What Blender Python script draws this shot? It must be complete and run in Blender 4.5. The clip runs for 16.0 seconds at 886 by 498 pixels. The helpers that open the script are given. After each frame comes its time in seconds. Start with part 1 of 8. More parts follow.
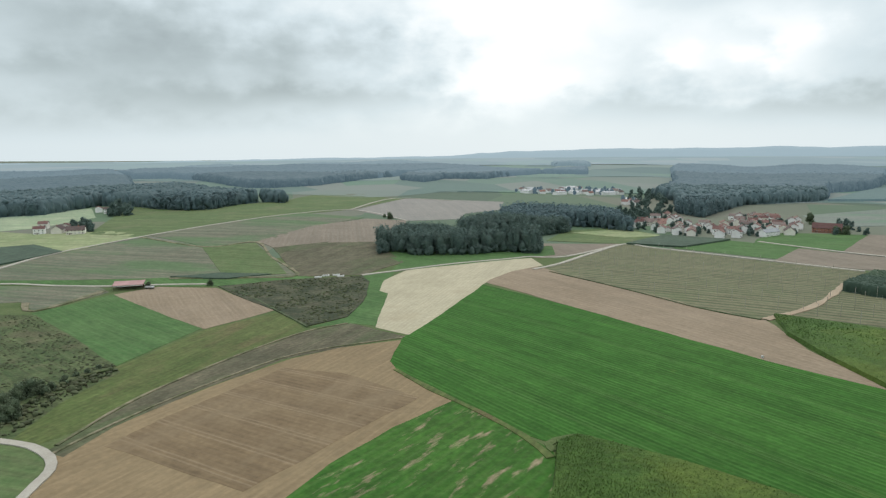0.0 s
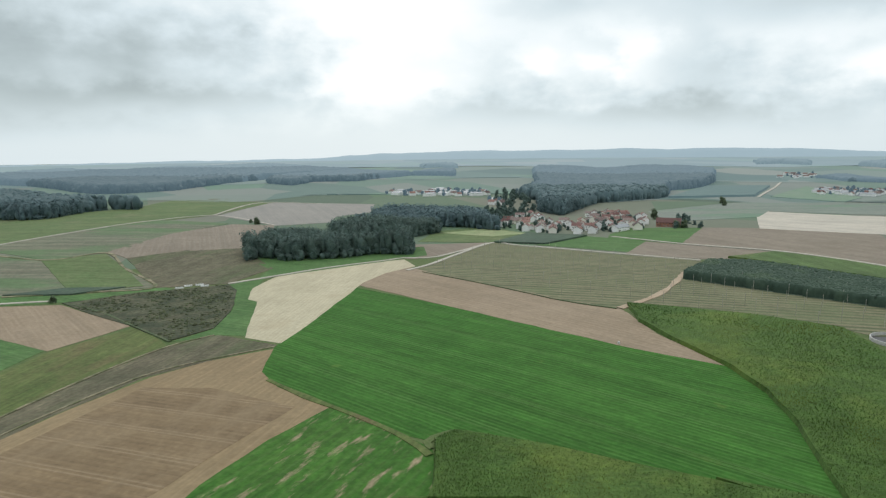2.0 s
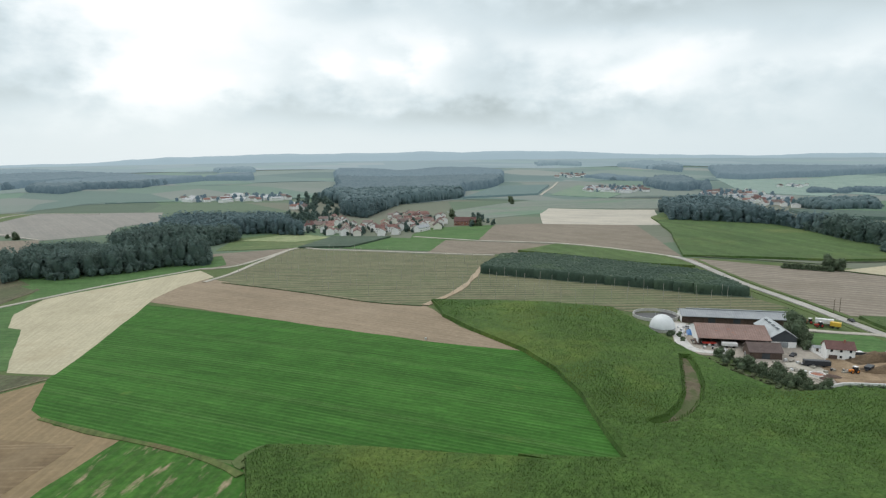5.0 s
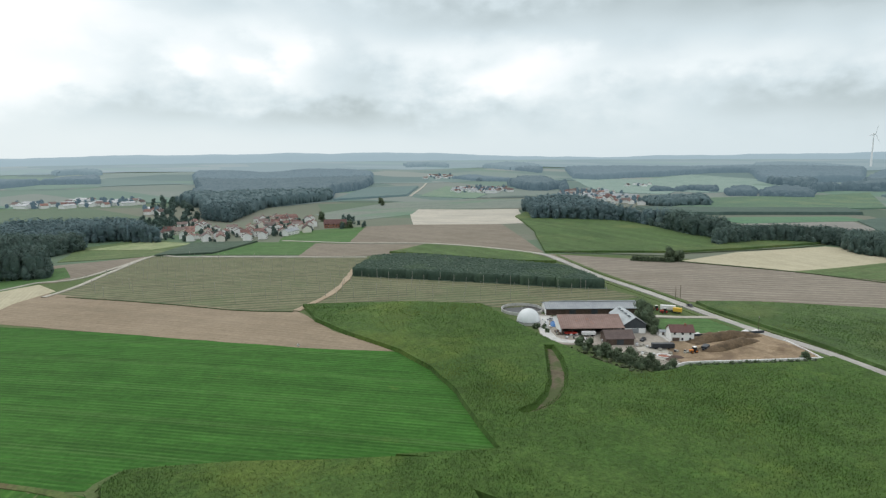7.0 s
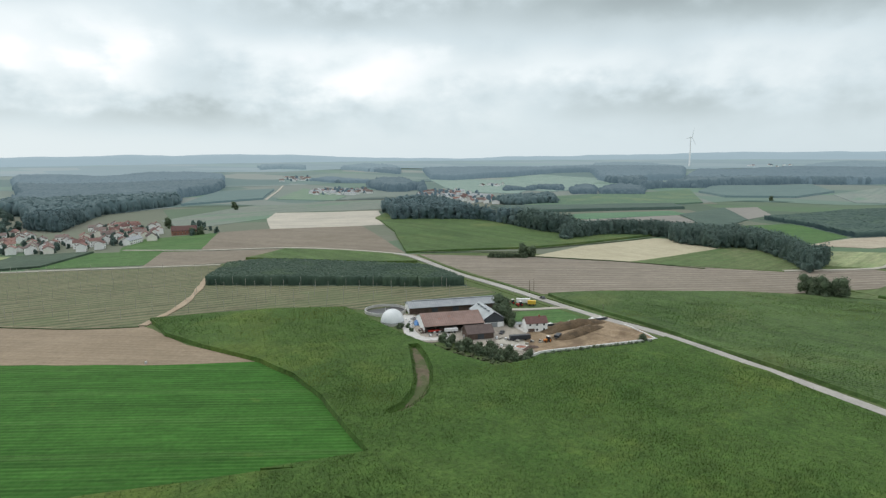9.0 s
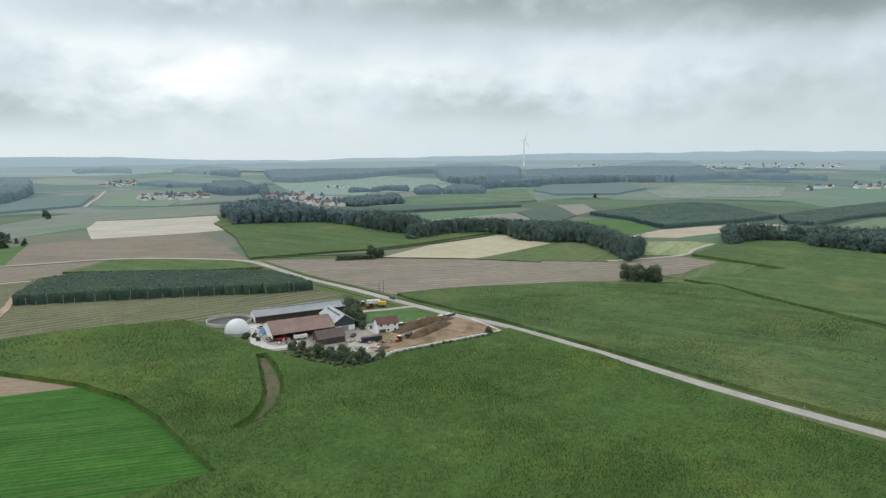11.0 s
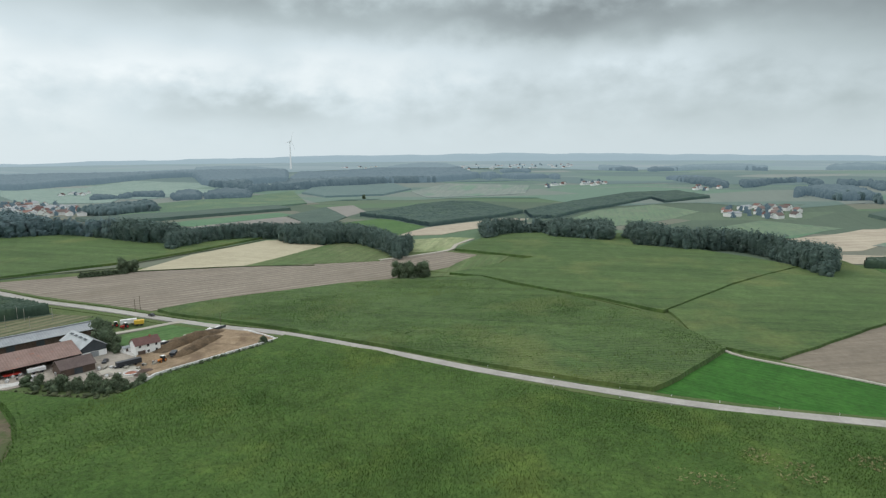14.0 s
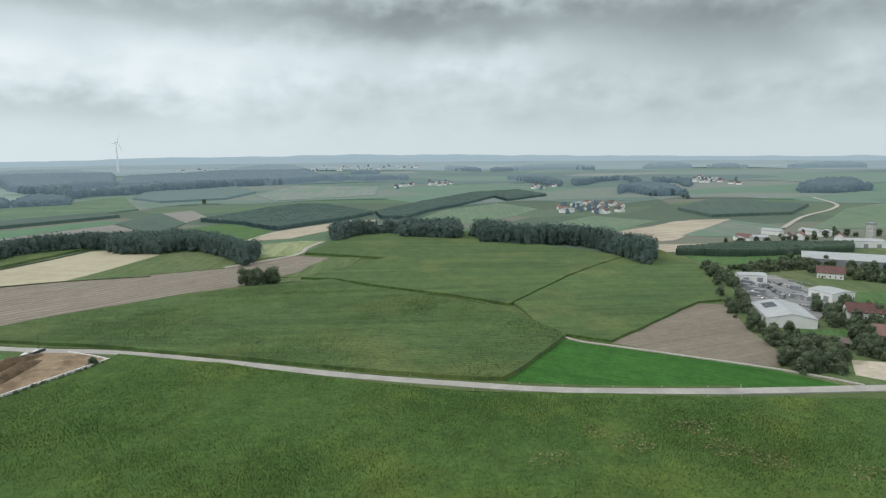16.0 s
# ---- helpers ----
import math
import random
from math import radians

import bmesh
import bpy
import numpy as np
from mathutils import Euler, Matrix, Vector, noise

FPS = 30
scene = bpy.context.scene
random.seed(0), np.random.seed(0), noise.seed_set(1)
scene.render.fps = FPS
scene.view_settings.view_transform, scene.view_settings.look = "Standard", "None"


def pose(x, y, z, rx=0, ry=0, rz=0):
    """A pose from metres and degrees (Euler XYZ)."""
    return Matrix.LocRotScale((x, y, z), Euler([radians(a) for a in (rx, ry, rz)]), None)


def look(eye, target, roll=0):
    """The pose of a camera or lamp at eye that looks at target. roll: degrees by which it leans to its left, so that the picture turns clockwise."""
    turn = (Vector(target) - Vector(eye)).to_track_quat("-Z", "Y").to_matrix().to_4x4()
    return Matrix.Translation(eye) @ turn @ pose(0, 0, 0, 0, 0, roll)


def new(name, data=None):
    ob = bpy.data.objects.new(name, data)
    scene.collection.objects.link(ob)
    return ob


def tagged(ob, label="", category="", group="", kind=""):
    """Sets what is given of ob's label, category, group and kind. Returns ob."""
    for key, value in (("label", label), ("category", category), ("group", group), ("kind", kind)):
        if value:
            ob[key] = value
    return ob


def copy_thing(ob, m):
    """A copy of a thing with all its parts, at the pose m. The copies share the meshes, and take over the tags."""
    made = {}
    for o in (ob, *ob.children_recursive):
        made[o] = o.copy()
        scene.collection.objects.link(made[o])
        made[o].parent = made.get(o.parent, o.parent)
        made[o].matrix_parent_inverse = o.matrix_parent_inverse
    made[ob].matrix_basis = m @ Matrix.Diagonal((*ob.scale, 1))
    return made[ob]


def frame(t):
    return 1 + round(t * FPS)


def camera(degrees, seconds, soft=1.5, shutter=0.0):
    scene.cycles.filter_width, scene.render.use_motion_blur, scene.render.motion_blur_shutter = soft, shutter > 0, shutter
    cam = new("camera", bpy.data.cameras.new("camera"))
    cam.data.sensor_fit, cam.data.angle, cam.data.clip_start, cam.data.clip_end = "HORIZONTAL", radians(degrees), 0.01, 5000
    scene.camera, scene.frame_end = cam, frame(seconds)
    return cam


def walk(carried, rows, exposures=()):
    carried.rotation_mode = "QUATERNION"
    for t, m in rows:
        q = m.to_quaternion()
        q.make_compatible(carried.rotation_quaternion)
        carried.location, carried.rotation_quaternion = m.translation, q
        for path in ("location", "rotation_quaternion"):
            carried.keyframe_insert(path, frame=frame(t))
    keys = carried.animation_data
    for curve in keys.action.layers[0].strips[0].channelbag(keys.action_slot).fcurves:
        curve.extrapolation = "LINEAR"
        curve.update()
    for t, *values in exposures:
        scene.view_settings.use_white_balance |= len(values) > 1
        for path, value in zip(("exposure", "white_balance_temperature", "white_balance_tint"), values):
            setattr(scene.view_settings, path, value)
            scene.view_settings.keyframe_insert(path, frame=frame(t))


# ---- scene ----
import collections

cam = camera(70.8, 16.0, soft=1.3)
EYE = 90.0
ROWS = [
    (0.0, pose(0, 0, EYE, 80.915, 0.144, 0.000)),
    (0.5, pose(0, 0, EYE, 80.953, 0.197, -2.943)),
    (1.0, pose(0, 0, EYE, 80.983, 0.200, -5.905)),
    (1.5, pose(0, 0, EYE, 81.037, 0.222, -8.881)),
    (2.0, pose(0, 0, EYE, 81.080, 0.235, -11.838)),
    (2.5, pose(0, 0, EYE, 81.126, 0.239, -14.834)),
    (3.0, pose(0, 0, EYE, 81.169, 0.229, -17.843)),
    (3.5, pose(0, 0, EYE, 81.191, 0.209, -20.857)),
    (4.0, pose(0, 0, EYE, 81.219, 0.269, -23.854)),
    (6.5, pose(0, 0, EYE, 81.354, 0.289, -38.704)),
    (7.0, pose(0, 0, EYE, 81.366, 0.261, -41.686)),
    (7.5, pose(0, 0, EYE, 81.400, 0.345, -44.721)),
    (8.0, pose(0, 0, EYE, 81.410, 0.363, -47.802)),
    (8.5, pose(0, 0, EYE, 81.428, 0.390, -51.097)),
    (9.0, pose(0, 0, EYE, 81.433, 0.392, -54.533)),
    (11.5, pose(0, 0, EYE, 81.464, 0.516, -72.089)),
    (12.0, pose(0, 0, EYE, 81.453, 0.467, -75.553)),
    (12.5, pose(0, 0, EYE, 81.447, 0.532, -79.072)),
    (13.0, pose(0, 0, EYE, 81.446, 0.580, -82.605)),
    (13.5, pose(0, 0, EYE, 81.453, 0.624, -86.081)),
    (14.0, pose(0, 0, EYE, 81.444, 0.649, -89.522)),
    (14.5, pose(0, 0, EYE, 81.431, 0.702, -92.967)),
    (15.0, pose(0, 0, EYE, 81.425, 0.751, -96.408)),
    (15.5, pose(0, 0, EYE, 81.417, 0.795, -99.832)),
    (16.0, pose(0, 0, EYE, 81.395, 0.825, -103.265)),
]
walk(cam, ROWS, exposures=[(0.0, 0.08, 6300, 9), (16.0, 0.06, 6300, 9)])

# ------------------------------------------------------------ world and light
SUN_AZ, SUN_EL = 8.0, 38.0
world = bpy.data.worlds.new("overcast_sky")
scene.world = world
world.use_nodes = True
wt = world.node_tree
wt.nodes.clear()


def wmath(op, a, b=None, c=None, clamp=False):
    n = wt.nodes.new("ShaderNodeMath")
    n.operation, n.use_clamp = op, clamp
    for i, v in enumerate((a, b, c)):
        if v is None:
            continue
        if isinstance(v, (int, float)):
            n.inputs[i].default_value = v
        else:
            wt.links.new(v, n.inputs[i])
    return n.outputs[0]


def wnoise(vec, scale, detail, rough):
    n = wt.nodes.new("ShaderNodeTexNoise")
    wt.links.new(vec, n.inputs["Vector"])
    n.inputs["Scale"].default_value, n.inputs["Detail"].default_value, n.inputs["Roughness"].default_value = scale, detail, rough
    return n.outputs["Fac"]


def build_sky():
    coord = wt.nodes.new("ShaderNodeTexCoord")
    sep = wt.nodes.new("ShaderNodeSeparateXYZ")
    wt.links.new(coord.outputs["Generated"], sep.inputs[0])
    x, y, z = sep.outputs
    zz = wmath("MAXIMUM", z, 0.0)
    # heaped clouds, a little wider than high
    comb = wt.nodes.new("ShaderNodeCombineXYZ")
    wt.links.new(x, comb.inputs[0])
    wt.links.new(y, comb.inputs[1])
    wt.links.new(wmath("MULTIPLY", zz, 1.7), comb.inputs[2])
    big = wnoise(comb.outputs[0], 5.2, 7.0, 0.5)
    fine = wnoise(comb.outputs[0], 12.0, 7.0, 0.5)
    puff = wnoise(comb.outputs[0], 24.0, 6.0, 0.5)
    az = wmath("MULTIPLY", wmath("ARCTAN2", x, y), 57.2958)
    el = wmath("MULTIPLY", wmath("ARCSINE", z), 57.2958)
    az_w = wmath("ADD", az, wmath("MULTIPLY", wmath("SUBTRACT", fine, 0.5), 11.0))
    el_w = wmath("ADD", el, wmath("ADD", wmath("MULTIPLY", wmath("SUBTRACT", big, 0.5), 4.0), wmath("MULTIPLY", wmath("SUBTRACT", puff, 0.5), 2.6)))

    def blob(a, e, sa, se, gain):
        p = wmath("POWER", wmath("ABSOLUTE", wmath("DIVIDE", wmath("SUBTRACT", az_w, a), sa)), 2.0)
        q = wmath("POWER", wmath("ABSOLUTE", wmath("DIVIDE", wmath("SUBTRACT", el_w, e), se)), 2.0)
        return wmath("MULTIPLY", wmath("EXPONENT", wmath("MULTIPLY", wmath("ADD", p, q), -1.0)), gain)

    # the cloud deck: duller away from the sun's side, with the dark banks and the bright breaks of this day
    side = wmath("MULTIPLY", wmath("MINIMUM", wmath("ABSOLUTE", wmath("SUBTRACT", az, 10.0)), 110.0), -0.0016)
    lum = wmath("ADD", wmath("ADD", side, 0.765), wmath("MULTIPLY", wmath("SUBTRACT", big, 0.5), 0.28))
    lum = wmath("ADD", lum, wmath("MULTIPLY", wmath("SUBTRACT", fine, 0.5), 0.24))
    lum = wmath("ADD", lum, wmath("MULTIPLY", wmath("SUBTRACT", puff, 0.5), 0.09))
    for b in CLOUD_BANKS:
        lum = wmath("ADD", lum, blob(*b))
    # towards the horizon the deck dissolves into a pale even band
    low = wmath("EXPONENT", wmath("MULTIPLY", wmath("POWER", wmath("DIVIDE", wmath("MAXIMUM", el, 0.0), 2.6), 2.0), -1.0))
    lum = wmath("ADD", wmath("MULTIPLY", lum, wmath("SUBTRACT", 1.0, low)), wmath("MULTIPLY", low, wmath("ADD", side, 0.76)))
    # an overcast sky is brighter towards the zenith
    lum = wmath("ADD", lum, wmath("MULTIPLY", wmath("MAXIMUM", wmath("SUBTRACT", zz, 0.28), 0.0), ZENITH))
    lum = wmath("MAXIMUM", lum, 0.12)
    ramp = wt.nodes.new("ShaderNodeValToRGB")
    wt.links.new(lum, ramp.inputs[0])
    e = ramp.color_ramp.elements
    e[0].position, e[0].color = 0.15, (0.23, 0.262, 0.266, 1)
    e[1].position, e[1].color = 1.0, (1.0, 1.0, 1.0, 1)
    for pos, col in ((0.42, (0.46, 0.525, 0.53, 1)), (0.66, (0.68, 0.76, 0.78, 1)), (0.85, (0.87, 0.92, 0.92, 1))):
        k = ramp.color_ramp.elements.new(pos)
        k.color = col
    gain = wmath("MAXIMUM", lum, 1.0)
    sky = wt.nodes.new("ShaderNodeTexSky")
    sky.sky_type, sky.sun_disc = "NISHITA", False
    sky.sun_elevation, sky.sun_rotation = radians(SUN_EL), radians(SUN_AZ)
    cloud = wt.nodes.new("ShaderNodeBackground")
    wt.links.new(ramp.outputs[0], cloud.inputs[0])
    wt.links.new(wmath("MULTIPLY", gain, CLOUD_GAIN), cloud.inputs[1])
    clear = wt.nodes.new("ShaderNodeBackground")
    wt.links.new(sky.outputs[0], clear.inputs[0])
    clear.inputs[1].default_value = 0.06
    mix = wt.nodes.new("ShaderNodeMixShader")
    mix.inputs[0].default_value = 0.94
    wt.links.new(clear.outputs[0], mix.inputs[1])
    wt.links.new(cloud.outputs[0], mix.inputs[2])
    out = wt.nodes.new("ShaderNodeOutputWorld")
    wt.links.new(mix.outputs[0], out.inputs[0])


# azimuth, elevation, half widths in degrees, gain
CLOUD_BANKS = [(-20, 7.4, 17, 3.2, -0.27), (-15, 4.5, 12, 1.1, -0.15), (-33, 6.6, 4, 1.0, -0.12), (-31, 11.5, 11, 3.0, -0.20), (-8, 9.0, 7, 2.0, -0.06), (7, 11.5, 10, 4.6, 0.42), (4.5, 5.9, 3.6, 2.4, 0.30),
               (11, 6.0, 2.6, 0.9, 0.22), (15, 3.3, 8, 1.3, -0.10), (21.5, 7.6, 2.4, 1.5, 0.30), (28, 8.2, 2.6, 1.7, 0.36), (24, 10.5, 5, 1.0, 0.10), (19, 12.4, 5, 1.6, -0.14), (29, 3.7, 11, 1.3, -0.18),
               (36.5, 2.7, 8, 1.1, -0.12), (36, 6.5, 4, 1.6, -0.10), (46, 12.2, 13, 1.7, -0.20), (46.5, 6.4, 5.0, 1.6, 0.34), (51, 8.0, 4.0, 1.4, 0.26), (58, 6.6, 3, 1.4, 0.12), (72, 12.6, 13, 2.0, -0.28),
               (70, 4.0, 10, 1.0, -0.11), (60, 3.4, 5, 1.6, 0.10), (69, 7.6, 4, 1.2, 0.12), (79, 6.2, 7, 1.4, 0.10), (93, 12.3, 13, 2.3, -0.26), (100, 10.6, 7, 1.8, -0.16), (114, 11.7, 14, 2.4, -0.30),
               (128, 9.4, 9, 2.4, -0.22), (108, 8.6, 5, 1.2, 0.10), (71, 2.9, 14, 0.8, -0.06), (122, 4.0, 24, 3.5, -0.12), (82, 8.6, 8, 1.8, 0.10), (92, 7.0, 6, 1.6, 0.09), (64, 7.6, 4, 1.5, 0.13), (44, 9.4, 5, 1.2, 0.12), (140, 12.0, 14, 3.5, -0.18),
               (-31, 1.6, 17, 2.8, -0.27), (30, 1.4, 12, 2.2, -0.08)]
ZENITH, CLOUD_GAIN = 1.1, 1.0
build_sky()
sun = new("sun", bpy.data.lights.new("sun", "SUN"))
sun.data.energy, sun.data.angle, sun.data.color = 0.6, radians(18), (1.0, 0.95, 0.87)
sun.matrix_world = look((0, 0, 0), (-math.sin(radians(SUN_AZ)) * math.cos(radians(SUN_EL)), -math.cos(radians(SUN_AZ)) * math.cos(radians(SUN_EL)), -math.sin(radians(SUN_EL))))


# ------------------------------------------------------------ materials
def surface(name, c1, c2, big=0.02, fine=0.9, rough=0.9, bump=0.3, rows=None, patch=None, island=0.0, metal=0.0, spec=0.25, sheen=0.0, piece=0.0, thin=0.0, cells=None, bands=0.9, grain=None, furrow=None, tram=None):
    """A node material: two colours mixed by coarse and fine noise in metres. rows: turn in degrees, spacing, strength, colour of
    the lines. patch: colour, scale, threshold of worn places with a shape of their own."""
    m = bpy.data.materials.new(name)
    m.use_nodes = True
    t = m.node_tree
    p = t.nodes["Principled BSDF"]

    def link(a, b):
        t.links.new(a, b)

    def math_(op, a, b, clamp=False):
        n = t.nodes.new("ShaderNodeMath")
        n.operation, n.use_clamp = op, clamp
        for i, v in enumerate((a, b)):
            if isinstance(v, (int, float)):
                n.inputs[i].default_value = v
            else:
                link(v, n.inputs[i])
        return n.outputs[0]

    def mixc(f, a, b):
        n = t.nodes.new("ShaderNodeMix")
        n.data_type = "RGBA"
        for i, v in ((0, f), (6, a), (7, b)):
            if isinstance(v, (int, float)):
                n.inputs[i].default_value = v
            elif isinstance(v, tuple):
                n.inputs[i].default_value = (*v, 1)
            else:
                link(v, n.inputs[i])
        return n.outputs[2]

    co = t.nodes.new("ShaderNodeTexCoord").outputs["Object"]

    def noise_(scale, detail=4.0, vec=None):
        n = t.nodes.new("ShaderNodeTexNoise")
        link(vec or co, n.inputs["Vector"])
        n.inputs["Scale"].default_value, n.inputs["Detail"].default_value, n.inputs["Roughness"].default_value = scale, detail, 0.6
        return n.outputs["Fac"]

    def value_(c, n, amount):
        h = t.nodes.new("ShaderNodeHueSaturation")
        link(c, h.inputs["Color"])
        link(math_("ADD", math_("MULTIPLY", math_("SUBTRACT", n, 0.5), amount), 1.0), h.inputs["Value"])
        return h.outputs[0]

    grain = (0.9 if rows else 0.4) if grain is None else grain
    furrow = (0.8 if rows else 0.0) if furrow is None else furrow
    nb, nf = noise_(big, 5.0), noise_(fine, 3.0)
    f = math_("ADD", math_("MULTIPLY", math_("SUBTRACT", nb, 0.5), 2.2), math_("MULTIPLY", math_("SUBTRACT", nf, 0.5), 1.6))
    f = math_("ADD", f, 0.5, True)
    col = mixc(f, c1, c2)
    height = nf
    if rows:
        turn, gap, strength, line = rows[:4]
        mp = t.nodes.new("ShaderNodeMapping")
        mp.inputs["Rotation"].default_value = (0, 0, radians(turn))
        link(co, mp.inputs["Vector"])
        se = t.nodes.new("ShaderNodeSeparateXYZ")
        link(mp.outputs[0], se.inputs[0])
        # streaks: noise drawn out along the rows
        cb = t.nodes.new("ShaderNodeCombineXYZ")
        link(math_("MULTIPLY", se.outputs[0], 0.035), cb.inputs[0])
        link(math_("MULTIPLY", se.outputs[1], 1.0 / gap), cb.inputs[1])
        streak = noise_(1.0, 3.0, cb.outputs[0])
        w = math_("ADD", se.outputs[1], math_("MULTIPLY", math_("SUBTRACT", noise_(0.03), 0.5), gap * 0.5))
        s = math_("SINE", math_("MULTIPLY", w, 2 * math.pi / gap), 0.0)
        s = math_("MULTIPLY", math_("ADD", s, 1.0), 0.5)
        s = math_("POWER", s, rows[4] if len(rows) > 4 else 2.0)
        s = math_("MULTIPLY", s, math_("MULTIPLY", math_("SUBTRACT", streak, 0.22), 3.0, True))
        s = math_("MULTIPLY", s, strength, True)
        col = mixc(s, col, line)
        # wide bands left by the machines: lighter and darker, broken along their length
        cw = t.nodes.new("ShaderNodeCombineXYZ")
        link(math_("MULTIPLY", se.outputs[0], 0.006), cw.inputs[0])
        link(math_("MULTIPLY", se.outputs[1], 0.11), cw.inputs[1])
        band = noise_(1.0, 5.0, cw.outputs[0])
        hb = t.nodes.new("ShaderNodeHueSaturation")
        link(col, hb.inputs["Color"])
        link(math_("ADD", math_("MULTIPLY", math_("SUBTRACT", band, 0.5), bands), 1.0), hb.inputs["Value"])
        col = hb.outputs[0]
        height = math_("SUBTRACT", nf, s)
        if furrow:
            # single drill lines, broken and uneven
            cf = t.nodes.new("ShaderNodeCombineXYZ")
            link(math_("MULTIPLY", se.outputs[0], 0.05), cf.inputs[0])
            link(math_("MULTIPLY", se.outputs[1], 0.75), cf.inputs[1])
            col = value_(col, noise_(1.0, 3.0, cf.outputs[0]), furrow)
        if tram:
            # pairs of wheel lines left by the sprayer
            for shift in (0.0, 1.8):
                q = math_("FRACT", math_("DIVIDE", math_("ADD", w, shift), tram[0]), 0.0)
                q = math_("LESS_THAN", math_("ABSOLUTE", math_("SUBTRACT", q, 0.5), 0.0), 0.35 / tram[0])
                col = mixc(math_("MULTIPLY", q, tram[2]), col, tram[1])
    if patch:
        c, scale, level = patch[:3]
        vec = co
        if len(patch) > 4:
            mq = t.nodes.new("ShaderNodeMapping")
            mq.inputs["Rotation"].default_value = (0, 0, radians(patch[4]))
            link(co, mq.inputs["Vector"])
            ms = t.nodes.new("ShaderNodeMapping")
            ms.inputs["Scale"].default_value = (0.28, 1, 1)
            link(mq.outputs[0], ms.inputs["Vector"])
            vec = ms.outputs[0]
        pn = math_("MULTIPLY", math_("SUBTRACT", noise_(scale, 6.0, vec), level), 9.0, True)
        col = mixc(math_("MULTIPLY", pn, patch[3] if len(patch) > 3 else 0.8), col, c)
    if grain:
        # clods, tufts and stalks, single and in clusters
        col = value_(col, noise_(0.55, 8.0), grain)
        col = value_(col, noise_(0.12, 6.0), grain * 0.7)
    if island or piece:
        if island:
            r = t.nodes.new("ShaderNodeNewGeometry").outputs["Random Per Island"]
        else:
            r = t.nodes.new("ShaderNodeObjectInfo").outputs["Random"]
        amount = island or piece
        hsv = t.nodes.new("ShaderNodeHueSaturation")
        link(col, hsv.inputs["Color"])
        link(math_("ADD", math_("MULTIPLY", r, 2 * amount), 1.0 - amount), hsv.inputs["Value"])
        link(math_("ADD", math_("MULTIPLY", r, 0.05 * amount), 0.5 - 0.025 * amount), hsv.inputs["Hue"])
        col = hsv.outputs[0]
    if cells:
        # a patchwork of plots, each in one of a few tones
        mc = t.nodes.new("ShaderNodeMapping")
        mc.inputs["Rotation"].default_value = (0, 0, radians(38))
        mc.inputs["Scale"].default_value = (cells[0], cells[0] * 0.5, 0)
        link(co, mc.inputs["Vector"])
        vo = t.nodes.new("ShaderNodeTexVoronoi")
        vo.inputs["Scale"].default_value = 1.0
        link(mc.outputs[0], vo.inputs["Vector"])
        cr = t.nodes.new("ShaderNodeValToRGB")
        cr.color_ramp.interpolation = "CONSTANT"
        link(vo.outputs["Color"], cr.inputs[0])
        for k, tone in enumerate(cells[1]):
            el = cr.color_ramp.elements[k] if k < 2 else cr.color_ramp.elements.new(0.5)
            el.position, el.color = 0.15 + 0.7 * k / len(cells[1]), (*tone, 1)
        col = mixc(0.65, col, cr.outputs[0])
    link(col, p.inputs["Base Color"])
    if thin:
        # leaves let light through
        tr = t.nodes.new("ShaderNodeBsdfTranslucent")
        link(col, tr.inputs["Color"])
        ms_ = t.nodes.new("ShaderNodeMixShader")
        ms_.inputs[0].default_value = thin
        link(p.outputs[0], ms_.inputs[1])
        link(tr.outputs[0], ms_.inputs[2])
        link(ms_.outputs[0], t.nodes["Material Output"].inputs["Surface"])
    p.inputs["Roughness"].default_value, p.inputs["Metallic"].default_value = rough, metal
    p.inputs["Specular IOR Level"].default_value = spec
    if sheen:
        p.inputs["Sheen Weight"].default_value, p.inputs["Sheen Roughness"].default_value = sheen, 0.6
    if bump:
        b = t.nodes.new("ShaderNodeBump")
        b.inputs["Strength"].default_value, b.inputs["Distance"].default_value = bump, 0.4
        link(height, b.inputs["Height"])
        link(b.outputs[0], p.inputs["Normal"])
    return m


def crop(name, c1, c2, **kw):
    kw.setdefault("sheen", 0.02)
    kw.setdefault("spec", 0.12)
    return surface(name, c1, c2, **kw)


M_GROUND = crop("ground_grass", (0.092, 0.134, 0.082), (0.125, 0.160, 0.104), big=0.004, fine=0.05, sheen=0.04, rows=(20, 9.0, 0.3, (0.10, 0.122, 0.085)), cells=(0.006, ((0.088, 0.138, 0.085), (0.142, 0.150, 0.112), (0.080, 0.150, 0.075), (0.165, 0.160, 0.128), (0.062, 0.100, 0.070), (0.108, 0.150, 0.100))))
M_GREEN = crop("young_green_crop", (0.026, 0.094, 0.013), (0.040, 0.118, 0.020), big=0.012, fine=0.6, sheen=0.0, rows=(53, 2.1, 0.5, (0.075, 0.165, 0.036), 2.0), patch=((0.125, 0.155, 0.035), 0.03, 0.65, 0.6), bands=0.8, grain=0.7, furrow=1.1, tram=(24.0, (0.075, 0.150, 0.04), 0.55))
M_SEEDBED = surface("moist_seedbed", (0.148, 0.106, 0.058), (0.186, 0.138, 0.078), big=0.03, fine=0.6, bump=0.2, rows=(30, 2.6, 0.25, (0.23, 0.178, 0.108), 3.0), patch=((0.200, 0.152, 0.090), 0.05, 0.50, 0.8, -62), bands=0.5, grain=0.6, furrow=0.7, tram=(15.0, (0.245, 0.19, 0.12), 0.6))
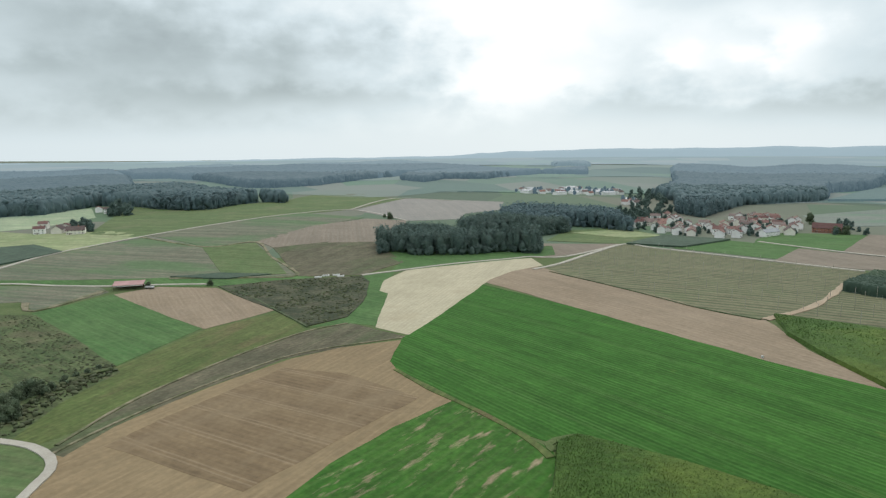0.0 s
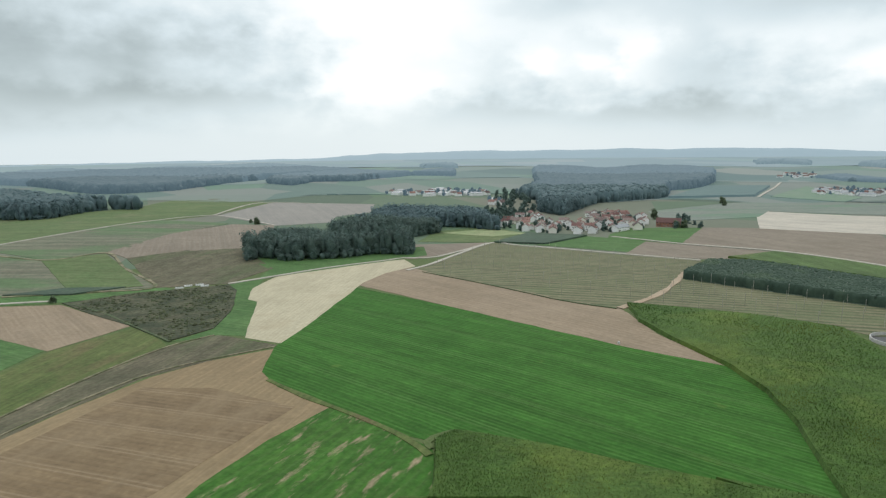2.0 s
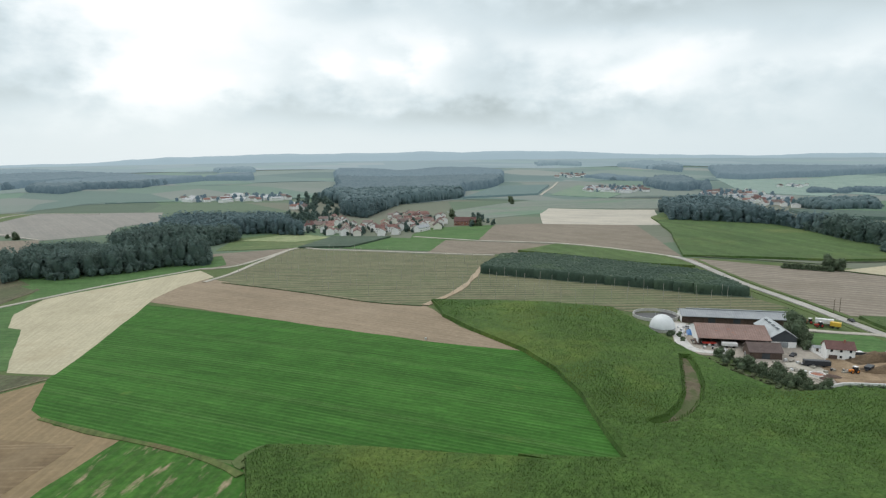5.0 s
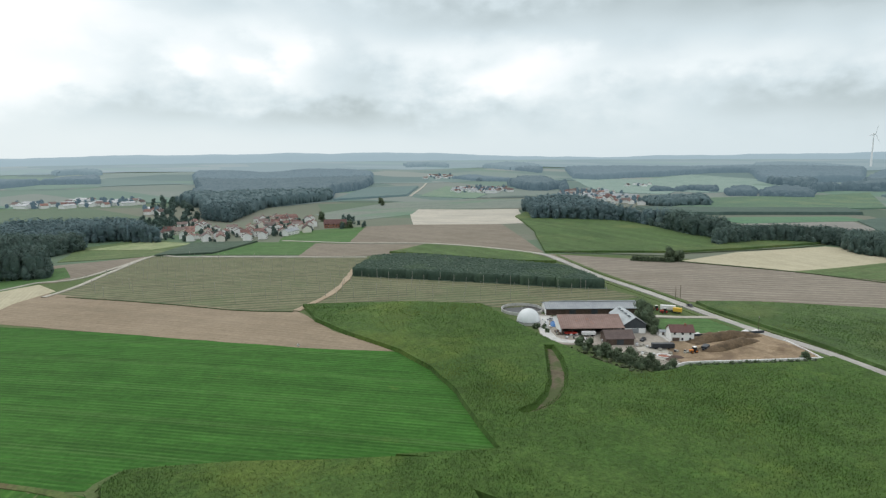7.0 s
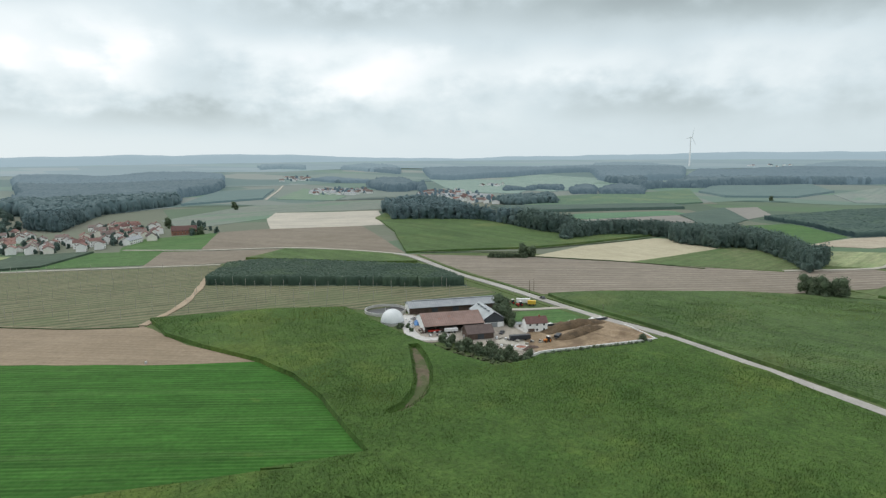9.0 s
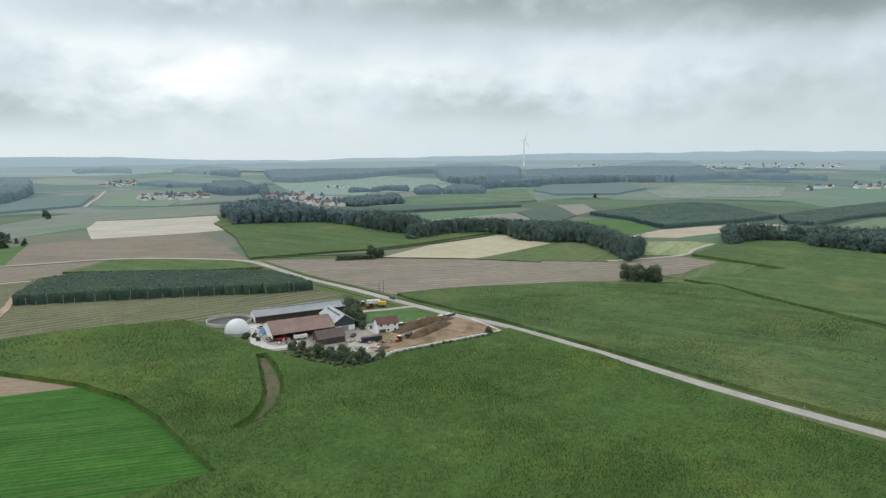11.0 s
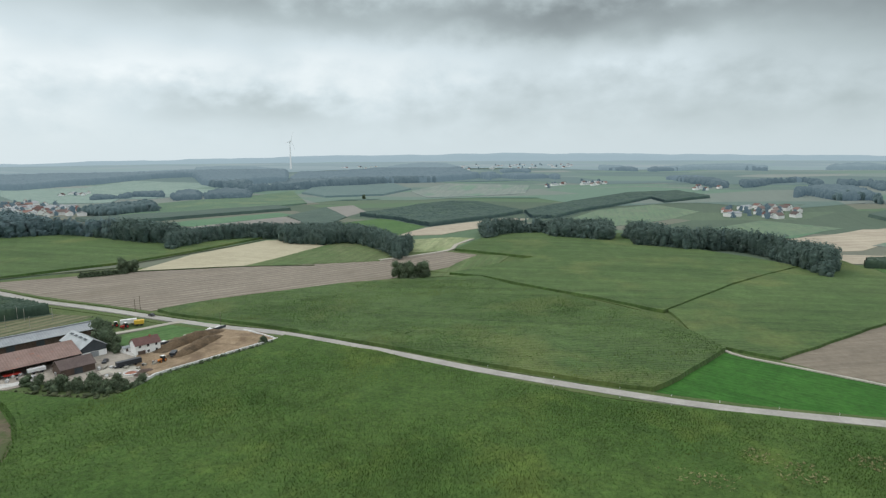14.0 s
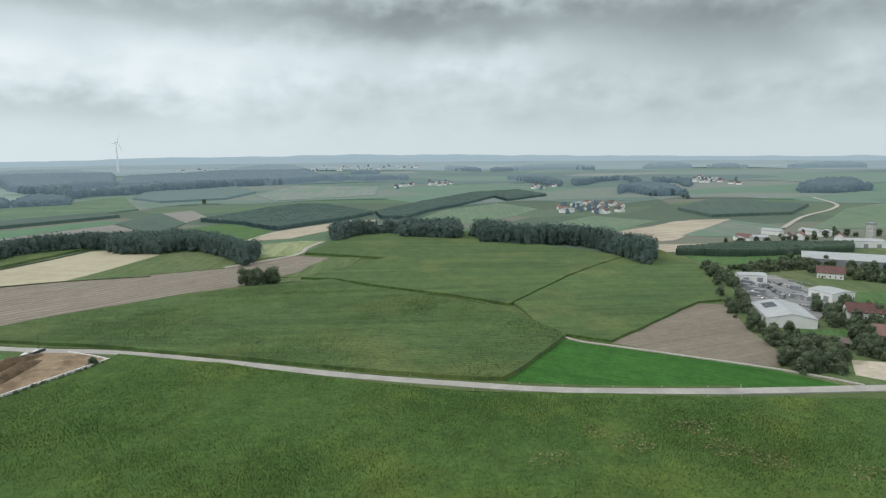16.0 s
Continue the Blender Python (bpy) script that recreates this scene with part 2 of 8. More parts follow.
M_ROUGH = crop("rough_green_weeds", (0.052, 0.084, 0.030), (0.090, 0.112, 0.048), big=0.03, fine=0.5, bump=0.6, rows=(42, 4.0, 0.4, (0.09, 0.10, 0.05)), patch=((0.11, 0.105, 0.058), 0.05, 0.52, 0.7), bands=0.9, grain=1.5)
M_STRAW = surface("dry_grass_edge", (0.17, 0.155, 0.095), (0.27, 0.24, 0.165), big=0.1, fine=1.2, bump=0.4, patch=((0.095, 0.11, 0.05), 0.10, 0.47, 0.9), grain=1.2)
M_LUSH = crop("dense_green_grass", (0.023, 0.098, 0.011), (0.040, 0.124, 0.019), big=0.03, fine=0.6, rows=(134, 3.0, 0.2, (0.055, 0.14, 0.028)), bands=0.7)
M_GREEN_B = crop("lush_grass", (0.050, 0.120, 0.032), (0.082, 0.150, 0.050), fine=0.4, rows=(40, 4.0, 0.35, (0.100, 0.165, 0.062)), bands=0.7)
M_PATCHY = crop("patchy_grass", (0.026, 0.094, 0.011), (0.050, 0.124, 0.019), fine=0.5, rows=(-53, 4.0, 0.3, (0.085, 0.145, 0.04)), patch=((0.27, 0.215, 0.14), 0.24, 0.565, 0.9, -53), grain=1.1)
M_MEADOW = crop("meadow", (0.075, 0.130, 0.045), (0.120, 0.155, 0.065), fine=0.3, rows=(15, 7.0, 0.35, (0.11, 0.12, 0.06)), patch=((0.15, 0.155, 0.085), 0.015, 0.55, 0.5), bands=0.9)
# pale grass, raised further so that the colour itself holds a sun patch
M_PALE = crop("pale_meadow", (0.19, 0.245, 0.112), (0.29, 0.31, 0.175), fine=0.2, rows=(10, 9.0, 0.3, (0.13, 0.19, 0.085)), bands=0.8)
M_OLIVE = crop("olive_meadow", (0.072, 0.108, 0.030), (0.112, 0.130, 0.046), fine=0.4, rows=(-73, 3.0, 0.3, (0.055, 0.088, 0.026)), patch=((0.135, 0.105, 0.055), 0.035, 0.52, 0.7, -73), bands=0.9, grain=1.1)
M_SOIL = surface("ploughed_soil", (0.190, 0.142, 0.078), (0.240, 0.184, 0.104), big=0.016, fine=0.5, bump=0.15, rows=(-62, 3.2, 0.3, (0.275, 0.215, 0.13), 3.0), bands=0.45, grain=0.5, furrow=0.5)
M_SOIL_B = surface("bare_soil", (0.168, 0.142, 0.108), (0.218, 0.190, 0.146), big=0.012, fine=0.3, bump=0.15, rows=(81, 4.5, 0.18, (0.265, 0.238, 0.192), 2.0), patch=((0.142, 0.118, 0.086), 0.012, 0.55, 0.5), bands=0.55, grain=0.45, furrow=0.4)
M_DRILL = surface("drilled_soil", (0.176, 0.150, 0.118), (0.222, 0.194, 0.152), big=0.012, fine=0.3, bump=0.15, rows=(55, 6.5, 0.75, (0.31, 0.282, 0.235), 5.0), patch=((0.150, 0.126, 0.094), 0.012, 0.55, 0.5), bands=0.5, grain=0.45, furrow=0.9)
M_SOIL_C = surface("tan_soil", (0.212, 0.166, 0.110), (0.262, 0.210, 0.146), big=0.02, fine=0.5, bump=0.15, rows=(60, 3.2, 0.25, (0.30, 0.245, 0.175)), bands=0.5, grain=0.45, furrow=0.4)
M_STUBBLE = surface("wheat_stubble", (0.37, 0.34, 0.235), (0.45, 0.415, 0.295), big=0.02, fine=0.6, bump=0.15, rows=(-70, 2.6, 0.24, (0.29, 0.26, 0.17)), patch=((0.33, 0.29, 0.19), 0.02, 0.56, 0.5), bands=0.3, grain=0.45, furrow=0.4)
M_STUBBLE_B = surface("grey_stubble", (0.33, 0.29, 0.22), (0.44, 0.39, 0.30), big=0.02, fine=0.4, bump=0.15, rows=(75, 8.0, 0.25, (0.27, 0.23, 0.17)), grain=0.45, furrow=0.4)
M_WEEDS = crop("weedy_field", (0.086, 0.084, 0.052), (0.134, 0.118, 0.078), big=0.03, fine=0.4, bump=0.5, rows=(-66, 2.6, 0.4, (0.07, 0.085, 0.042)), patch=((0.075, 0.105, 0.045), 0.03, 0.52, 0.7, -66), bands=0.8, grain=1.2)
M_SCRUB = crop("dark_scrub", (0.044, 0.058, 0.032), (0.092, 0.088, 0.054), big=0.06, fine=0.5, bump=0.6, rows=(-20, 5.0, 0.3, (0.05, 0.07, 0.034)), patch=((0.035, 0.048, 0.026), 0.07, 0.50, 0.8), grain=1.6, furrow=0.3)
M_FALLOW = crop("fallow_field", (0.095, 0.124, 0.075), (0.150, 0.150, 0.102), big=0.012, fine=0.35, rows=(8, 8.0, 0.6, (0.175, 0.158, 0.115), 2.0), patch=((0.075, 0.145, 0.055), 0.018, 0.51, 0.75, 8), sheen=0.04, bands=1.2)
M_CORN = crop("corn", (0.045, 0.095, 0.019), (0.070, 0.120, 0.028), big=0.018, fine=0.9, bump=0.8, patch=((0.108, 0.150, 0.030), 0.02, 0.53, 0.6), grain=1.3)
M_CORN_B = crop("far_corn", (0.052, 0.098, 0.026), (0.082, 0.130, 0.040), big=0.014, fine=0.7, bump=0.7, rows=(100, 2.4, 0.4, (0.042, 0.082, 0.024)), patch=((0.118, 0.148, 0.046), 0.012, 0.52, 0.7), sheen=0.04, bands=1.2, grain=1.1)
M_CORN_LEAF = surface("corn_leaf", (0.052, 0.106, 0.023), (0.086, 0.142, 0.034), big=0.018, fine=0.4, bump=0, island=0.30, patch=((0.138, 0.170, 0.036), 0.022, 0.54, 0.8), thin=0.5, grain=0.8)
M_DRYLEAF = surface("dry_corn_leaf", (0.19, 0.195, 0.085), (0.30, 0.28, 0.145), big=0.05, fine=0.8, bump=0, island=0.3, thin=0.3)
M_HOPS = crop("standing_hops", (0.040, 0.068, 0.050), (0.060, 0.092, 0.064), big=0.05, fine=0.7, bump=0.5, sheen=0.05, patch=((0.075, 0.115, 0.062), 0.04, 0.52, 0.5))
M_HOPCUT = crop("harvested_hop_rows", (0.138, 0.140, 0.080), (0.182, 0.172, 0.106), big=0.02, fine=0.5, rows=(28, 6.4, 0.95, (0.062, 0.086, 0.038), 1.8), patch=((0.105, 0.132, 0.062), 0.02, 0.53, 0.6), bands=0.7)
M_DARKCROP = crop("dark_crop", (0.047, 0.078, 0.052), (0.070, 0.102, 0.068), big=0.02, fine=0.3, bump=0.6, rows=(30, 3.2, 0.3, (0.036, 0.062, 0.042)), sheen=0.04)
M_BALK = crop("dark_balk_grass", (0.058, 0.088, 0.042), (0.095, 0.120, 0.062), big=0.08, fine=0.6, bump=0.5, patch=((0.14, 0.135, 0.08), 0.06, 0.5, 0.7))
M_ROAD = surface("asphalt_lane", (0.30, 0.29, 0.265), (0.40, 0.385, 0.35), big=0.06, fine=1.5, rough=0.85, bump=0.1)
M_GRAVEL = surface("gravel_track", (0.33, 0.31, 0.26), (0.43, 0.41, 0.35), big=0.1, fine=1.8, bump=0.3)
M_TRACK = surface("muddy_track", (0.105, 0.090, 0.056), (0.165, 0.138, 0.092), big=0.12, fine=0.9, bump=0.4, patch=((0.06, 0.09, 0.028), 0.12, 0.48, 0.85))
M_EARTH = surface("earth_track", (0.30, 0.235, 0.16), (0.39, 0.32, 0.23), big=0.08, fine=1.2, bump=0.3)
M_VERGE = crop("verge", (0.06, 0.10, 0.03), (0.11, 0.14, 0.055), big=0.05, fine=0.7, bump=0.7)
# canopy colours lifted towards pale blue as painted haze, the MID pair more so
M_WOOD = surface("broadleaf_canopy", (0.080, 0.130, 0.116), (0.130, 0.186, 0.154), big=0.09, fine=0.6, bump=0, island=0.20, sheen=0.05, thin=0.35, grain=0.3)
M_SPRUCE = surface("spruce_canopy", (0.066, 0.108, 0.104), (0.092, 0.138, 0.126), big=0.03, fine=0.9, bump=0.4, island=0.18, sheen=0.05, thin=0.2, grain=0.3)
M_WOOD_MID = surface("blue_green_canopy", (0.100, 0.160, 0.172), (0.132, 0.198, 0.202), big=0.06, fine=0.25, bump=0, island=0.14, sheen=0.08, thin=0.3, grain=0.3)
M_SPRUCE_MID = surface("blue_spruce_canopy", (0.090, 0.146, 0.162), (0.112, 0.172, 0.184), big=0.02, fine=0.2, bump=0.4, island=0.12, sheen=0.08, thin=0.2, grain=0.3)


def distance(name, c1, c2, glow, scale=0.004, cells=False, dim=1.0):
    """For the backdrop of far land, woods and trees: a dull surface whose bluish emission stands in for haze."""
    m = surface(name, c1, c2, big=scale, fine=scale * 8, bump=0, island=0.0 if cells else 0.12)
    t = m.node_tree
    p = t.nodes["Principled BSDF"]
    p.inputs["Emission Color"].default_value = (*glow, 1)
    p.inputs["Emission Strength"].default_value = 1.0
    if cells:
        v = t.nodes.new("ShaderNodeTexVoronoi")
        v.inputs["Scale"].default_value = 0.0042
        mp = t.nodes.new("ShaderNodeMapping")
        mp.inputs["Scale"].default_value = (1.0, 0.55, 0.02)
        mp.inputs["Rotation"].default_value = (0, 0, radians(40))
        t.links.new(t.nodes.new("ShaderNodeTexCoord").outputs["Object"], mp.inputs["Vector"])
        t.links.new(mp.outputs[0], v.inputs["Vector"])
        r = t.nodes.new("ShaderNodeValToRGB")
        t.links.new(v.outputs["Color"], r.inputs[0])
        r.color_ramp.interpolation = "CONSTANT"
        e = r.color_ramp.elements
        e[0].color, e[1].position, e[1].color = (*c1, 1), 0.75, (0.20 * dim, 0.19 * dim, 0.14 * dim, 1)
        for pos, col in ((0.3, (0.055 * dim, 0.085 * dim, 0.055 * dim, 1)), (0.45, (0.10 * dim, 0.15 * dim, 0.075 * dim, 1)), (0.6, (*c2, 1))):
            e.new(pos).color = col
        t.links.new(r.outputs[0], p.inputs["Base Color"])
    return m


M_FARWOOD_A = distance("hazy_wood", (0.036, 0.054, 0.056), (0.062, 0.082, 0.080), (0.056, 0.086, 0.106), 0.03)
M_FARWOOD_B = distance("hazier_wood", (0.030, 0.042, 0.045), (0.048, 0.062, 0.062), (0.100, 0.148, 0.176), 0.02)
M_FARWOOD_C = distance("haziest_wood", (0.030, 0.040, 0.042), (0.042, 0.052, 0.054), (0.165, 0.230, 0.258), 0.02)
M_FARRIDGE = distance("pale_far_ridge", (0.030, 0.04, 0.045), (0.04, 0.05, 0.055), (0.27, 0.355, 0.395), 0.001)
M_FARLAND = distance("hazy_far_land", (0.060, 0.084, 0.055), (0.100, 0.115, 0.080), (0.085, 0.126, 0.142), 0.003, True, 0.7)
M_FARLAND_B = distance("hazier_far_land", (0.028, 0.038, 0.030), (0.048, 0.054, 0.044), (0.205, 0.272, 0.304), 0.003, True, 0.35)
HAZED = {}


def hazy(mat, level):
    """A copy of a field, hop or ground material for far off, with bluish emission added as haze."""
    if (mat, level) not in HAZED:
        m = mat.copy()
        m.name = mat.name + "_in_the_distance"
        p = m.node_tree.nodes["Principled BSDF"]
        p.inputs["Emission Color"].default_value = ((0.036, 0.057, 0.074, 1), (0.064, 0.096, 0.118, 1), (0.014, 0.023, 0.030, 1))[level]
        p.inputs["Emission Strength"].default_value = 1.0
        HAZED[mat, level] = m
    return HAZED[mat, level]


M_LEAF = surface("tree_leaves", (0.088, 0.128, 0.076), (0.162, 0.202, 0.118), big=0.12, fine=1.0, bump=0, island=0.38, sheen=0.05, thin=0.4, grain=0.4, piece=0.0)
M_LEAF_B = surface("willow_leaves", (0.115, 0.155, 0.085), (0.175, 0.215, 0.125), big=0.2, fine=1.0, bump=0, island=0.3, sheen=0.08, thin=0.4, grain=0.3)
M_BARK = surface("bark", (0.07, 0.055, 0.04), (0.13, 0.10, 0.075), big=1.0, fine=6.0, bump=0.6, grain=0.15, furrow=0.0)
M_WHITE = surface("white_render", (0.76, 0.76, 0.74), (0.85, 0.85, 0.83), big=0.3, fine=2.0, bump=0.05, piece=0.06, grain=0.15, furrow=0.0)
M_CREAM = surface("cream_render", (0.68, 0.66, 0.58), (0.76, 0.74, 0.66), big=0.3, fine=2.0, bump=0.05, piece=0.08, grain=0.15, furrow=0.0)
M_TILE = surface("red_roof_tiles", (0.160, 0.094, 0.082), (0.218, 0.130, 0.114), big=0.3, fine=2.2, bump=0.3, rows=(0, 0.35, 0.3, (0.10, 0.05, 0.042)), piece=0.4, bands=0.3, grain=0.15, furrow=0.0)
M_TILE_B = surface("brown_roof_tiles", (0.135, 0.105, 0.096), (0.185, 0.145, 0.132), big=0.3, fine=2.2, bump=0.3, rows=(0, 0.35, 0.3, (0.08, 0.055, 0.05)), piece=0.4, bands=0.3, grain=0.15, furrow=0.0)
M_SLATE = surface("grey_roofing", (0.23, 0.25, 0.265), (0.34, 0.36, 0.37), big=0.12, fine=1.4, rough=0.6, bump=0.15, rows=(90, 1.1, 0.3, (0.16, 0.175, 0.185), 3.0), bands=0.3, grain=0.15, furrow=0.0)
M_GLASS = surface("window_glass", (0.02, 0.025, 0.03), (0.03, 0.035, 0.04), rough=0.1, bump=0, spec=0.6, grain=0.15, furrow=0.0)
M_DOME = surface("pale_membrane", (0.62, 0.65, 0.65), (0.70, 0.72, 0.72), big=0.2, fine=1.5, rough=0.5, bump=0.02, grain=0.15, furrow=0.0)
M_CONCRETE = surface("concrete", (0.42, 0.42, 0.40), (0.56, 0.55, 0.52), big=0.25, fine=1.5, bump=0.1, patch=((0.30, 0.29, 0.27), 0.3, 0.55, 0.6), grain=0.15, furrow=0.0)
M_SLURRY = surface("slurry", (0.035, 0.035, 0.038), (0.06, 0.058, 0.055), big=0.3, fine=1.0, rough=0.35, bump=0.1)
M_REDROOF = surface("weathered_red_roofing", (0.20, 0.138, 0.118), (0.28, 0.20, 0.172), big=0.18, fine=1.3, bump=0.2, rows=(90, 1.05, 0.35, (0.12, 0.085, 0.075), 3.0), patch=((0.34, 0.12, 0.065), 0.30, 0.60, 0.6), bands=0.3, grain=0.15, furrow=0.0)
M_TIMBER = surface("dark_timber", (0.075, 0.055, 0.045), (0.14, 0.10, 0.08), big=0.4, fine=2.0, bump=0.3, rows=(90, 0.4, 0.4, (0.05, 0.035, 0.03)), bands=0.3, grain=0.15, furrow=0.0)
M_DARKWALL = surface("dark_cladding", (0.045, 0.052, 0.06), (0.07, 0.078, 0.085), big=0.4, fine=2.0, rough=0.6, bump=0.1, grain=0.15, furrow=0.0)
M_METAL = surface("light_metal_sheet", (0.30, 0.33, 0.34), (0.42, 0.45, 0.46), big=0.15, fine=1.5, rough=0.45, bump=0.1, rows=(0, 0.9, 0.3, (0.33, 0.36, 0.37), 3.0), metal=0.2, bands=0.3, grain=0.15, furrow=0.0)
M_METALDARK = surface("dull_metal_sheet", (0.24, 0.26, 0.27), (0.33, 0.35, 0.36), big=0.15, fine=1.5, rough=0.5, bump=0.1, rows=(0, 0.9, 0.3, (0.2, 0.22, 0.23), 3.0), metal=0.2, bands=0.3, grain=0.15, furrow=0.0)
M_HEAP = surface("silage_and_sand", (0.20, 0.145, 0.088), (0.32, 0.245, 0.16), big=0.12, fine=0.9, bump=0.6, patch=((0.15, 0.105, 0.066), 0.1, 0.5, 0.8))
M_SILAGE = surface("dark_silage", (0.095, 0.066, 0.038), (0.165, 0.118, 0.072), big=0.3, fine=1.4, bump=0.8, patch=((0.055, 0.042, 0.028), 0.25, 0.52, 0.7))
# pale meadow for far off, dulled in its base colour to suggest haze
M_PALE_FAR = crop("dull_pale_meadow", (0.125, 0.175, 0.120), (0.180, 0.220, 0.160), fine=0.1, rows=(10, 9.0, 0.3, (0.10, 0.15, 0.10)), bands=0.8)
M_TARP = surface("white_tarpaulin", (0.66, 0.66, 0.65), (0.78, 0.78, 0.77), big=0.4, fine=2.0, rough=0.5, bump=0.2, grain=0.15, furrow=0.0)
M_YARD = surface("dusty_yard", (0.25, 0.225, 0.19), (0.36, 0.33, 0.28), big=0.12, fine=1.0, bump=0.2, patch=((0.16, 0.14, 0.115), 0.15, 0.55, 0.7))
M_RED = surface("red_paint", (0.40, 0.035, 0.025), (0.50, 0.06, 0.04), fine=3, rough=0.4, bump=0.02, grain=0.15, furrow=0.0)
M_ORANGE = surface("orange_paint", (0.62, 0.20, 0.03), (0.70, 0.26, 0.05), fine=3, rough=0.4, bump=0.02, grain=0.15, furrow=0.0)
M_YELLOW = surface("yellow_paint", (0.65, 0.42, 0.05), (0.72, 0.48, 0.08), fine=3, rough=0.4, bump=0.02, grain=0.15, furrow=0.0)
M_BLUE = surface("blue_sheet", (0.05, 0.16, 0.38), (0.10, 0.24, 0.48), big=0.5, fine=3, rough=0.5, bump=0.2, grain=0.15, furrow=0.0)
M_BLACK = surface("black_rubber", (0.02, 0.02, 0.02), (0.035, 0.035, 0.035), fine=4, rough=0.8, bump=0.1, grain=0.15, furrow=0.0)
M_DARKPAINT = surface("dark_paint", (0.03, 0.033, 0.04), (0.045, 0.05, 0.055), fine=3, rough=0.35, bump=0.02, grain=0.15, furrow=0.0)
M_SILVER = surface("silver_paint", (0.45, 0.46, 0.47), (0.55, 0.56, 0.57), fine=3, rough=0.35, bump=0.02, metal=0.4, grain=0.15, furrow=0.0)
M_POLE = surface("grey_timber_pole", (0.27, 0.26, 0.22), (0.38, 0.36, 0.31), big=0.5, fine=4, bump=0.2, grain=0.15, furrow=0.0)
M_SOLAR = surface("solar_panel", (0.02, 0.025, 0.04), (0.03, 0.035, 0.055), fine=2, rough=0.15, bump=0, grain=0.15, furrow=0.0)
M_SAND = surface("sandy_ground", (0.42, 0.37, 0.29), (0.55, 0.49, 0.39), big=0.1, fine=0.8, bump=0.2, patch=((0.2, 0.2, 0.12), 0.08, 0.56, 0.7))
M_BRICKWALL = surface("red_brick_wall", (0.26, 0.12, 0.085), (0.34, 0.17, 0.12), big=0.5, fine=3, bump=0.1, grain=0.15, furrow=0.0)


# ------------------------------------------------------------ terrain
HILLS = [(25, 330, 110, 4.0), (101, 620, 170, 9.0), (62, 820, 190, 9.0), (-22, 400, 130, -7.0), (-12, 900, 260, 9.0),
         (45, 720, 160, 4.0), (118, 900, 220, -6.0), (10, 780, 150, -6.0)]


def terrain(x, y):
    """Height of the rolling farmland; x and y may be arrays."""
    r = np.hypot(x, y)
    s = np.clip((r - 1400) / 3300, 0, 1)
    rise = 5 + 45 * np.maximum(0, (0.906 * x + 0.423 * y) / np.maximum(r, 1))
    z = rise * s * s * (3 - 2 * s)
    for az, d, width, height in HILLS:
        a = math.radians(az)
        z = z + height * np.exp(-((x - d * math.sin(a)) ** 2 + (y - d * math.cos(a)) ** 2) / (2 * width * width))
    return z + 1.2 * np.sin(x * 0.011 + 1) * np.sin(y * 0.013 + 2)


# ------------------------------------------------------------ helpers for building
def mesh(name, verts, faces, mat, smooth=False):
    me = bpy.data.meshes.new(name)
    me.from_pydata([tuple(v) for v in verts], [], [tuple(f) for f in faces])
    me.materials.append(mat)
    if smooth:
        me.shade_smooth()
    return me


def bulk(name, verts, tris, mat, smooth=False):
    """A mesh out of large arrays of triangles."""
    me = bpy.data.meshes.new(name)
    verts, tris = np.asarray(verts, np.float32), np.asarray(tris, np.int32)
    me.vertices.add(len(verts))
    me.vertices.foreach_set("co", verts.ravel())
    me.loops.add(tris.size)
    me.loops.foreach_set("vertex_index", tris.ravel())
    me.polygons.add(len(tris))
    me.polygons.foreach_set("loop_start", np.arange(0, tris.size, 3, dtype=np.int32))
    me.update(calc_edges=True)
    me.materials.append(mat)
    if smooth:
        me.shade_smooth()
    return me


def part(name, bm, material, parent, label=""):
    """Links a bmesh as one mesh object under a thing or a part."""
    me = bpy.data.meshes.new(name)
    bm.to_mesh(me)
    bm.free()
    me.materials.append(material)
    ob = new(name, me)
    ob.parent = parent
    return tagged(ob, label)


def box_bm(x0, x1, y0, y1, z0, z1, bevel=0.0, bm=None):
    bm = bm or bmesh.new()
    v = [bm.verts.new((x, y, z)) for z in (z0, z1) for x, y in ((x0, y0), (x1, y0), (x1, y1), (x0, y1))]
    for f in ((3, 2, 1, 0), (4, 5, 6, 7), (0, 1, 5, 4), (1, 2, 6, 5), (2, 3, 7, 6), (3, 0, 4, 7)):
        bm.faces.new([v[i] for i in f])
    if bevel:
        bmesh.ops.bevel(bm, geom=list(bm.edges), offset=bevel, segments=1, affect="EDGES")
    return bm


def prism_bm(profile, x0, x1, bm=None):
    """A profile of (y, z) points, counter-clockwise seen from +x, drawn along x."""
    bm = bm or bmesh.new()
    a = [bm.verts.new((x0, y, z)) for y, z in profile]
    b = [bm.verts.new((x1, y, z)) for y, z in profile]
    bm.faces.new(list(reversed(a)))
    bm.faces.new(b)
    n = len(profile)
    for i in range(n):
        bm.faces.new((a[i], a[(i + 1) % n], b[(i + 1) % n], b[i]))
    return bm


def tube_bm(p, q, r0, r1, sides=10, bm=None):
    """A tapered round bar from p to q."""
    bm = bm or bmesh.new()
    p, q = Vector(p), Vector(q)
    m = (q - p).to_track_quat("Z", "Y").to_matrix()
    rings = []
    for c, r in ((p, r0), (q, r1)):
        rings.append([bm.verts.new(c + m @ Vector((r * math.cos(2 * math.pi * i / sides), r * math.sin(2 * math.pi * i / sides), 0))) for i in range(sides)])
    for i in range(sides):
        j = (i + 1) % sides
        bm.faces.new((rings[0][i], rings[0][j], rings[1][j], rings[1][i]))
    bm.faces.new(list(reversed(rings[0])))
    bm.faces.new(rings[1])
    return bm


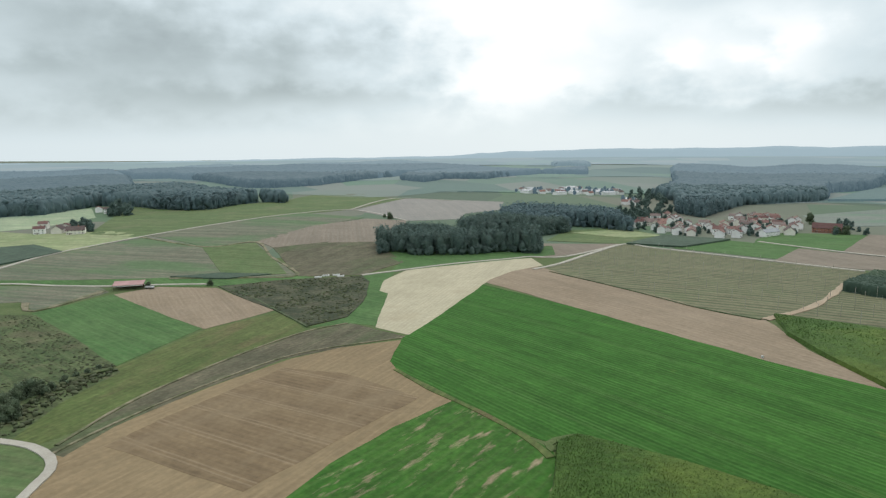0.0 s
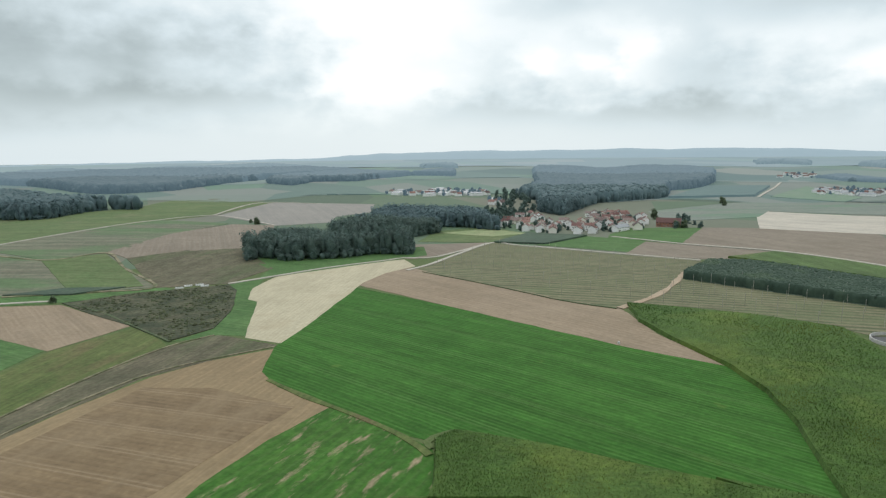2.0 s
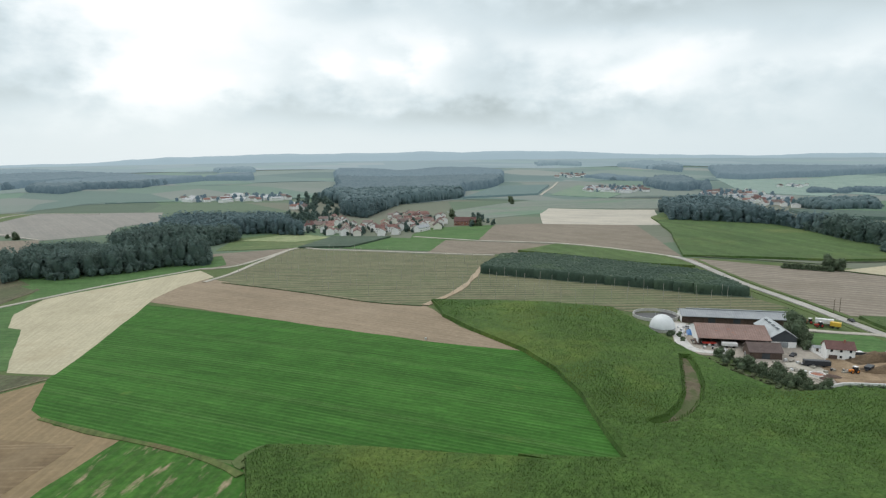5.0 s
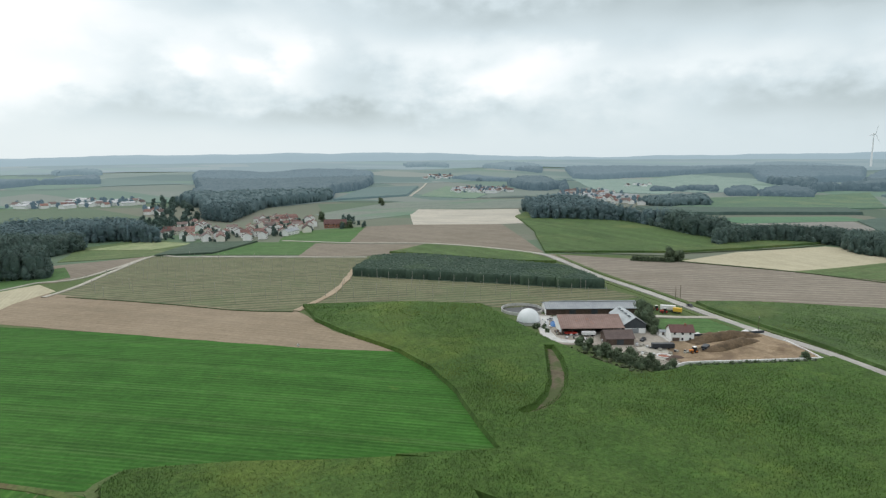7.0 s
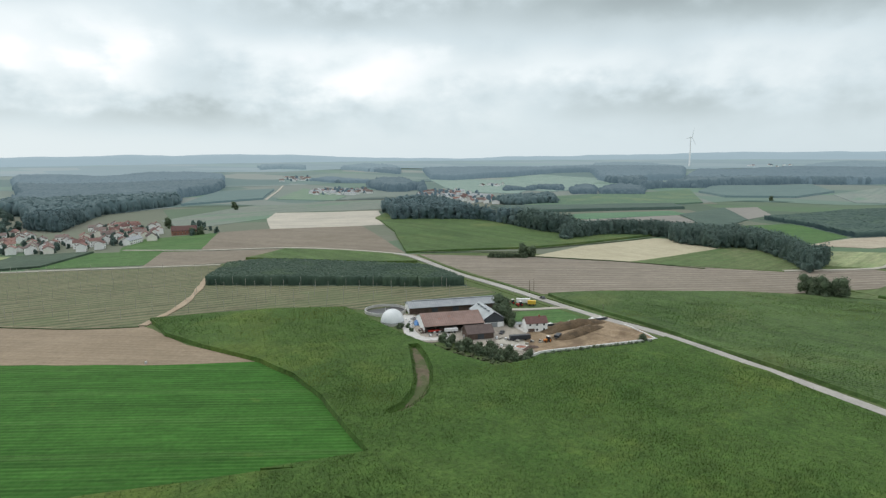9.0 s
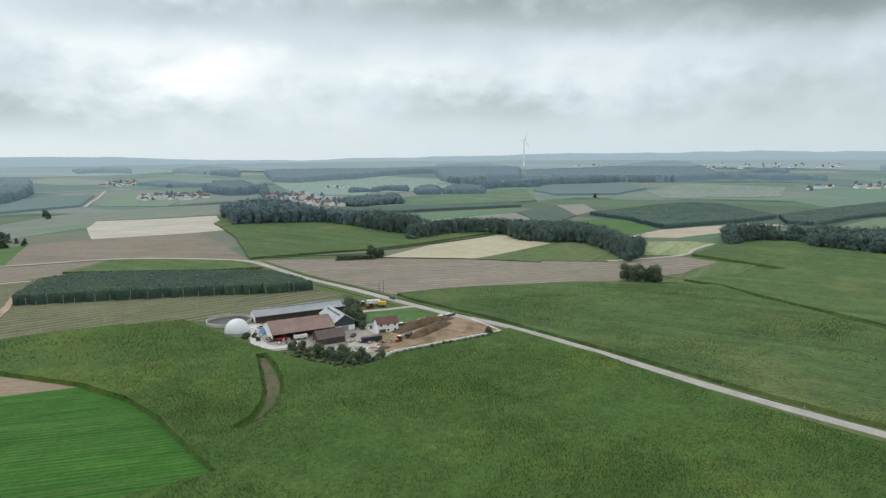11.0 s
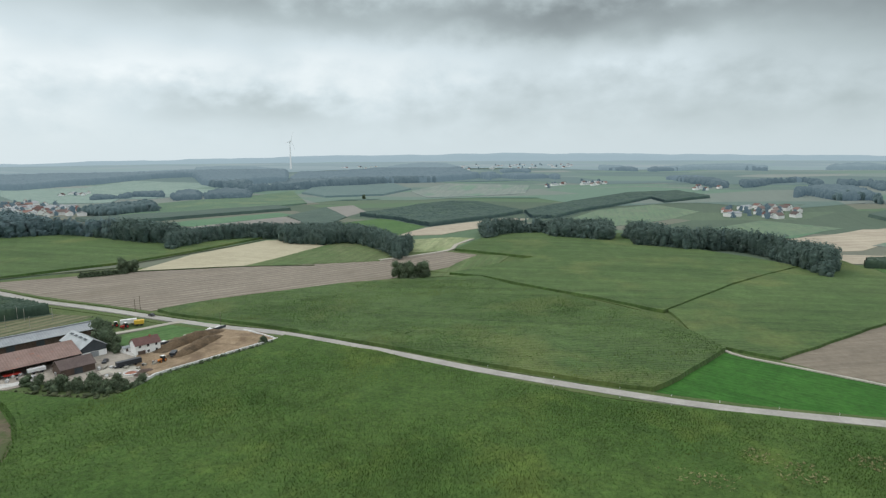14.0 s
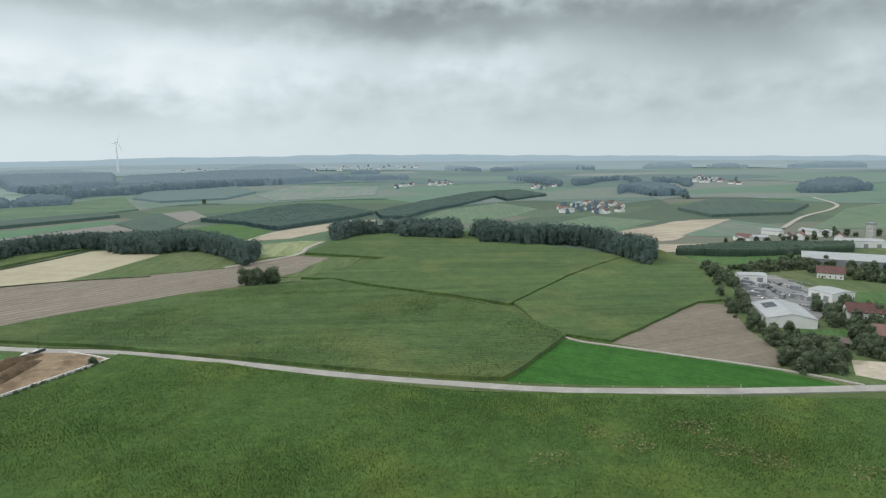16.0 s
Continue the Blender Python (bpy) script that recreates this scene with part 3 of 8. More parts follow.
def lathe_bm(profile, sides=32, bm=None):
    """A profile of (radius, z) turned about z."""
    bm = bm or bmesh.new()
    rings = []
    for r, z in profile:
        if r < 1e-4:
            rings.append([bm.verts.new((0, 0, z))])
        else:
            rings.append([bm.verts.new((r * math.cos(2 * math.pi * i / sides), r * math.sin(2 * math.pi * i / sides), z)) for i in range(sides)])
    for a, b in zip(rings, rings[1:]):
        for i in range(sides):
            j = (i + 1) % sides
            if len(a) == 1 and len(b) > 1:
                bm.faces.new((a[0], b[j], b[i]))
            elif len(b) == 1 and len(a) > 1:
                bm.faces.new((a[i], a[j], b[0]))
            elif len(a) > 1:
                bm.faces.new((a[i], a[j], b[j], b[i]))
    return bm


def inside(poly, x, y):
    """Which of the points lie in the polygon."""
    x, y = np.asarray(x), np.asarray(y)
    hit = np.zeros(x.shape, bool)
    n = len(poly)
    for i in range(n):
        (x0, y0), (x1, y1) = poly[i], poly[(i + 1) % n]
        if y0 == y1:
            continue
        cross = (y0 > y) != (y1 > y)
        hit ^= cross & (x < (x1 - x0) * (y - y0) / (y1 - y0) + x0)
    return hit


def outline(poly, step, wobble=0.0):
    """The polygon with points at every step, a little uneven."""
    out = []
    n = len(poly)
    for i in range(n):
        a, b = Vector(poly[i]), Vector(poly[(i + 1) % n])
        k = max(1, int((b - a).length / step))
        for j in range(k):
            p = a.lerp(b, j / k)
            if wobble:
                w = noise.noise_vector(Vector((p.x * 0.07, p.y * 0.07, 0.3)))
                w2 = noise.noise_vector(Vector((p.x * 0.019, p.y * 0.019, 4.1)))
                p = p + Vector((w.x, w.y)) * wobble + Vector((w2.x, w2.y)) * wobble * 0.7
            out.append((p.x, p.y))
    return out


def drape(poly, step, lift, gap=None):
    """A polygon laid on the ground at the height lift: vertices, triangles and the length of its rim.
    gap: a polygon within it in which the crop is missing."""
    from mathutils.geometry import delaunay_2d_cdt
    rim = outline(poly, step, wobble=0.9 if step < 60 else 2.0)
    xs, ys = [p[0] for p in rim], [p[1] for p in rim]
    gx, gy = np.meshgrid(np.arange(min(xs) + step / 2, max(xs), step), np.arange(min(ys) + step / 2, max(ys), step))
    gx, gy = gx.ravel(), gy.ravel()
    ok = inside(rim, gx, gy)
    pts = [Vector(p) for p in rim] + [Vector(p) for p in zip(gx[ok], gy[ok])]
    edges = []
    if gap:
        for ring in (outline(gap, 4.0), outline(grown(gap, 1.7), 4.0)):
            k0 = len(pts)
            pts += [Vector(p) for p in ring]
            edges += [(k0 + i, k0 + (i + 1) % len(ring)) for i in range(len(ring))]
    v, _, f, _, _, _ = delaunay_2d_cdt(pts, edges, [list(range(len(rim)))], 1, 1e-4)
    x, y = np.array([p.x for p in v]), np.array([p.y for p in v])
    up = np.full(len(x), float(lift))
    if gap:
        up[inside(grown(gap, 0.05), x, y)] = 0.02
    z = terrain(x, y) + up
    return np.column_stack([x, y, z]), [tuple(t) for t in f]


def area_dist(poly):
    return min(math.hypot(x, y) for x, y in poly)


FIELDS = []


def field(name, poly, mat, label, height=0.0, layer=1, gap=None, category="field"):
    """A field laid over the ground; a tall crop stands up with upright sides."""
    d = area_dist(poly)
    if height < 0.6:
        poly = grown(poly, 1.3 if d < 500 else 2.5)
    # fields beyond 700 m get the copy with haze painted in by emission
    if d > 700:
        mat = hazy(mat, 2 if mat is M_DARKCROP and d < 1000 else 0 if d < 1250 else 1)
    FIELDS.append(name)
    step = 9 if d < 450 else 16 if d < 900 else 40
    lift = height + layer * (0.10 + 0.00025 * d) + 0.012 * (len(FIELDS) % 9) + (1.0 if d > 1200 else 0.0)
    v, f = drape(poly, step, lift, gap)
    if height > 0.6:
        # a ragged top: every vertex of the crop is a little higher or lower
        rng = np.random.default_rng(int(d) + 7)
        v[:, 2] += rng.normal(0, 0.03 * height, len(v))
    count = {}
    for t in f:
        for a, b in ((t[0], t[1]), (t[1], t[2]), (t[2], t[0])):
            key = (min(a, b), max(a, b))
            count[key] = None if key in count else (a, b)
    verts, faces = [tuple(p) for p in v], list(f)
    drop, out = {}, collections.defaultdict(lambda: np.zeros(2))
    rim = [e for e in count.values() if e is not None]
    for a, b in rim:
        d = np.array([v[b][1] - v[a][1], v[a][0] - v[b][0]])
        d = d / max(np.linalg.norm(d), 1e-6)
        out[a], out[b] = out[a] + d, out[b] + d
    for e in rim:
        for i in e:
            if i not in drop:
                drop[i] = len(verts)
                x, y, z = verts[i]
                # the outer plants lean out: the side is a slope, not a wall
                o = out[i] / max(np.linalg.norm(out[i]), 1e-6) * (0.30 * height)
                x, y = x + float(o[0]), y + float(o[1])
                verts.append((x, y, float(terrain(x, y)) - 0.3))
        a, b = e
        faces.append((b, a, drop[a], drop[b]))
    ob = new(name, mesh(name, verts, faces, mat))
    return tagged(ob, label, category, kind="structure")


def smooth_line(pts, step):
    """Points every step along a smooth curve through pts."""
    out = []
    for i in range(len(pts) - 1):
        p0, p1, p2, p3 = (Vector(pts[max(0, min(len(pts) - 1, k))]) for k in (i - 1, i, i + 1, i + 2))
        n = max(2, int((p2 - p1).length / step))
        for j in range(n):
            t = j / n
            out.append(0.5 * (2 * p1 + (p2 - p0) * t + (2 * p0 - 5 * p1 + 4 * p2 - p3) * t * t + (3 * p1 - p0 - 3 * p2 + p3) * t ** 3))
    out.append(Vector(pts[-1]))
    return out


def strip(name, pts, width, mat, label, layer=2, category="road", rise=0.0):
    """A road, track or verge along a line, with a cambered top and sides."""
    line = smooth_line(pts, 7.0 if area_dist(pts) < 600 else 20.0)
    lift = layer * (0.10 + 0.00025 * area_dist(pts)) + rise
    verts, faces = [], []
    for i, p in enumerate(line):
        d = line[min(i + 1, len(line) - 1)] - line[max(i - 1, 0)]
        d.normalize()
        s = Vector((-d.y, d.x))
        wob = 1 + (0.10 if mat in (M_ROAD, M_GRAVEL) else 0.75) * noise.noise(Vector((p.x * 0.11, p.y * 0.11, 1.7)))
        for k, up in ((-0.5, -0.5), (-0.49, 0.0), (0.0, 0.06), (0.49, 0.0), (0.5, -0.5)):
            q = p + s * (k * width * wob)
            verts.append((q.x, q.y, float(terrain(q.x, q.y)) + lift + up))
        if i:
            a = 5 * (i - 1)
            for j in range(4):
                faces.append((a + j + 1, a + j, a + j + 5, a + j + 6))
    return tagged(new(name, mesh(name, verts, faces, mat)), label, category, kind="structure")


# templates for crowns: an icosahedron, once divided
def ico(divide):
    bm = bmesh.new()
    bmesh.ops.create_icosphere(bm, subdivisions=divide, radius=1.0)
    v = np.array([p.co[:] for p in bm.verts])
    f = np.array([[q.index for q in t.verts] for t in bm.faces])
    bm.free()
    return v, f


ICO = {1: ico(1), 2: ico(2)}


def scatter(poly, gap, seed):
    """Jittered places in a polygon, about gap apart."""
    rng = np.random.default_rng(seed)
    xs, ys = [p[0] for p in poly], [p[1] for p in poly]
    gx, gy = np.meshgrid(np.arange(min(xs), max(xs), gap), np.arange(min(ys), max(ys), gap * 0.87))
    gx = gx + (np.arange(gx.shape[0]) % 2)[:, None] * gap / 2
    gx, gy = gx.ravel() + rng.uniform(-0.38, 0.38, gx.size) * gap, gy.ravel() + rng.uniform(-0.38, 0.38, gy.size) * gap
    ok = inside(poly, gx, gy)
    return gx[ok], gy[ok], rng


def crowns(x, y, z, rx, rz, rng, divide=1, dent=0.22, upright=False):
    """Uneven leafy masses, joined: centres, half widths and half heights as arrays."""
    v, f = ICO[divide]
    n = len(x)
    k = 1 + rng.normal(0, dent, (n, len(v))).clip(-0.45, 0.45)
    turn = rng.uniform(0, 6.28, n)
    c, s = np.cos(turn)[:, None], np.sin(turn)[:, None]
    base = v
    if upright:
        # straight sides below the widest part
        flat = np.maximum(np.hypot(v[:, 0], v[:, 1]), 1e-3)
        side = np.where(v[:, 2] < 0, np.minimum(1.0 / flat, 3.0), 1.0)
        base = v * np.stack([side, side, np.ones(len(v))], 1)
    px, py, pz = base[:, 0][None] * k, base[:, 1][None] * k, base[:, 2][None] * k
    out = np.stack([x[:, None] + (px * c - py * s) * rx[:, None], y[:, None] + (px * s + py * c) * rx[:, None], z[:, None] + pz * rz[:, None]], 2)
    tri = (f[None] + (np.arange(n) * len(v))[:, None, None]).reshape(-1, 3)
    return out.reshape(-1, 3), tri


def cones(x, y, z, r, h, rng, sides=7):
    """Spruces: three ragged skirts, one above another, joined."""
    vs, fs, base = [], [], 0
    n = len(x)
    for lo, hi, w in ((0.12, 0.58, 1.0), (0.38, 0.80, 0.72), (0.64, 1.0, 0.42)):
        a = np.linspace(0, 2 * np.pi, sides, endpoint=False)[None] + rng.uniform(0, 6, (n, 1))
        rr = r[:, None] * w * rng.uniform(0.72, 1.15, (n, sides))
        ring = np.stack([x[:, None] + rr * np.cos(a), y[:, None] + rr * np.sin(a), z[:, None] + h[:, None] * (lo + rng.uniform(-0.04, 0.04, (n, sides)))], 2)
        top = np.stack([x, y, z + h * hi], 1)[:, None]
        vs.append(np.concatenate([ring, top], 1).reshape(-1, 3))
        i = np.arange(sides)
        t = np.stack([i, (i + 1) % sides, np.full(sides, sides)], 1)
        fs.append((t[None] + (np.arange(n) * (sides + 1))[:, None, None]).reshape(-1, 3) + base)
        base += n * (sides + 1)
    return np.concatenate(vs), np.concatenate(fs)


def grown(poly, d):
    """The polygon widened by d metres."""
    n = len(poly)
    area = sum(poly[i][0] * poly[(i + 1) % n][1] - poly[(i + 1) % n][0] * poly[i][1] for i in range(n))
    s = 1 if area > 0 else -1
    out = []
    for i in range(n):
        a, b = Vector(poly[i - 1]), Vector(poly[(i + 1) % n])
        t = (b - a).normalized() if (b - a).length > 0 else Vector((1, 0))
        out.append((poly[i][0] + t.y * s * d, poly[i][1] - t.x * s * d))
    return out


CLOUDS = {}


def foliage(seed, leaves, size):
    """One leafy body from the ground to the top, one wide and one high: upright below, domed and lobed above, clad in leaf clumps."""
    rng = np.random.default_rng(seed)
    k = rng.uniform(0, 1, leaves)
    low = k < 0.34
    z = np.where(low, 0.02 + 0.64 * k / 0.34, 0.0)
    e = np.arcsin(np.clip((k - 0.34) / 0.66, 0, 1))
    a = rng.uniform(0, 6.283, leaves)
    z = np.where(low, z, 0.66 + 0.34 * np.sin(e))
    r = np.where(low, 0.60 + 0.42 * z / 0.66, np.cos(e))
    p0, p1, p2 = rng.uniform(0, 6.283, 3)
    lobe = 1 + 0.17 * np.sin(3 * a + p0 + 7 * z) + 0.13 * np.sin(5 * a + p1 - 11 * z) + 0.05 * np.sin(9 * a + p2)
    p = np.stack([r * lobe * np.cos(a), r * lobe * np.sin(a), z * (1 + 0.5 * (lobe - 1)) * 3.3], 1) * rng.uniform(0.93, 1.05, (leaves, 1))
    n = np.stack([np.where(low, 1.0, np.cos(e)) * np.cos(a), np.where(low, 1.0, np.cos(e)) * np.sin(a), np.where(low, 0.25, np.sin(e) + 0.3)], 1) + rng.normal(0, 0.26, (leaves, 3))
    n /= np.linalg.norm(n, axis=1)[:, None]
    u = np.cross(n, rng.normal(0, 1, (leaves, 3)))
    u /= np.linalg.norm(u, axis=1)[:, None]
    w = np.cross(n, u)
    s = size * rng.uniform(0.6, 1.35, (leaves, 1))
    v = np.stack([p + u * s, p + w * s * 0.65, p - u * s * 0.9, p - w * s * 0.65], 1).reshape(-1, 3)
    q = np.arange(leaves)[:, None] * 4
    return v, np.concatenate([q + np.array([[0, 1, 3]]), q + np.array([[1, 2, 3]])])


def clouds(x, y, z, r, h, rng, leaves, size):
    """Crowns clad in many leaf clumps: six shapes, turned, scaled and joined."""
    if leaves not in CLOUDS:
        CLOUDS[leaves] = [foliage(seed + 5, leaves, size) for seed in range(6)]
    vs, fs, n0 = [], [], 0
    pick = rng.integers(0, 6, len(x))
    for k, (v, f) in enumerate(CLOUDS[leaves]):
        s = pick == k
        n = int(s.sum())
        if not n:
            continue
        a = rng.uniform(0, 6.283, n)
        c, sn = np.cos(a)[:, None], np.sin(a)[:, None]
        zz = np.maximum(v[:, 2], 0.0)[None] / 3.3
        out = np.stack([x[s][:, None] + (v[:, 0][None] * c - v[:, 1][None] * sn) * r[s][:, None],
                        y[s][:, None] + (v[:, 0][None] * sn + v[:, 1][None] * c) * r[s][:, None],
                        z[s][:, None] + zz * h[s][:, None]], 2)
        vs.append(out.reshape(-1, 3))
        fs.append((f[None] + (np.arange(n) * len(v))[:, None, None]).reshape(-1, 3) + n0)
        n0 += n * len(v)
    return np.concatenate(vs), np.concatenate(fs)


def wood(poly, label, height=22, spacing=8.0, spruce=0.3, seed=1, lobes=1, name="wood"):
    """A wood: crowns and spruces close together on the ground inside the outline, one joined mesh each."""
    d = area_dist(poly)
    poly = grown(poly, 5.5 if name == "tree_belt" else 3.0)
    spacing = spacing * 0.9
    x, y, rng = scatter(poly, spacing, seed)
    z = terrain(x, y)
    is_spruce = rng.uniform(0, 1, len(x)) < spruce
    # stands of spruce keep together
    is_spruce = np.array([noise.noise(Vector((a * 0.012, b * 0.012, seed * 1.3))) for a, b in zip(x, y)]) + rng.normal(0, 0.12, len(x)) > 0.60 - spruce * 0.80
    swell = np.array([noise.noise(Vector((a * 0.022, b * 0.022, seed * 2.1))) for a, b in zip(x, y)])
    h = height * (0.94 + 0.18 * swell) * rng.uniform(0.88, 1.06, len(x))
    far = np.hypot(x, y)
    ob = None
    # past 720 m the paler, bluer MID colours carry more painted haze
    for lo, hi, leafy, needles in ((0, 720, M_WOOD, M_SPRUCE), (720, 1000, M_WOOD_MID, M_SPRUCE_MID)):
        here = (far >= lo) & (far < hi)
        b = here & ~is_spruce
        if b.any():
            xb, yb, zb, hb = x[b], y[b], z[b], h[b]
            r = spacing * rng.uniform(0.55, 1.1, len(xb))
            # leafy crowns over a shaded core
            v0, f0 = clouds(xb, yb, zb, r * 1.05, hb, rng, 240 if lo == 0 else 90, 0.17 if lo == 0 else 0.26)
            v1, f1 = crowns(xb, yb, zb + hb * 0.54, r * 0.90, hb * 0.42, rng, 1, 0.10)
            ob = tagged(new(name, bulk(name, np.concatenate([v0, v1]), np.concatenate([f0, f1 + len(v0)]), leafy)), label, "wood", kind="stuff")
            # young growth and shrubs along the edge of the wood
            ring = [p for p in outline(poly, 3.2) if lo <= math.hypot(*p) < hi]
            if ring:
                ex = np.array([p[0] for p in ring]) + rng.normal(0, 1.6, len(ring))
                ey = np.array([p[1] for p in ring]) + rng.normal(0, 1.6, len(ring))
                eh = height * rng.uniform(0.22, 0.72, len(ring))
                v0, f0 = clouds(ex, ey, terrain(ex, ey) - 0.3, rng.uniform(2.2, 4.6, len(ring)), eh, rng, 90, 0.26)
                v1, f1 = crowns(ex, ey, terrain(ex, ey) + eh * 0.45, rng.uniform(1.9, 3.6, len(ring)), eh * 0.48, rng, 1, 0.12)
                tagged(new(name, bulk(name, np.concatenate([v0, v1]), np.concatenate([f0, f1 + len(v0)]), leafy)), label, "wood", kind="stuff")
        s = here & is_spruce
        if s.any():
            v, f = cones(x[s], y[s], z[s], spacing * 0.55 * np.ones(s.sum()), h[s] * 1.1, rng)
            tagged(new("spruce_stand", bulk("spruce_stand", v, f, needles)), "dense stand of dark spruces in the wood", "wood", kind="stuff")
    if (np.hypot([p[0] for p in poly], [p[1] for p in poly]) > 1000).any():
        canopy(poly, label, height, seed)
    return ob


def canopy(poly, label, height, seed):
    """The closed roof of a far wood: an uneven leafy sheet over the ground with steep ragged edges, in bands of distance."""
    rng = np.random.default_rng(seed)
    xs, ys = [p[0] for p in poly], [p[1] for p in poly]
    step = 5.0 if min(np.hypot(xs, ys)) < 1300 else 7.0 if min(np.hypot(xs, ys)) < 2200 else 11.0
    gx, gy = np.meshgrid(np.arange(min(xs) - step, max(xs) + 2 * step, step), np.arange(min(ys) - step, max(ys) + 2 * step, step), indexing="ij")
    gx, gy = gx + rng.uniform(-0.3, 0.3, gx.shape) * step, gy + rng.uniform(-0.3, 0.3, gy.shape) * step
    cx, cy = (gx[:-1, :-1] + gx[1:, 1:]) / 2, (gy[:-1, :-1] + gy[1:, 1:]) / 2
    cell = inside(poly, cx, cy)
    cell[0], cell[-1], cell[:, 0], cell[:, -1] = False, False, False, False
    full = np.zeros(gx.shape, bool)
    full[1:-1, 1:-1] = cell[:-1, :-1] & cell[1:, :-1] & cell[:-1, 1:] & cell[1:, 1:]
    ground = terrain(gx, gy)
    swell = np.sin(gx * 0.031 + seed) * np.sin(gy * 0.027 + 2 * seed) + 0.6 * np.sin(gx * 0.083 + gy * 0.05) * np.sin(gy * 0.091)
    # inwards the ground under the trees swells into low hills
    deep, core = np.zeros(gx.shape), full.copy()
    for _ in range(9):
        deep += core
        core[1:-1, 1:-1] = core[1:-1, 1:-1] & core[:-2, 1:-1] & core[2:, 1:-1] & core[1:-1, :-2] & core[1:-1, 2:]
    hill = np.sin(gx * 0.0085 + seed) * np.sin(gy * 0.0075 + 2 * seed)
    top = ground + height * (0.92 + 0.05 * swell) + 5.0 * hill * deep / 9 + rng.normal(0, 1.0 if step < 8 else 1.5, gx.shape)
    top = np.where(full, top, ground + (top - ground) * rng.uniform(0.55, 0.85, gx.shape))
    n, m = gx.shape
    index = np.arange(n * m).reshape(n, m)
    verts = np.concatenate([np.column_stack([gx.ravel(), gy.ravel(), top.ravel()]), np.column_stack([gx.ravel(), gy.ravel(), ground.ravel() - 0.5])])
    far = np.hypot(cx, cy) + rng.normal(0, 30, cx.shape)
    # haze painted by band: bluer colour first, then ever stronger bluish emission
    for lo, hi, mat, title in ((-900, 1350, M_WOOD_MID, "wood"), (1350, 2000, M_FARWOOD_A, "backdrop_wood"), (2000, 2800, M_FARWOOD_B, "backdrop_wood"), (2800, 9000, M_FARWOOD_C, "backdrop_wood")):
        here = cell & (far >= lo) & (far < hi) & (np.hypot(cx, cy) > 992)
        if not here.any():
            continue
        i, j = np.nonzero(here)
        a, b, c, d = index[i, j], index[i + 1, j], index[i + 1, j + 1], index[i, j + 1]
        tris = [np.stack([a, b, c], 1), np.stack([a, c, d], 1)]
        for di, dj, p, q in ((-1, 0, d, a), (1, 0, b, c), (0, -1, a, b), (0, 1, c, d)):
            edge = ~cell[i + di, j + dj]
            p, q = p[edge], q[edge]
            tris += [np.stack([p, p + n * m, q + n * m], 1), np.stack([p, q + n * m, q], 1)]
        tris = np.concatenate(tris)
        used, tris = np.unique(tris, return_inverse=True)
        if lo < 2000:
            # single crowns along the edge and, in the nearer parts, on the roof
            rim = ~(cell[i - 1, j] & cell[i + 1, j] & cell[i, j - 1] & cell[i, j + 1])
            bx, by = cx[i, j][rim], cy[i, j][rim]
            bx, by = bx + rng.normal(0, step * 0.35, len(bx)), by + rng.normal(0, step * 0.35, len(by))
            hh = height * rng.uniform(0.42, 1.02, len(bx))
            v1, f1 = crowns(bx, by, terrain(bx, by) + hh * 0.52, step * rng.uniform(0.65, 1.25, len(bx)), hh * 0.5, rng, 2, 0.10)
            if lo < 1000:
                pick = ~rim & (rng.uniform(0, 1, len(i)) < 0.5)
                bx, by, bz = cx[i, j][pick], cy[i, j][pick], top[i, j][pick]
                v2, f2 = crowns(bx, by, bz - 1.2, rng.uniform(3.0, 4.6, len(bx)), rng.uniform(2.4, 3.6, len(bx)), rng, 1, 0.12)
                v1, f1 = np.concatenate([v1, v2]), np.concatenate([f1, f2 + len(v1)])
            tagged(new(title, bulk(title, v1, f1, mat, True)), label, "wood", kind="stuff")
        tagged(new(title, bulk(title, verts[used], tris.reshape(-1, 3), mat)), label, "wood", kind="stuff")


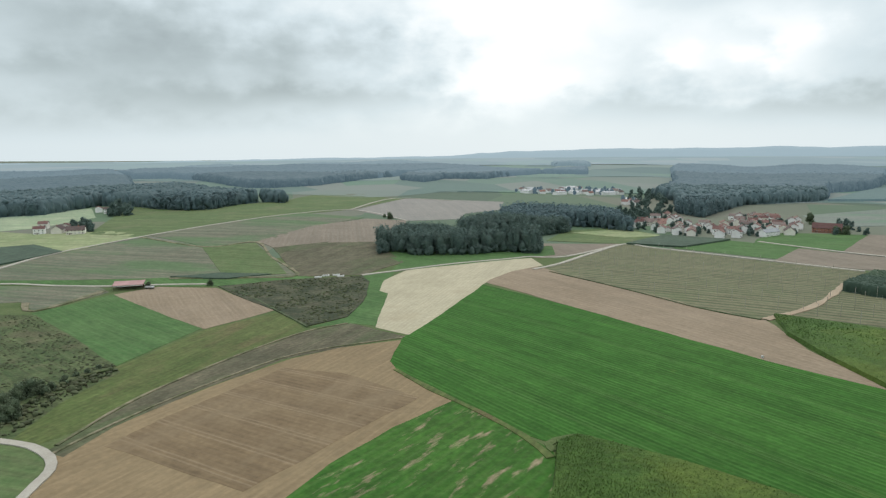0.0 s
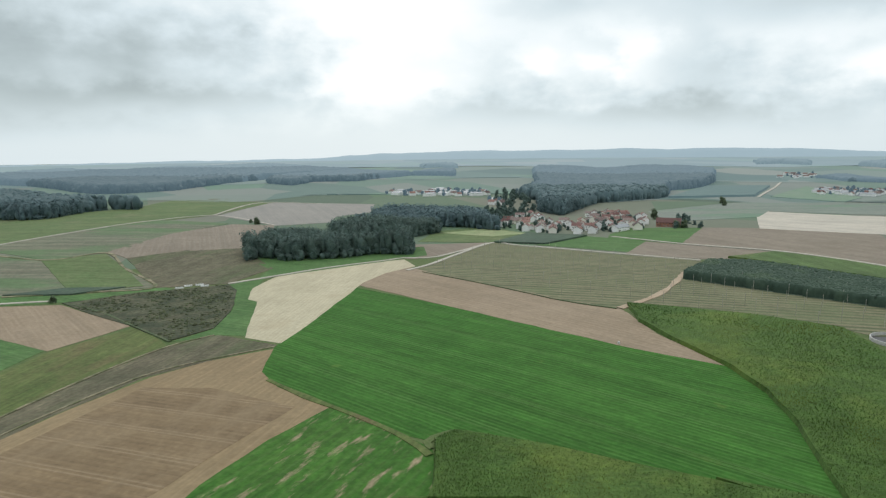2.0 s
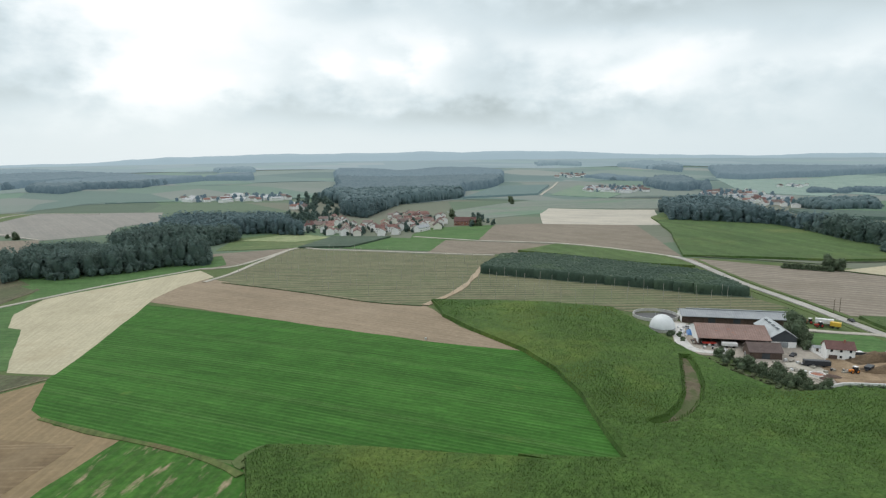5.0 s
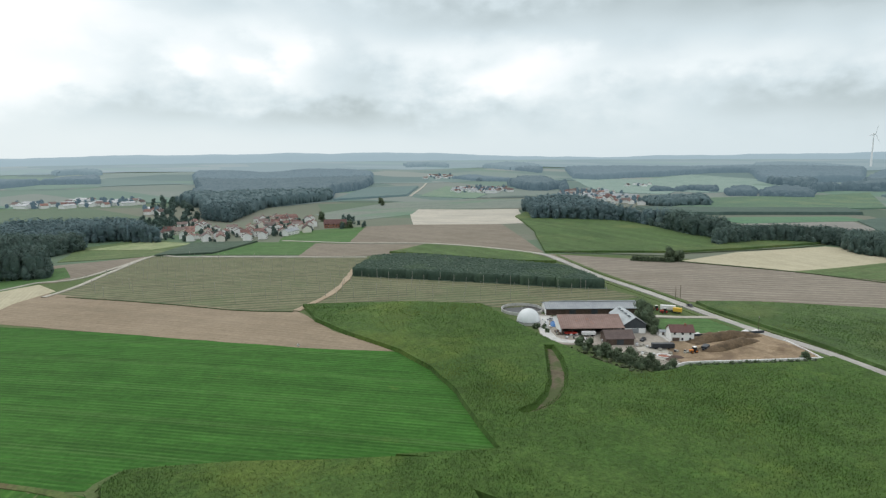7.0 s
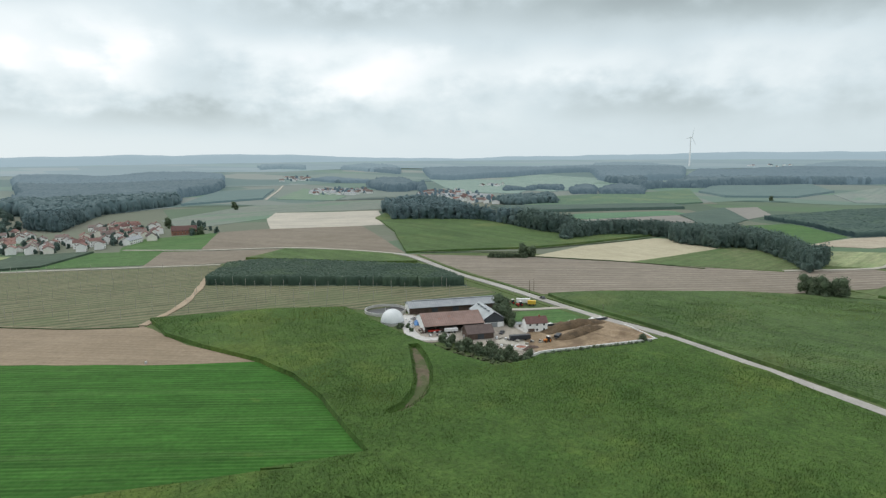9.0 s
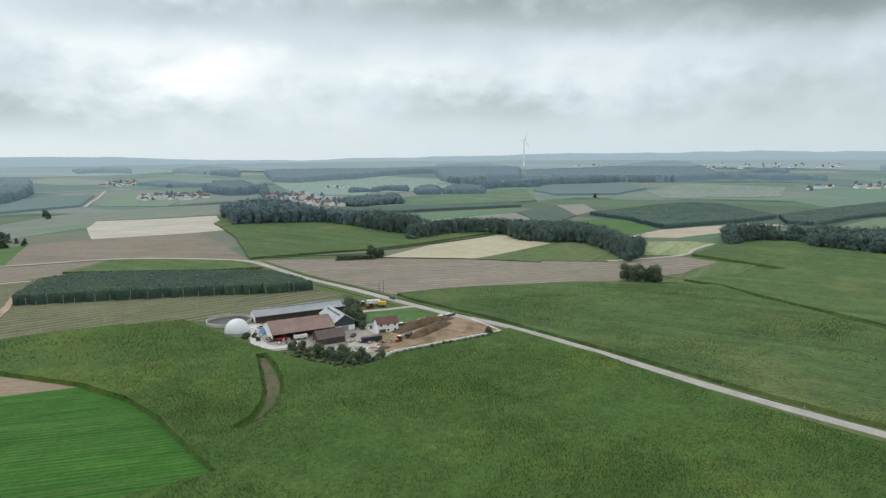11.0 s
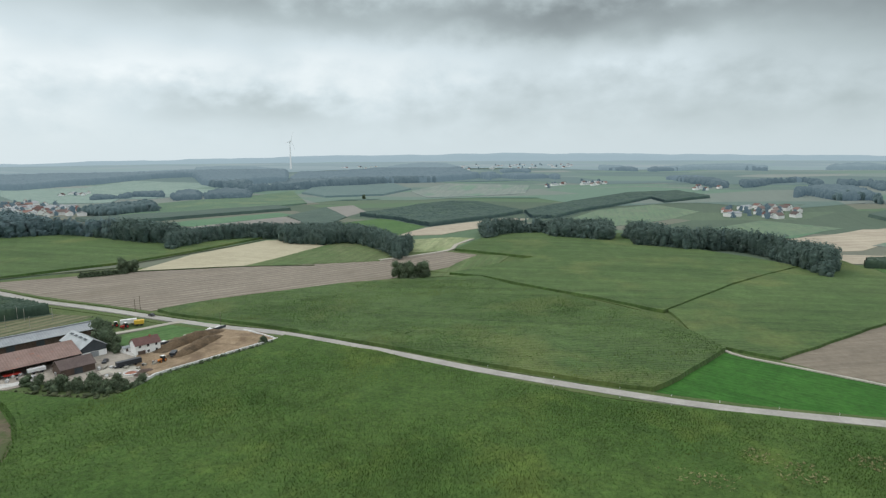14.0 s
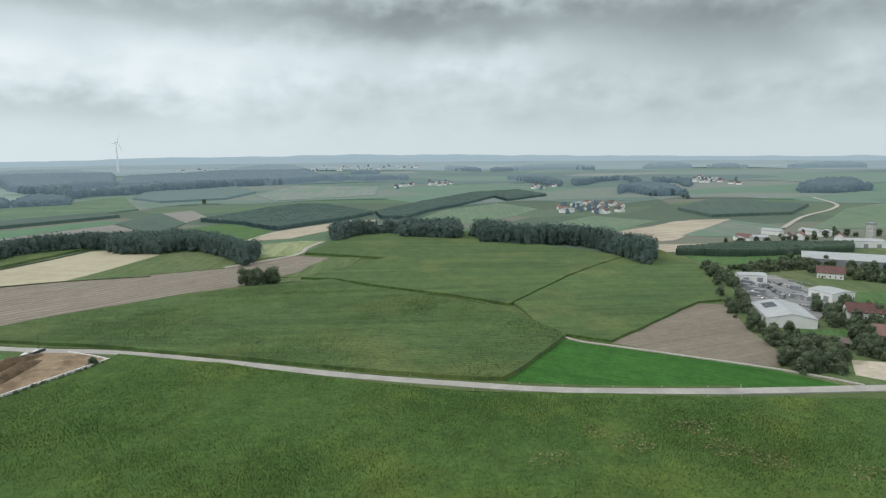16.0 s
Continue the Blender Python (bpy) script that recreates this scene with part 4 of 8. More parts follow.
def vines(poly, label, height=6.8, gap=3.2, along=1.5, turn=-47, seed=1):
    """Standing hops: rows of leafy vines on their strings."""
    a = radians(turn)
    c, s = math.cos(a), math.sin(a)
    rot = [(x * c + y * s, -x * s + y * c) for x, y in poly]
    us, vs = [p[0] for p in rot], [p[1] for p in rot]
    gu, gv = np.meshgrid(np.arange(min(us), max(us), along), np.arange(min(vs), max(vs), gap))
    rng = np.random.default_rng(seed)
    ok = inside(rot, gu, gv)
    n, m = gu.shape
    # every row is a leafy wall, uneven in height and width, narrow at the foot
    pts = []
    for side, up in ((-0.30, 0.0), (-0.40, 0.55), (-0.26, 0.93), (0.0, 1.0), (0.26, 0.93), (0.40, 0.55), (0.30, 0.0)):
        k = 1 + rng.normal(0, 0.16, gu.shape)
        u, v = gu + rng.normal(0, 0.12, gu.shape) * along, gv + side * k * gap + (rng.normal(0, 0.08, gu.shape) * gap)
        x, y = u * c - v * s, u * s + v * c
        h = height * (0.97 + 0.05 * np.sin(x * 0.06) * np.sin(y * 0.05)) * up * (1 + rng.normal(0, 0.035, gu.shape))
        pts.append(np.stack([x, y, terrain(x, y) + h - 0.05], 2))
    verts = np.stack(pts, 2).reshape(-1, 3)
    i, j = np.nonzero(ok[:, :-1] & ok[:, 1:])
    base, nxt = (i * m + j) * 7, (i * m + j + 1) * 7
    tris = np.concatenate([t for k in range(6) for t in (np.stack([base + k, nxt + k, nxt + k + 1], 1), np.stack([base + k, nxt + k + 1, base + k + 1], 1))])
    used, tris = np.unique(tris, return_inverse=True)
    # hops from 720 m on use the faintly glowing copy as haze
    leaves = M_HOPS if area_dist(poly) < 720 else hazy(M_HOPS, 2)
    ob = new("hop_vines", bulk("hop_vines", verts[used], tris.reshape(-1, 3), leaves))
    return tagged(ob, label, "hops", kind="stuff")


def corn_plants(poly, bands, label, gap=None, height=2.3, seed=1, leaf=None):
    """Corn standing in rows: plants of long bent leaves. bands: (nearest, farthest, distance between plants)."""
    rng = np.random.default_rng(seed)
    vs, fs, n0 = [], [], 0
    for lo, hi, d in bands:
        x, y, _ = scatter(poly, d, seed + int(lo))
        r = np.hypot(x, y)
        ok = (r >= lo) & (r < hi)
        if gap:
            ok &= ~inside(gap, x, y)
        x, y = x[ok], y[ok]
        # thin where the crop is poor
        z = terrain(x, y)
        n = len(x)
        grow = 1 + 0.06 * np.sin(x * 0.05) * np.sin(y * 0.043 + 1) + rng.normal(0, 0.04, n)
        blades = 5
        a = rng.uniform(0, 6.283, (n, blades))
        w = d * 0.15 * rng.uniform(0.7, 1.3, (n, blades))
        reach = d * 0.55 * rng.uniform(0.6, 1.2, (n, blades))
        base = (height * 0.78 * grow)[:, None] * rng.uniform(0.86, 1.10, (n, blades))
        top = (height * 0.96 * grow)[:, None] * rng.uniform(0.84, 1.10, (n, blades))
        X, Y, Z = x[:, None], y[:, None], z[:, None]
        p1 = np.stack([X - np.sin(a) * w, Y + np.cos(a) * w, Z + base], 2)
        p2 = np.stack([X + np.sin(a) * w, Y - np.cos(a) * w, Z + base], 2)
        p3 = np.stack([X + np.cos(a) * reach, Y + np.sin(a) * reach, Z + top], 2)
        v = np.stack([p1, p2, p3], 2).reshape(-1, 3)
        vs.append(v)
        fs.append(np.arange(len(v)).reshape(-1, 3) + n0)
        n0 += len(v)
    ob = new("corn_plants", bulk("corn_plants", np.concatenate(vs), np.concatenate(fs), leaf or M_CORN_LEAF))
    return tagged(ob, label, "corn", kind="stuff")


def tussocks(poly, gap, size, mat, label, seed):
    """Tufts of tall grass and weeds, close together and uneven in size."""
    x, y, rng = scatter(poly, gap, seed)
    thick = np.array([noise.noise(Vector((a * 0.05, b * 0.05, seed))) for a, b in zip(x, y)])
    ok = thick + rng.normal(0, 0.25, len(x)) > -0.15
    x, y = x[ok], y[ok]
    r = size * rng.uniform(0.4, 1.3, len(x)) ** 1.5
    v, f = crowns(x, y, terrain(x, y) + 0.3 + r * 0.25, r, r * rng.uniform(0.35, 0.8, len(x)), rng, 1, 0.28)
    return tagged(new("weed_tufts", bulk("weed_tufts", v, f, mat)), label, "weeds", kind="stuff")


def at(ob, x, y, turn=0.0, up=0.0, scale=1.0):
    """Sets a thing down on the ground."""
    ob.matrix_basis = Matrix.Translation((x, y, float(terrain(x, y)) + up)) @ Matrix.Rotation(radians(turn), 4, "Z") @ Matrix.Scale(scale, 4)
    return ob


def pose_on(x, y, turn=0.0, up=0.0):
    return Matrix.Translation((x, y, float(terrain(x, y)) + up)) @ Matrix.Rotation(radians(turn), 4, "Z")


def leaf_crown_bm(seed, width, low, high, leaves, size, lobes=10):
    """A crown of many small bent leaves in uneven lobes with gaps between them."""
    rng = random.Random(seed)
    bm = bmesh.new()
    cs = []
    for i in range(lobes):
        a, e = rng.uniform(0, 6.28), (i + rng.uniform(0.3, 0.9)) / lobes
        rad = width * 0.5 * rng.uniform(0.3, 0.62) * (1.1 - 0.45 * e)
        cs.append((Vector((rad * math.cos(a), rad * math.sin(a), low + (high - low) * e)), width * rng.uniform(0.20, 0.32)))
    cs.append((Vector((0, 0, low + (high - low) * 0.55)), width * 0.33))
    for i in range(leaves):
        c, r = cs[i % len(cs)]
        d = Vector((rng.gauss(0, 1), rng.gauss(0, 1), rng.gauss(0, 1))).normalized()
        p = c + d * r * rng.uniform(0.72, 1.06)
        n = (d + Vector((rng.gauss(0, 0.5), rng.gauss(0, 0.5), rng.gauss(0, 0.5) + 0.35))).normalized()
        u = n.orthogonal().normalized()
        u.rotate(Matrix.Rotation(rng.uniform(0, 6.28), 3, n))
        w = n.cross(u)
        s = size * rng.uniform(0.6, 1.35)
        a = bm.verts.new(p + u * s)
        b = bm.verts.new(p + w * s * 0.6 + n * s * 0.2)
        e = bm.verts.new(p - u * s * 0.9)
        g = bm.verts.new(p - w * s * 0.6 + n * s * 0.15)
        bm.faces.new((a, b, g))
        bm.faces.new((b, e, g))
    # the dense inside of every lobe
    v, f = ICO[1]
    for c, r in cs:
        q = [bm.verts.new(c + Vector(p) * r * 0.80 * rng.uniform(0.88, 1.1)) for p in v]
        for t in f:
            bm.faces.new([q[k] for k in t])
    return bm


def make_tree(name, seed, height, width, leaves=800, size=0.55, leaf=None, label="", trunk=True, group=""):
    """A tree: tapered trunk with limbs, and a crown of many leaves."""
    ob = tagged(new(name), label, "tree" if trunk else "bush", group)
    rng = random.Random(seed + 50)
    if trunk:
        bm = tube_bm((0, 0, -0.4), (0, 0, height * 0.42), height * 0.026, height * 0.018, 8)
        for i in range(6):
            a = i * 1.05 + rng.uniform(-0.3, 0.3)
            z = height * rng.uniform(0.25, 0.42)
            q = Vector((math.cos(a) * width * 0.3, math.sin(a) * width * 0.3, z + height * rng.uniform(0.2, 0.38)))
            tube_bm((0, 0, z), q, height * 0.012, height * 0.004, 5, bm)
        part("trunk", bm, M_BARK, ob)
    part("crown", leaf_crown_bm(seed, width, height * 0.02, height * 0.86, leaves, size), leaf or M_LEAF, ob)
    return ob


def frame_of(a, b):
    """Length and turn of the line from a to b."""
    return math.hypot(b[0] - a[0], b[1] - a[1]), math.degrees(math.atan2(b[1] - a[1], b[0] - a[0]))


# ------------------------------------------------------------ ground
def build_ground():
    n = 180
    u = np.linspace(-1, 1, n + 1)
    s = np.sinh(u * 3.6) / np.sinh(3.6) * 4930
    gx, gy = np.meshgrid(s, s)
    gz = terrain(gx, gy)
    v = np.column_stack([gx.ravel(), gy.ravel(), gz.ravel()])
    i = np.arange(n * (n + 1)).reshape(n, n + 1)[:, :-1].ravel()
    t = np.concatenate([np.stack([i, i + 1, i + n + 2], 1), np.stack([i, i + n + 2, i + n + 1], 1)])
    me = bulk("ground", v, t, M_GROUND, smooth=True)
    tagged(new("ground", me), "rolling green farmland out to the horizon", "ground", kind="structure")


build_ground()


# ------------------------------------------------------------ fields
field("grassland", [(540 * math.sin(k * 0.2094), 540 * math.cos(k * 0.2094)) for k in range(30)], M_VERGE, "rough grass between the fields", layer=0.4, category="grass")
field("rough_bank", [(-142.1, 160.7), (-163.8, 181.0), (-155.1, 206.0), (-157.5, 227.8), (-146.3, 264.4), (-139.2, 253.6), (-142.6, 217.6), (-139.0, 185.6)], M_ROUGH, "weedy bank along a ditch")
field("ploughed_field", [(-131.7, 127.5), (-111.5, 148.1), (-110.3, 152.9), (-113.4, 168.8), (-116.4, 175.1), (-113.1, 187.4), (-105.9, 206.3), (-97.2, 223.8), (-85.1, 245.5), (-67.5, 269.7), (-49.3, 283.2), (-18.9, 292.8), (-24.1, 274.5), (-23.5, 261.3), (-18.7, 246.7), (-8.8, 232.1), (4.8, 217.2), (-15.9, 194.1), (-32.3, 169.8), (-40.9, 152.5), (-49.2, 135.7), (-55.3, 127.3)], M_SOIL, "bare brown ploughed field with faint harrow lines")
field("seedbed", [(-104.9, 184.2), (-95.6, 205.3), (-68.1, 256.7), (-43.5, 248.0), (-10.5, 220.3), (-33.7, 188.4), (-54.2, 156.7)], M_SEEDBED, "dark moist seedbed with pale wheel lines inside the ploughed field", layer=1.3)
field("grass_field", [(5.6, 217.2), (14.6, 203.8), (24.4, 188.2), (31.2, 176.5), (31.6, 163.2), (27.0, 151.1), (19.0, 132.5), (14.4, 126.4), (-55.3, 127.3), (-49.2, 135.7), (-40.9, 152.5), (-32.3, 169.8), (-15.9, 194.1)], M_PATCHY, "green grass field with worn straw patches")
field("green_field", [(24.7, 407.5), (-1.5, 340.0), (-18.6, 295.6), (-22.6, 262.7), (-15.0, 243.1), (1.0, 222.3), (14.6, 203.8), (25.6, 190.1), (33.8, 182.6), (42.8, 187.1), (67.5, 170.1), (94.2, 147.5), (112.2, 132.1), (129.1, 121.4), (141.1, 143.7), (157.3, 178.4), (165.7, 203.7), (164.2, 213.8), (133.5, 250.4), (91.4, 312.3)], M_GREEN, "bright green young crop in fine rows")
field("tan_field", [(29.6, 413.8), (47.6, 444.7), (69.1, 468.9), (85.2, 431.4), (112.7, 383.7), (139.4, 332.9), (162.5, 305.5), (157.1, 259.5), (164.2, 213.8), (133.5, 250.4), (91.4, 312.3)], M_SOIL_C, "strip of bare tan soil")
field("stubble_field", [(-34.8, 317.8), (-34.6, 393.9), (-41.0, 402.8), (-40.7, 432.6), (-27.5, 462.2), (6.8, 478.3), (53.0, 498.6), (71.1, 503.1), (75.2, 470.3), (50.0, 449.6), (31.4, 422.3), (24.6, 405.8), (-1.5, 340.0), (-17.8, 302.1)], M_STUBBLE, "pale harvested wheat stubble")
field("harvested_hop_garden", [(73.1, 454.2), (174.5, 592.0), (238.8, 504.3), (303.0, 439.9), (269.3, 397.7), (217.2, 346.0), (179.4, 316.2), (163.1, 306.6), (139.4, 332.9), (112.7, 383.7), (85.2, 431.4)], M_HOPCUT, "harvested hop garden with brown and green rows")
field("hop_rows", [(173.7, 315.4), (244.5, 374.7), (262.1, 345.3), (283.9, 310.1), (305.0, 277.0), (322.5, 243.6), (339.8, 223.1), (336.6, 198.9), (276.5, 224.6), (255.4, 236.1), (250.4, 249.3), (211.0, 278.4)], M_HOPCUT, "harvested hop rows behind the farm")
# dark sheet below the vines: their shade is put into its colour
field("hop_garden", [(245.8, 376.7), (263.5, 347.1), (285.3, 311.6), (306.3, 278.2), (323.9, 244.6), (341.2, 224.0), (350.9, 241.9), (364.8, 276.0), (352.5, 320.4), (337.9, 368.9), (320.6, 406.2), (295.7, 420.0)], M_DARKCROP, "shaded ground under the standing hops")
vines([(245.8, 376.7), (263.5, 347.1), (285.3, 311.6), (306.3, 278.2), (323.9, 244.6), (341.2, 224.0), (350.9, 241.9), (364.8, 276.0), (352.5, 320.4), (337.9, 368.9), (320.6, 406.2), (295.7, 420.0)], "dark green standing hops on tall poles", 6.8, 3.2, 0.8, seed=5)
field("corn_plot", [(331.5, 444.5), (380.1, 450.9), (398.8, 397.2), (406.2, 343.4), (391.6, 304.7), (369.7, 336.0), (354.2, 386.8)], M_CORN_B, "green corn behind the hop garden", height=2.0)
# near corn, with a bare track bending through it
CORN = [(171.0, 312.5), (160.6, 280.4), (160.4, 248.1), (162.9, 212.3), (159.3, 187.9), (150.6, 161.5), (137.1, 136.2), (129.6, 120.4), (104.0, 138.4), (110.8, 130.4), (92.9, 145.5), (66.5, 167.7), (42.1, 184.3), (34.6, 179.8), (31.5, 165.0), (29.3, 152.6), (18.6, 129.8), (19.0, 148.6), (51.5, 140.7), (93.1, 79.6), (108.0, 109.4), (122.8, 24.6), (138.5, -62.3), (123.1, -32.0), (121.3, -29.3), (106.3, -88.9), (112.0, -159.0), (143.1, -223.0), (166.0, -209.0), (179.2, -169.2), (183.0, -151.7), (198.3, -109.5), (213.6, -60.7), (240.4, -15.1), (273.2, 34.0), (297.6, 81.7), (286.2, 85.4), (240.7, 118.4), (228.6, 120.3), (215.6, 126.6), (217.8, 151.0), (224.6, 176.9), (231.4, 198.4), (241.8, 227.1), (247.8, 245.7), (221.0, 276.5)]
CORN_GAP = [(216.9, 173.0), (218.2, 171.8), (208.0, 159.1), (196.3, 147.5), (184.2, 138.7), (172.9, 133.3), (162.4, 131.0), (153.5, 132.3), (154.4, 133.8), (163.4, 133.9), (174.4, 138.1), (185.5, 145.1), (197.1, 155.2)]
field("corn_field", CORN, M_CORN, "tall green corn standing in rows", height=1.88, gap=CORN_GAP)
field("bare_track", [(219.1, 177.5), (223.4, 173.7), (209.8, 157.5), (197.9, 146.1), (183.5, 136.3), (171.4, 130.6), (159.5, 128.6), (150.5, 130.9), (155.0, 136.4), (163.6, 135.0), (173.4, 138.9), (184.5, 146.0), (196.0, 156.2)], M_TRACK, "bare earth track bending through the corn", layer=0.7, category="track")
field("corn_field", [(338.4, 156.6), (346.2, 167.5), (372.9, 141.0), (414.6, 74.5), (426.4, 36.7), (432.0, -20.9), (406.0, -41.0), (381.4, -67.8), (354.1, -89.3), (329.0, -114.6), (299.7, -119.1), (272.8, -124.7), (238.6, -90.9), (225.7, -76.2), (229.7, -65.2), (255.2, -16.0), (284.7, 35.2), (311.0, 86.5), (319.8, 107.6)], M_CORN_B, "green corn on a low hill beside the road", height=1.8)
field("corn_field", [(443.5, 0.2), (494.5, -68.5), (512.2, -42.5), (536.9, -5.1), (615.3, -39.9), (650.2, -102.1), (647.3, -186.1), (555.8, -165.3), (544.4, -213.5), (499.5, -244.0), (459.5, -260.5), (400.6, -185.8), (337.7, -119.1), (366.8, -92.4), (400.2, -55.5), (431.6, -23.7)], M_CORN_B, "green corn over the crown of a hill", height=1.8)
field("corn_field", [(339.7, -122.1), (397.3, -184.3), (464.7, -263.3), (498.3, -316.0), (414.4, -300.6), (311.7, -240.4), (311.0, -224.3), (259.6, -141.9), (274.4, -125.4), (301.6, -119.9)], M_CORN_B, "lighter green corn beside a bare field", height=1.2)
field("bare_field", [(259.6, -141.2), (310.4, -224.1), (304.7, -234.8), (266.2, -224.2), (228.3, -210.9), (210.8, -192.5), (246.2, -153.9)], M_SOIL_B, "bare brown field at the edge of the town")
field("bright_field", [(222.6, -74.2), (269.4, -124.1), (243.4, -152.2), (211.5, -184.8), (187.3, -207.7), (190.0, -179.2), (200.0, -137.6), (212.4, -97.0)], M_LUSH, "bright green grass triangle beside the road")
field("reed_strip", [(437.4, 13.8), (480.6, -6.1), (512.3, -24.3), (511.7, -50.7), (440.5, -21.3)], M_MEADOW, "light green strip at the field's end", layer=2)
# the valley beside the ploughed field
field("fallow_field", [(-336.0, 386.8), (-346.8, 479.4), (-330.3, 532.9), (-296.9, 606.9), (-214.4, 563.9), (-179.4, 585.3), (-147.3, 525.9), (-110.1, 459.0), (-204.0, 455.2), (-261.6, 445.5), (-312.6, 430.4), (-330.4, 380.1)], M_FALLOW, "fallow field with mown green and dry brown bands")
field("mown_field", [(-219.5, 563.7), (-178.6, 582.6), (-148.2, 525.9), (-119.7, 463.6), (-163.8, 460.8)], M_MEADOW, "mown green meadow with pale tracks", layer=2)
field("fallow_field", [(-291.5, 619.3), (-246, 701), (-180, 809), (-101, 771), (-141, 690), (-172.6, 599.3), (-215.3, 566.3)], M_FALLOW, "dull green and brown fallow field")
field("brown_field", [(-175.6, 590.8), (-141, 690), (-93, 762), (-48, 759), (-45.7, 691.1), (-61.5, 644.6), (-68.1, 597.1), (-120.9, 587.6), (-155.3, 565.3)], M_SOIL_B, "reddish brown bare field")
field("meadow", [(-69.3, 584.4), (-45.2, 520.4), (-32.9, 493.0), (-40.2, 460.3), (6.8, 478.3), (53.0, 498.6), (93.7, 521.0), (101.3, 579.8), (59.7, 562.7), (-17.3, 545.9)], M_GREEN_B, "green meadow along the wood")
field("olive_field", [(-155.3, 565.3), (-120.9, 587.6), (-68.1, 597.1), (-46.3, 533.2), (-33.1, 495.3), (-60.7, 454.2), (-107.5, 457.0)], M_WEEDS, "olive weedy field on a rounded slope")
field("brown_field", [(-118, 854), (-63, 1082), (99, 1035), (79, 904), (28, 853), (19, 796), (-45, 760)], M_SOIL_B, "brown bare field beyond the lane")
field("pale_field", [(-363, 636), (-473, 949), (-384, 873), (-261, 1011), (-240, 1181), (-63, 1082), (-130, 868), (-251, 716), (-299.9, 613.3)], M_MEADOW, "light green meadow below the wood")
field("pale_field", [(-529, 619), (-479, 668), (-425, 642), (-349, 653), (-301.5, 616.6), (-333.2, 537.8), (-379.0, 570.5), (-400.3, 556.0), (-430.8, 500.9)], M_PALE, "pale yellow-green meadow with sunlight in its colour")
field("dark_field", [(-341.7, 393.7), (-349.5, 483.3), (-333.2, 537.8), (-379.0, 570.5), (-400.3, 556.0), (-430.8, 500.9)], M_DARKCROP, "dark green crop beside the lane", height=1.0)
field("meadow", [(-529, 619), (-486, 678), (-460, 696), (-445, 790), (-517, 911), (-585, 819), (-653, 767)], M_PALE, "pale meadow round a farmstead")
field("fallow_field", [(-299.5, 343.0), (-336.5, 410.3), (-304.0, 418.0), (-238.1, 421.1), (-226.9, 411.0), (-243.3, 359.8), (-264.2, 381.3), (-275.4, 377.0)], M_FALLOW, "dry brownish meadow")
field("grass_field", [(-240.8, 356.0), (-220.1, 405.4), (-130.6, 328.3), (-134.5, 315.0), (-144.6, 261.2), (-188.3, 306.1)], M_GREEN_B, "bright green field in the hollow")
field("brown_field", [(-215.4, 407.3), (-199.8, 427.0), (-159.1, 424.1), (-101.4, 362.9), (-128.2, 325.9), (-218.3, 405.5)], M_SOIL_C, "brown bare field beside the shed")
field("weedy_field", [(-157.6, 428.8), (-117.0, 444.1), (-59.9, 448.5), (-53.6, 429.8), (-50.5, 375.3), (-55.7, 341.4), (-73.1, 325.4), (-99.7, 362.7)], M_SCRUB, "dark weedy fallow beside a meadow", height=0.3)
field("meadow", [(-59.9, 448.5), (-36.2, 463.6), (-40.7, 432.6), (-41.0, 402.8), (-34.6, 393.9), (-35.0, 319.9), (-50.7, 329.0), (-71.0, 322.9), (-53.9, 339.9), (-49.6, 382.1), (-52.7, 429.6)], M_GREEN_B, "green meadow strip beside the stubble")
field("olive_meadow", [(-143.3, 162.2), (-141.3, 188.9), (-144.6, 221.0), (-142.6, 257.3), (-126.2, 324.6), (-95.5, 359.6), (-74.5, 317.9), (-96.7, 280.9), (-114.3, 233.0), (-121.1, 198.2), (-127.9, 186.5)], M_OLIVE, "olive meadow on a slope")
field("strip_field", [(-120.8, 179.5), (-117.9, 196.0), (-111.3, 236.2), (-93.1, 278.1), (-71.7, 312.3), (-52.1, 328.1), (-19.6, 298.5), (-49.8, 285.9), (-72.9, 270.9), (-96.4, 232.8), (-111.6, 198.2), (-115.6, 176.5)], M_WEEDS, "grey-brown strip of dry weeds")
field("weedy_field", [(-264.3, 300.9), (-255.1, 348.0), (-236.8, 349.9), (-187.1, 304.0), (-144.6, 261.2), (-156.7, 226.6), (-153.8, 204.0), (-162.2, 179.1)], M_ROUGH, "rough green weedy field in the hollow", height=0.3)
field("meadow", [(-359.9, 415.7), (-314.9, 433.6), (-259.7, 442.3), (-203.3, 453.5), (-159.1, 446.9), (-103.2, 456.5), (-96.5, 448.6), (-162.0, 432.1), (-232.8, 429.8), (-307.2, 422.6), (-351.2, 405.2)], M_GREEN_B, "narrow green meadow along the lane")
field("dark_crop", [(-204.0, 455.2), (-170.6, 467.9), (-130.2, 462.6), (-160.2, 450.3)], M_DARKCROP, "dark hedge-like crop strip", height=0.8)
field("grass_corner", [(-136.1, 148.0), (-141.1, 186.0), (-127.3, 181.4), (-117.8, 174.0), (-113.1, 163.9), (-112.1, 152.9), (-112.3, 133.7)], M_MEADOW, "green meadow corner inside the bend of a path")
# round the village
field("meadow", [(106.4, 620.5), (141, 708), (209, 734), (227.2, 657.9), (178.3, 594.9)], M_MEADOW, "green meadow beside the wood")
field("pale_field", [(145, 689), (203, 712), (232.0, 648.6), (189.3, 641.8)], M_PALE, "pale mown meadow at the village", layer=2)
field("dark_field", [(175.5, 591.5), (230.9, 649.4), (280.8, 604.8), (218.0, 563.9)], M_DARKCROP, "dark green crop in front of the village", height=1.5)
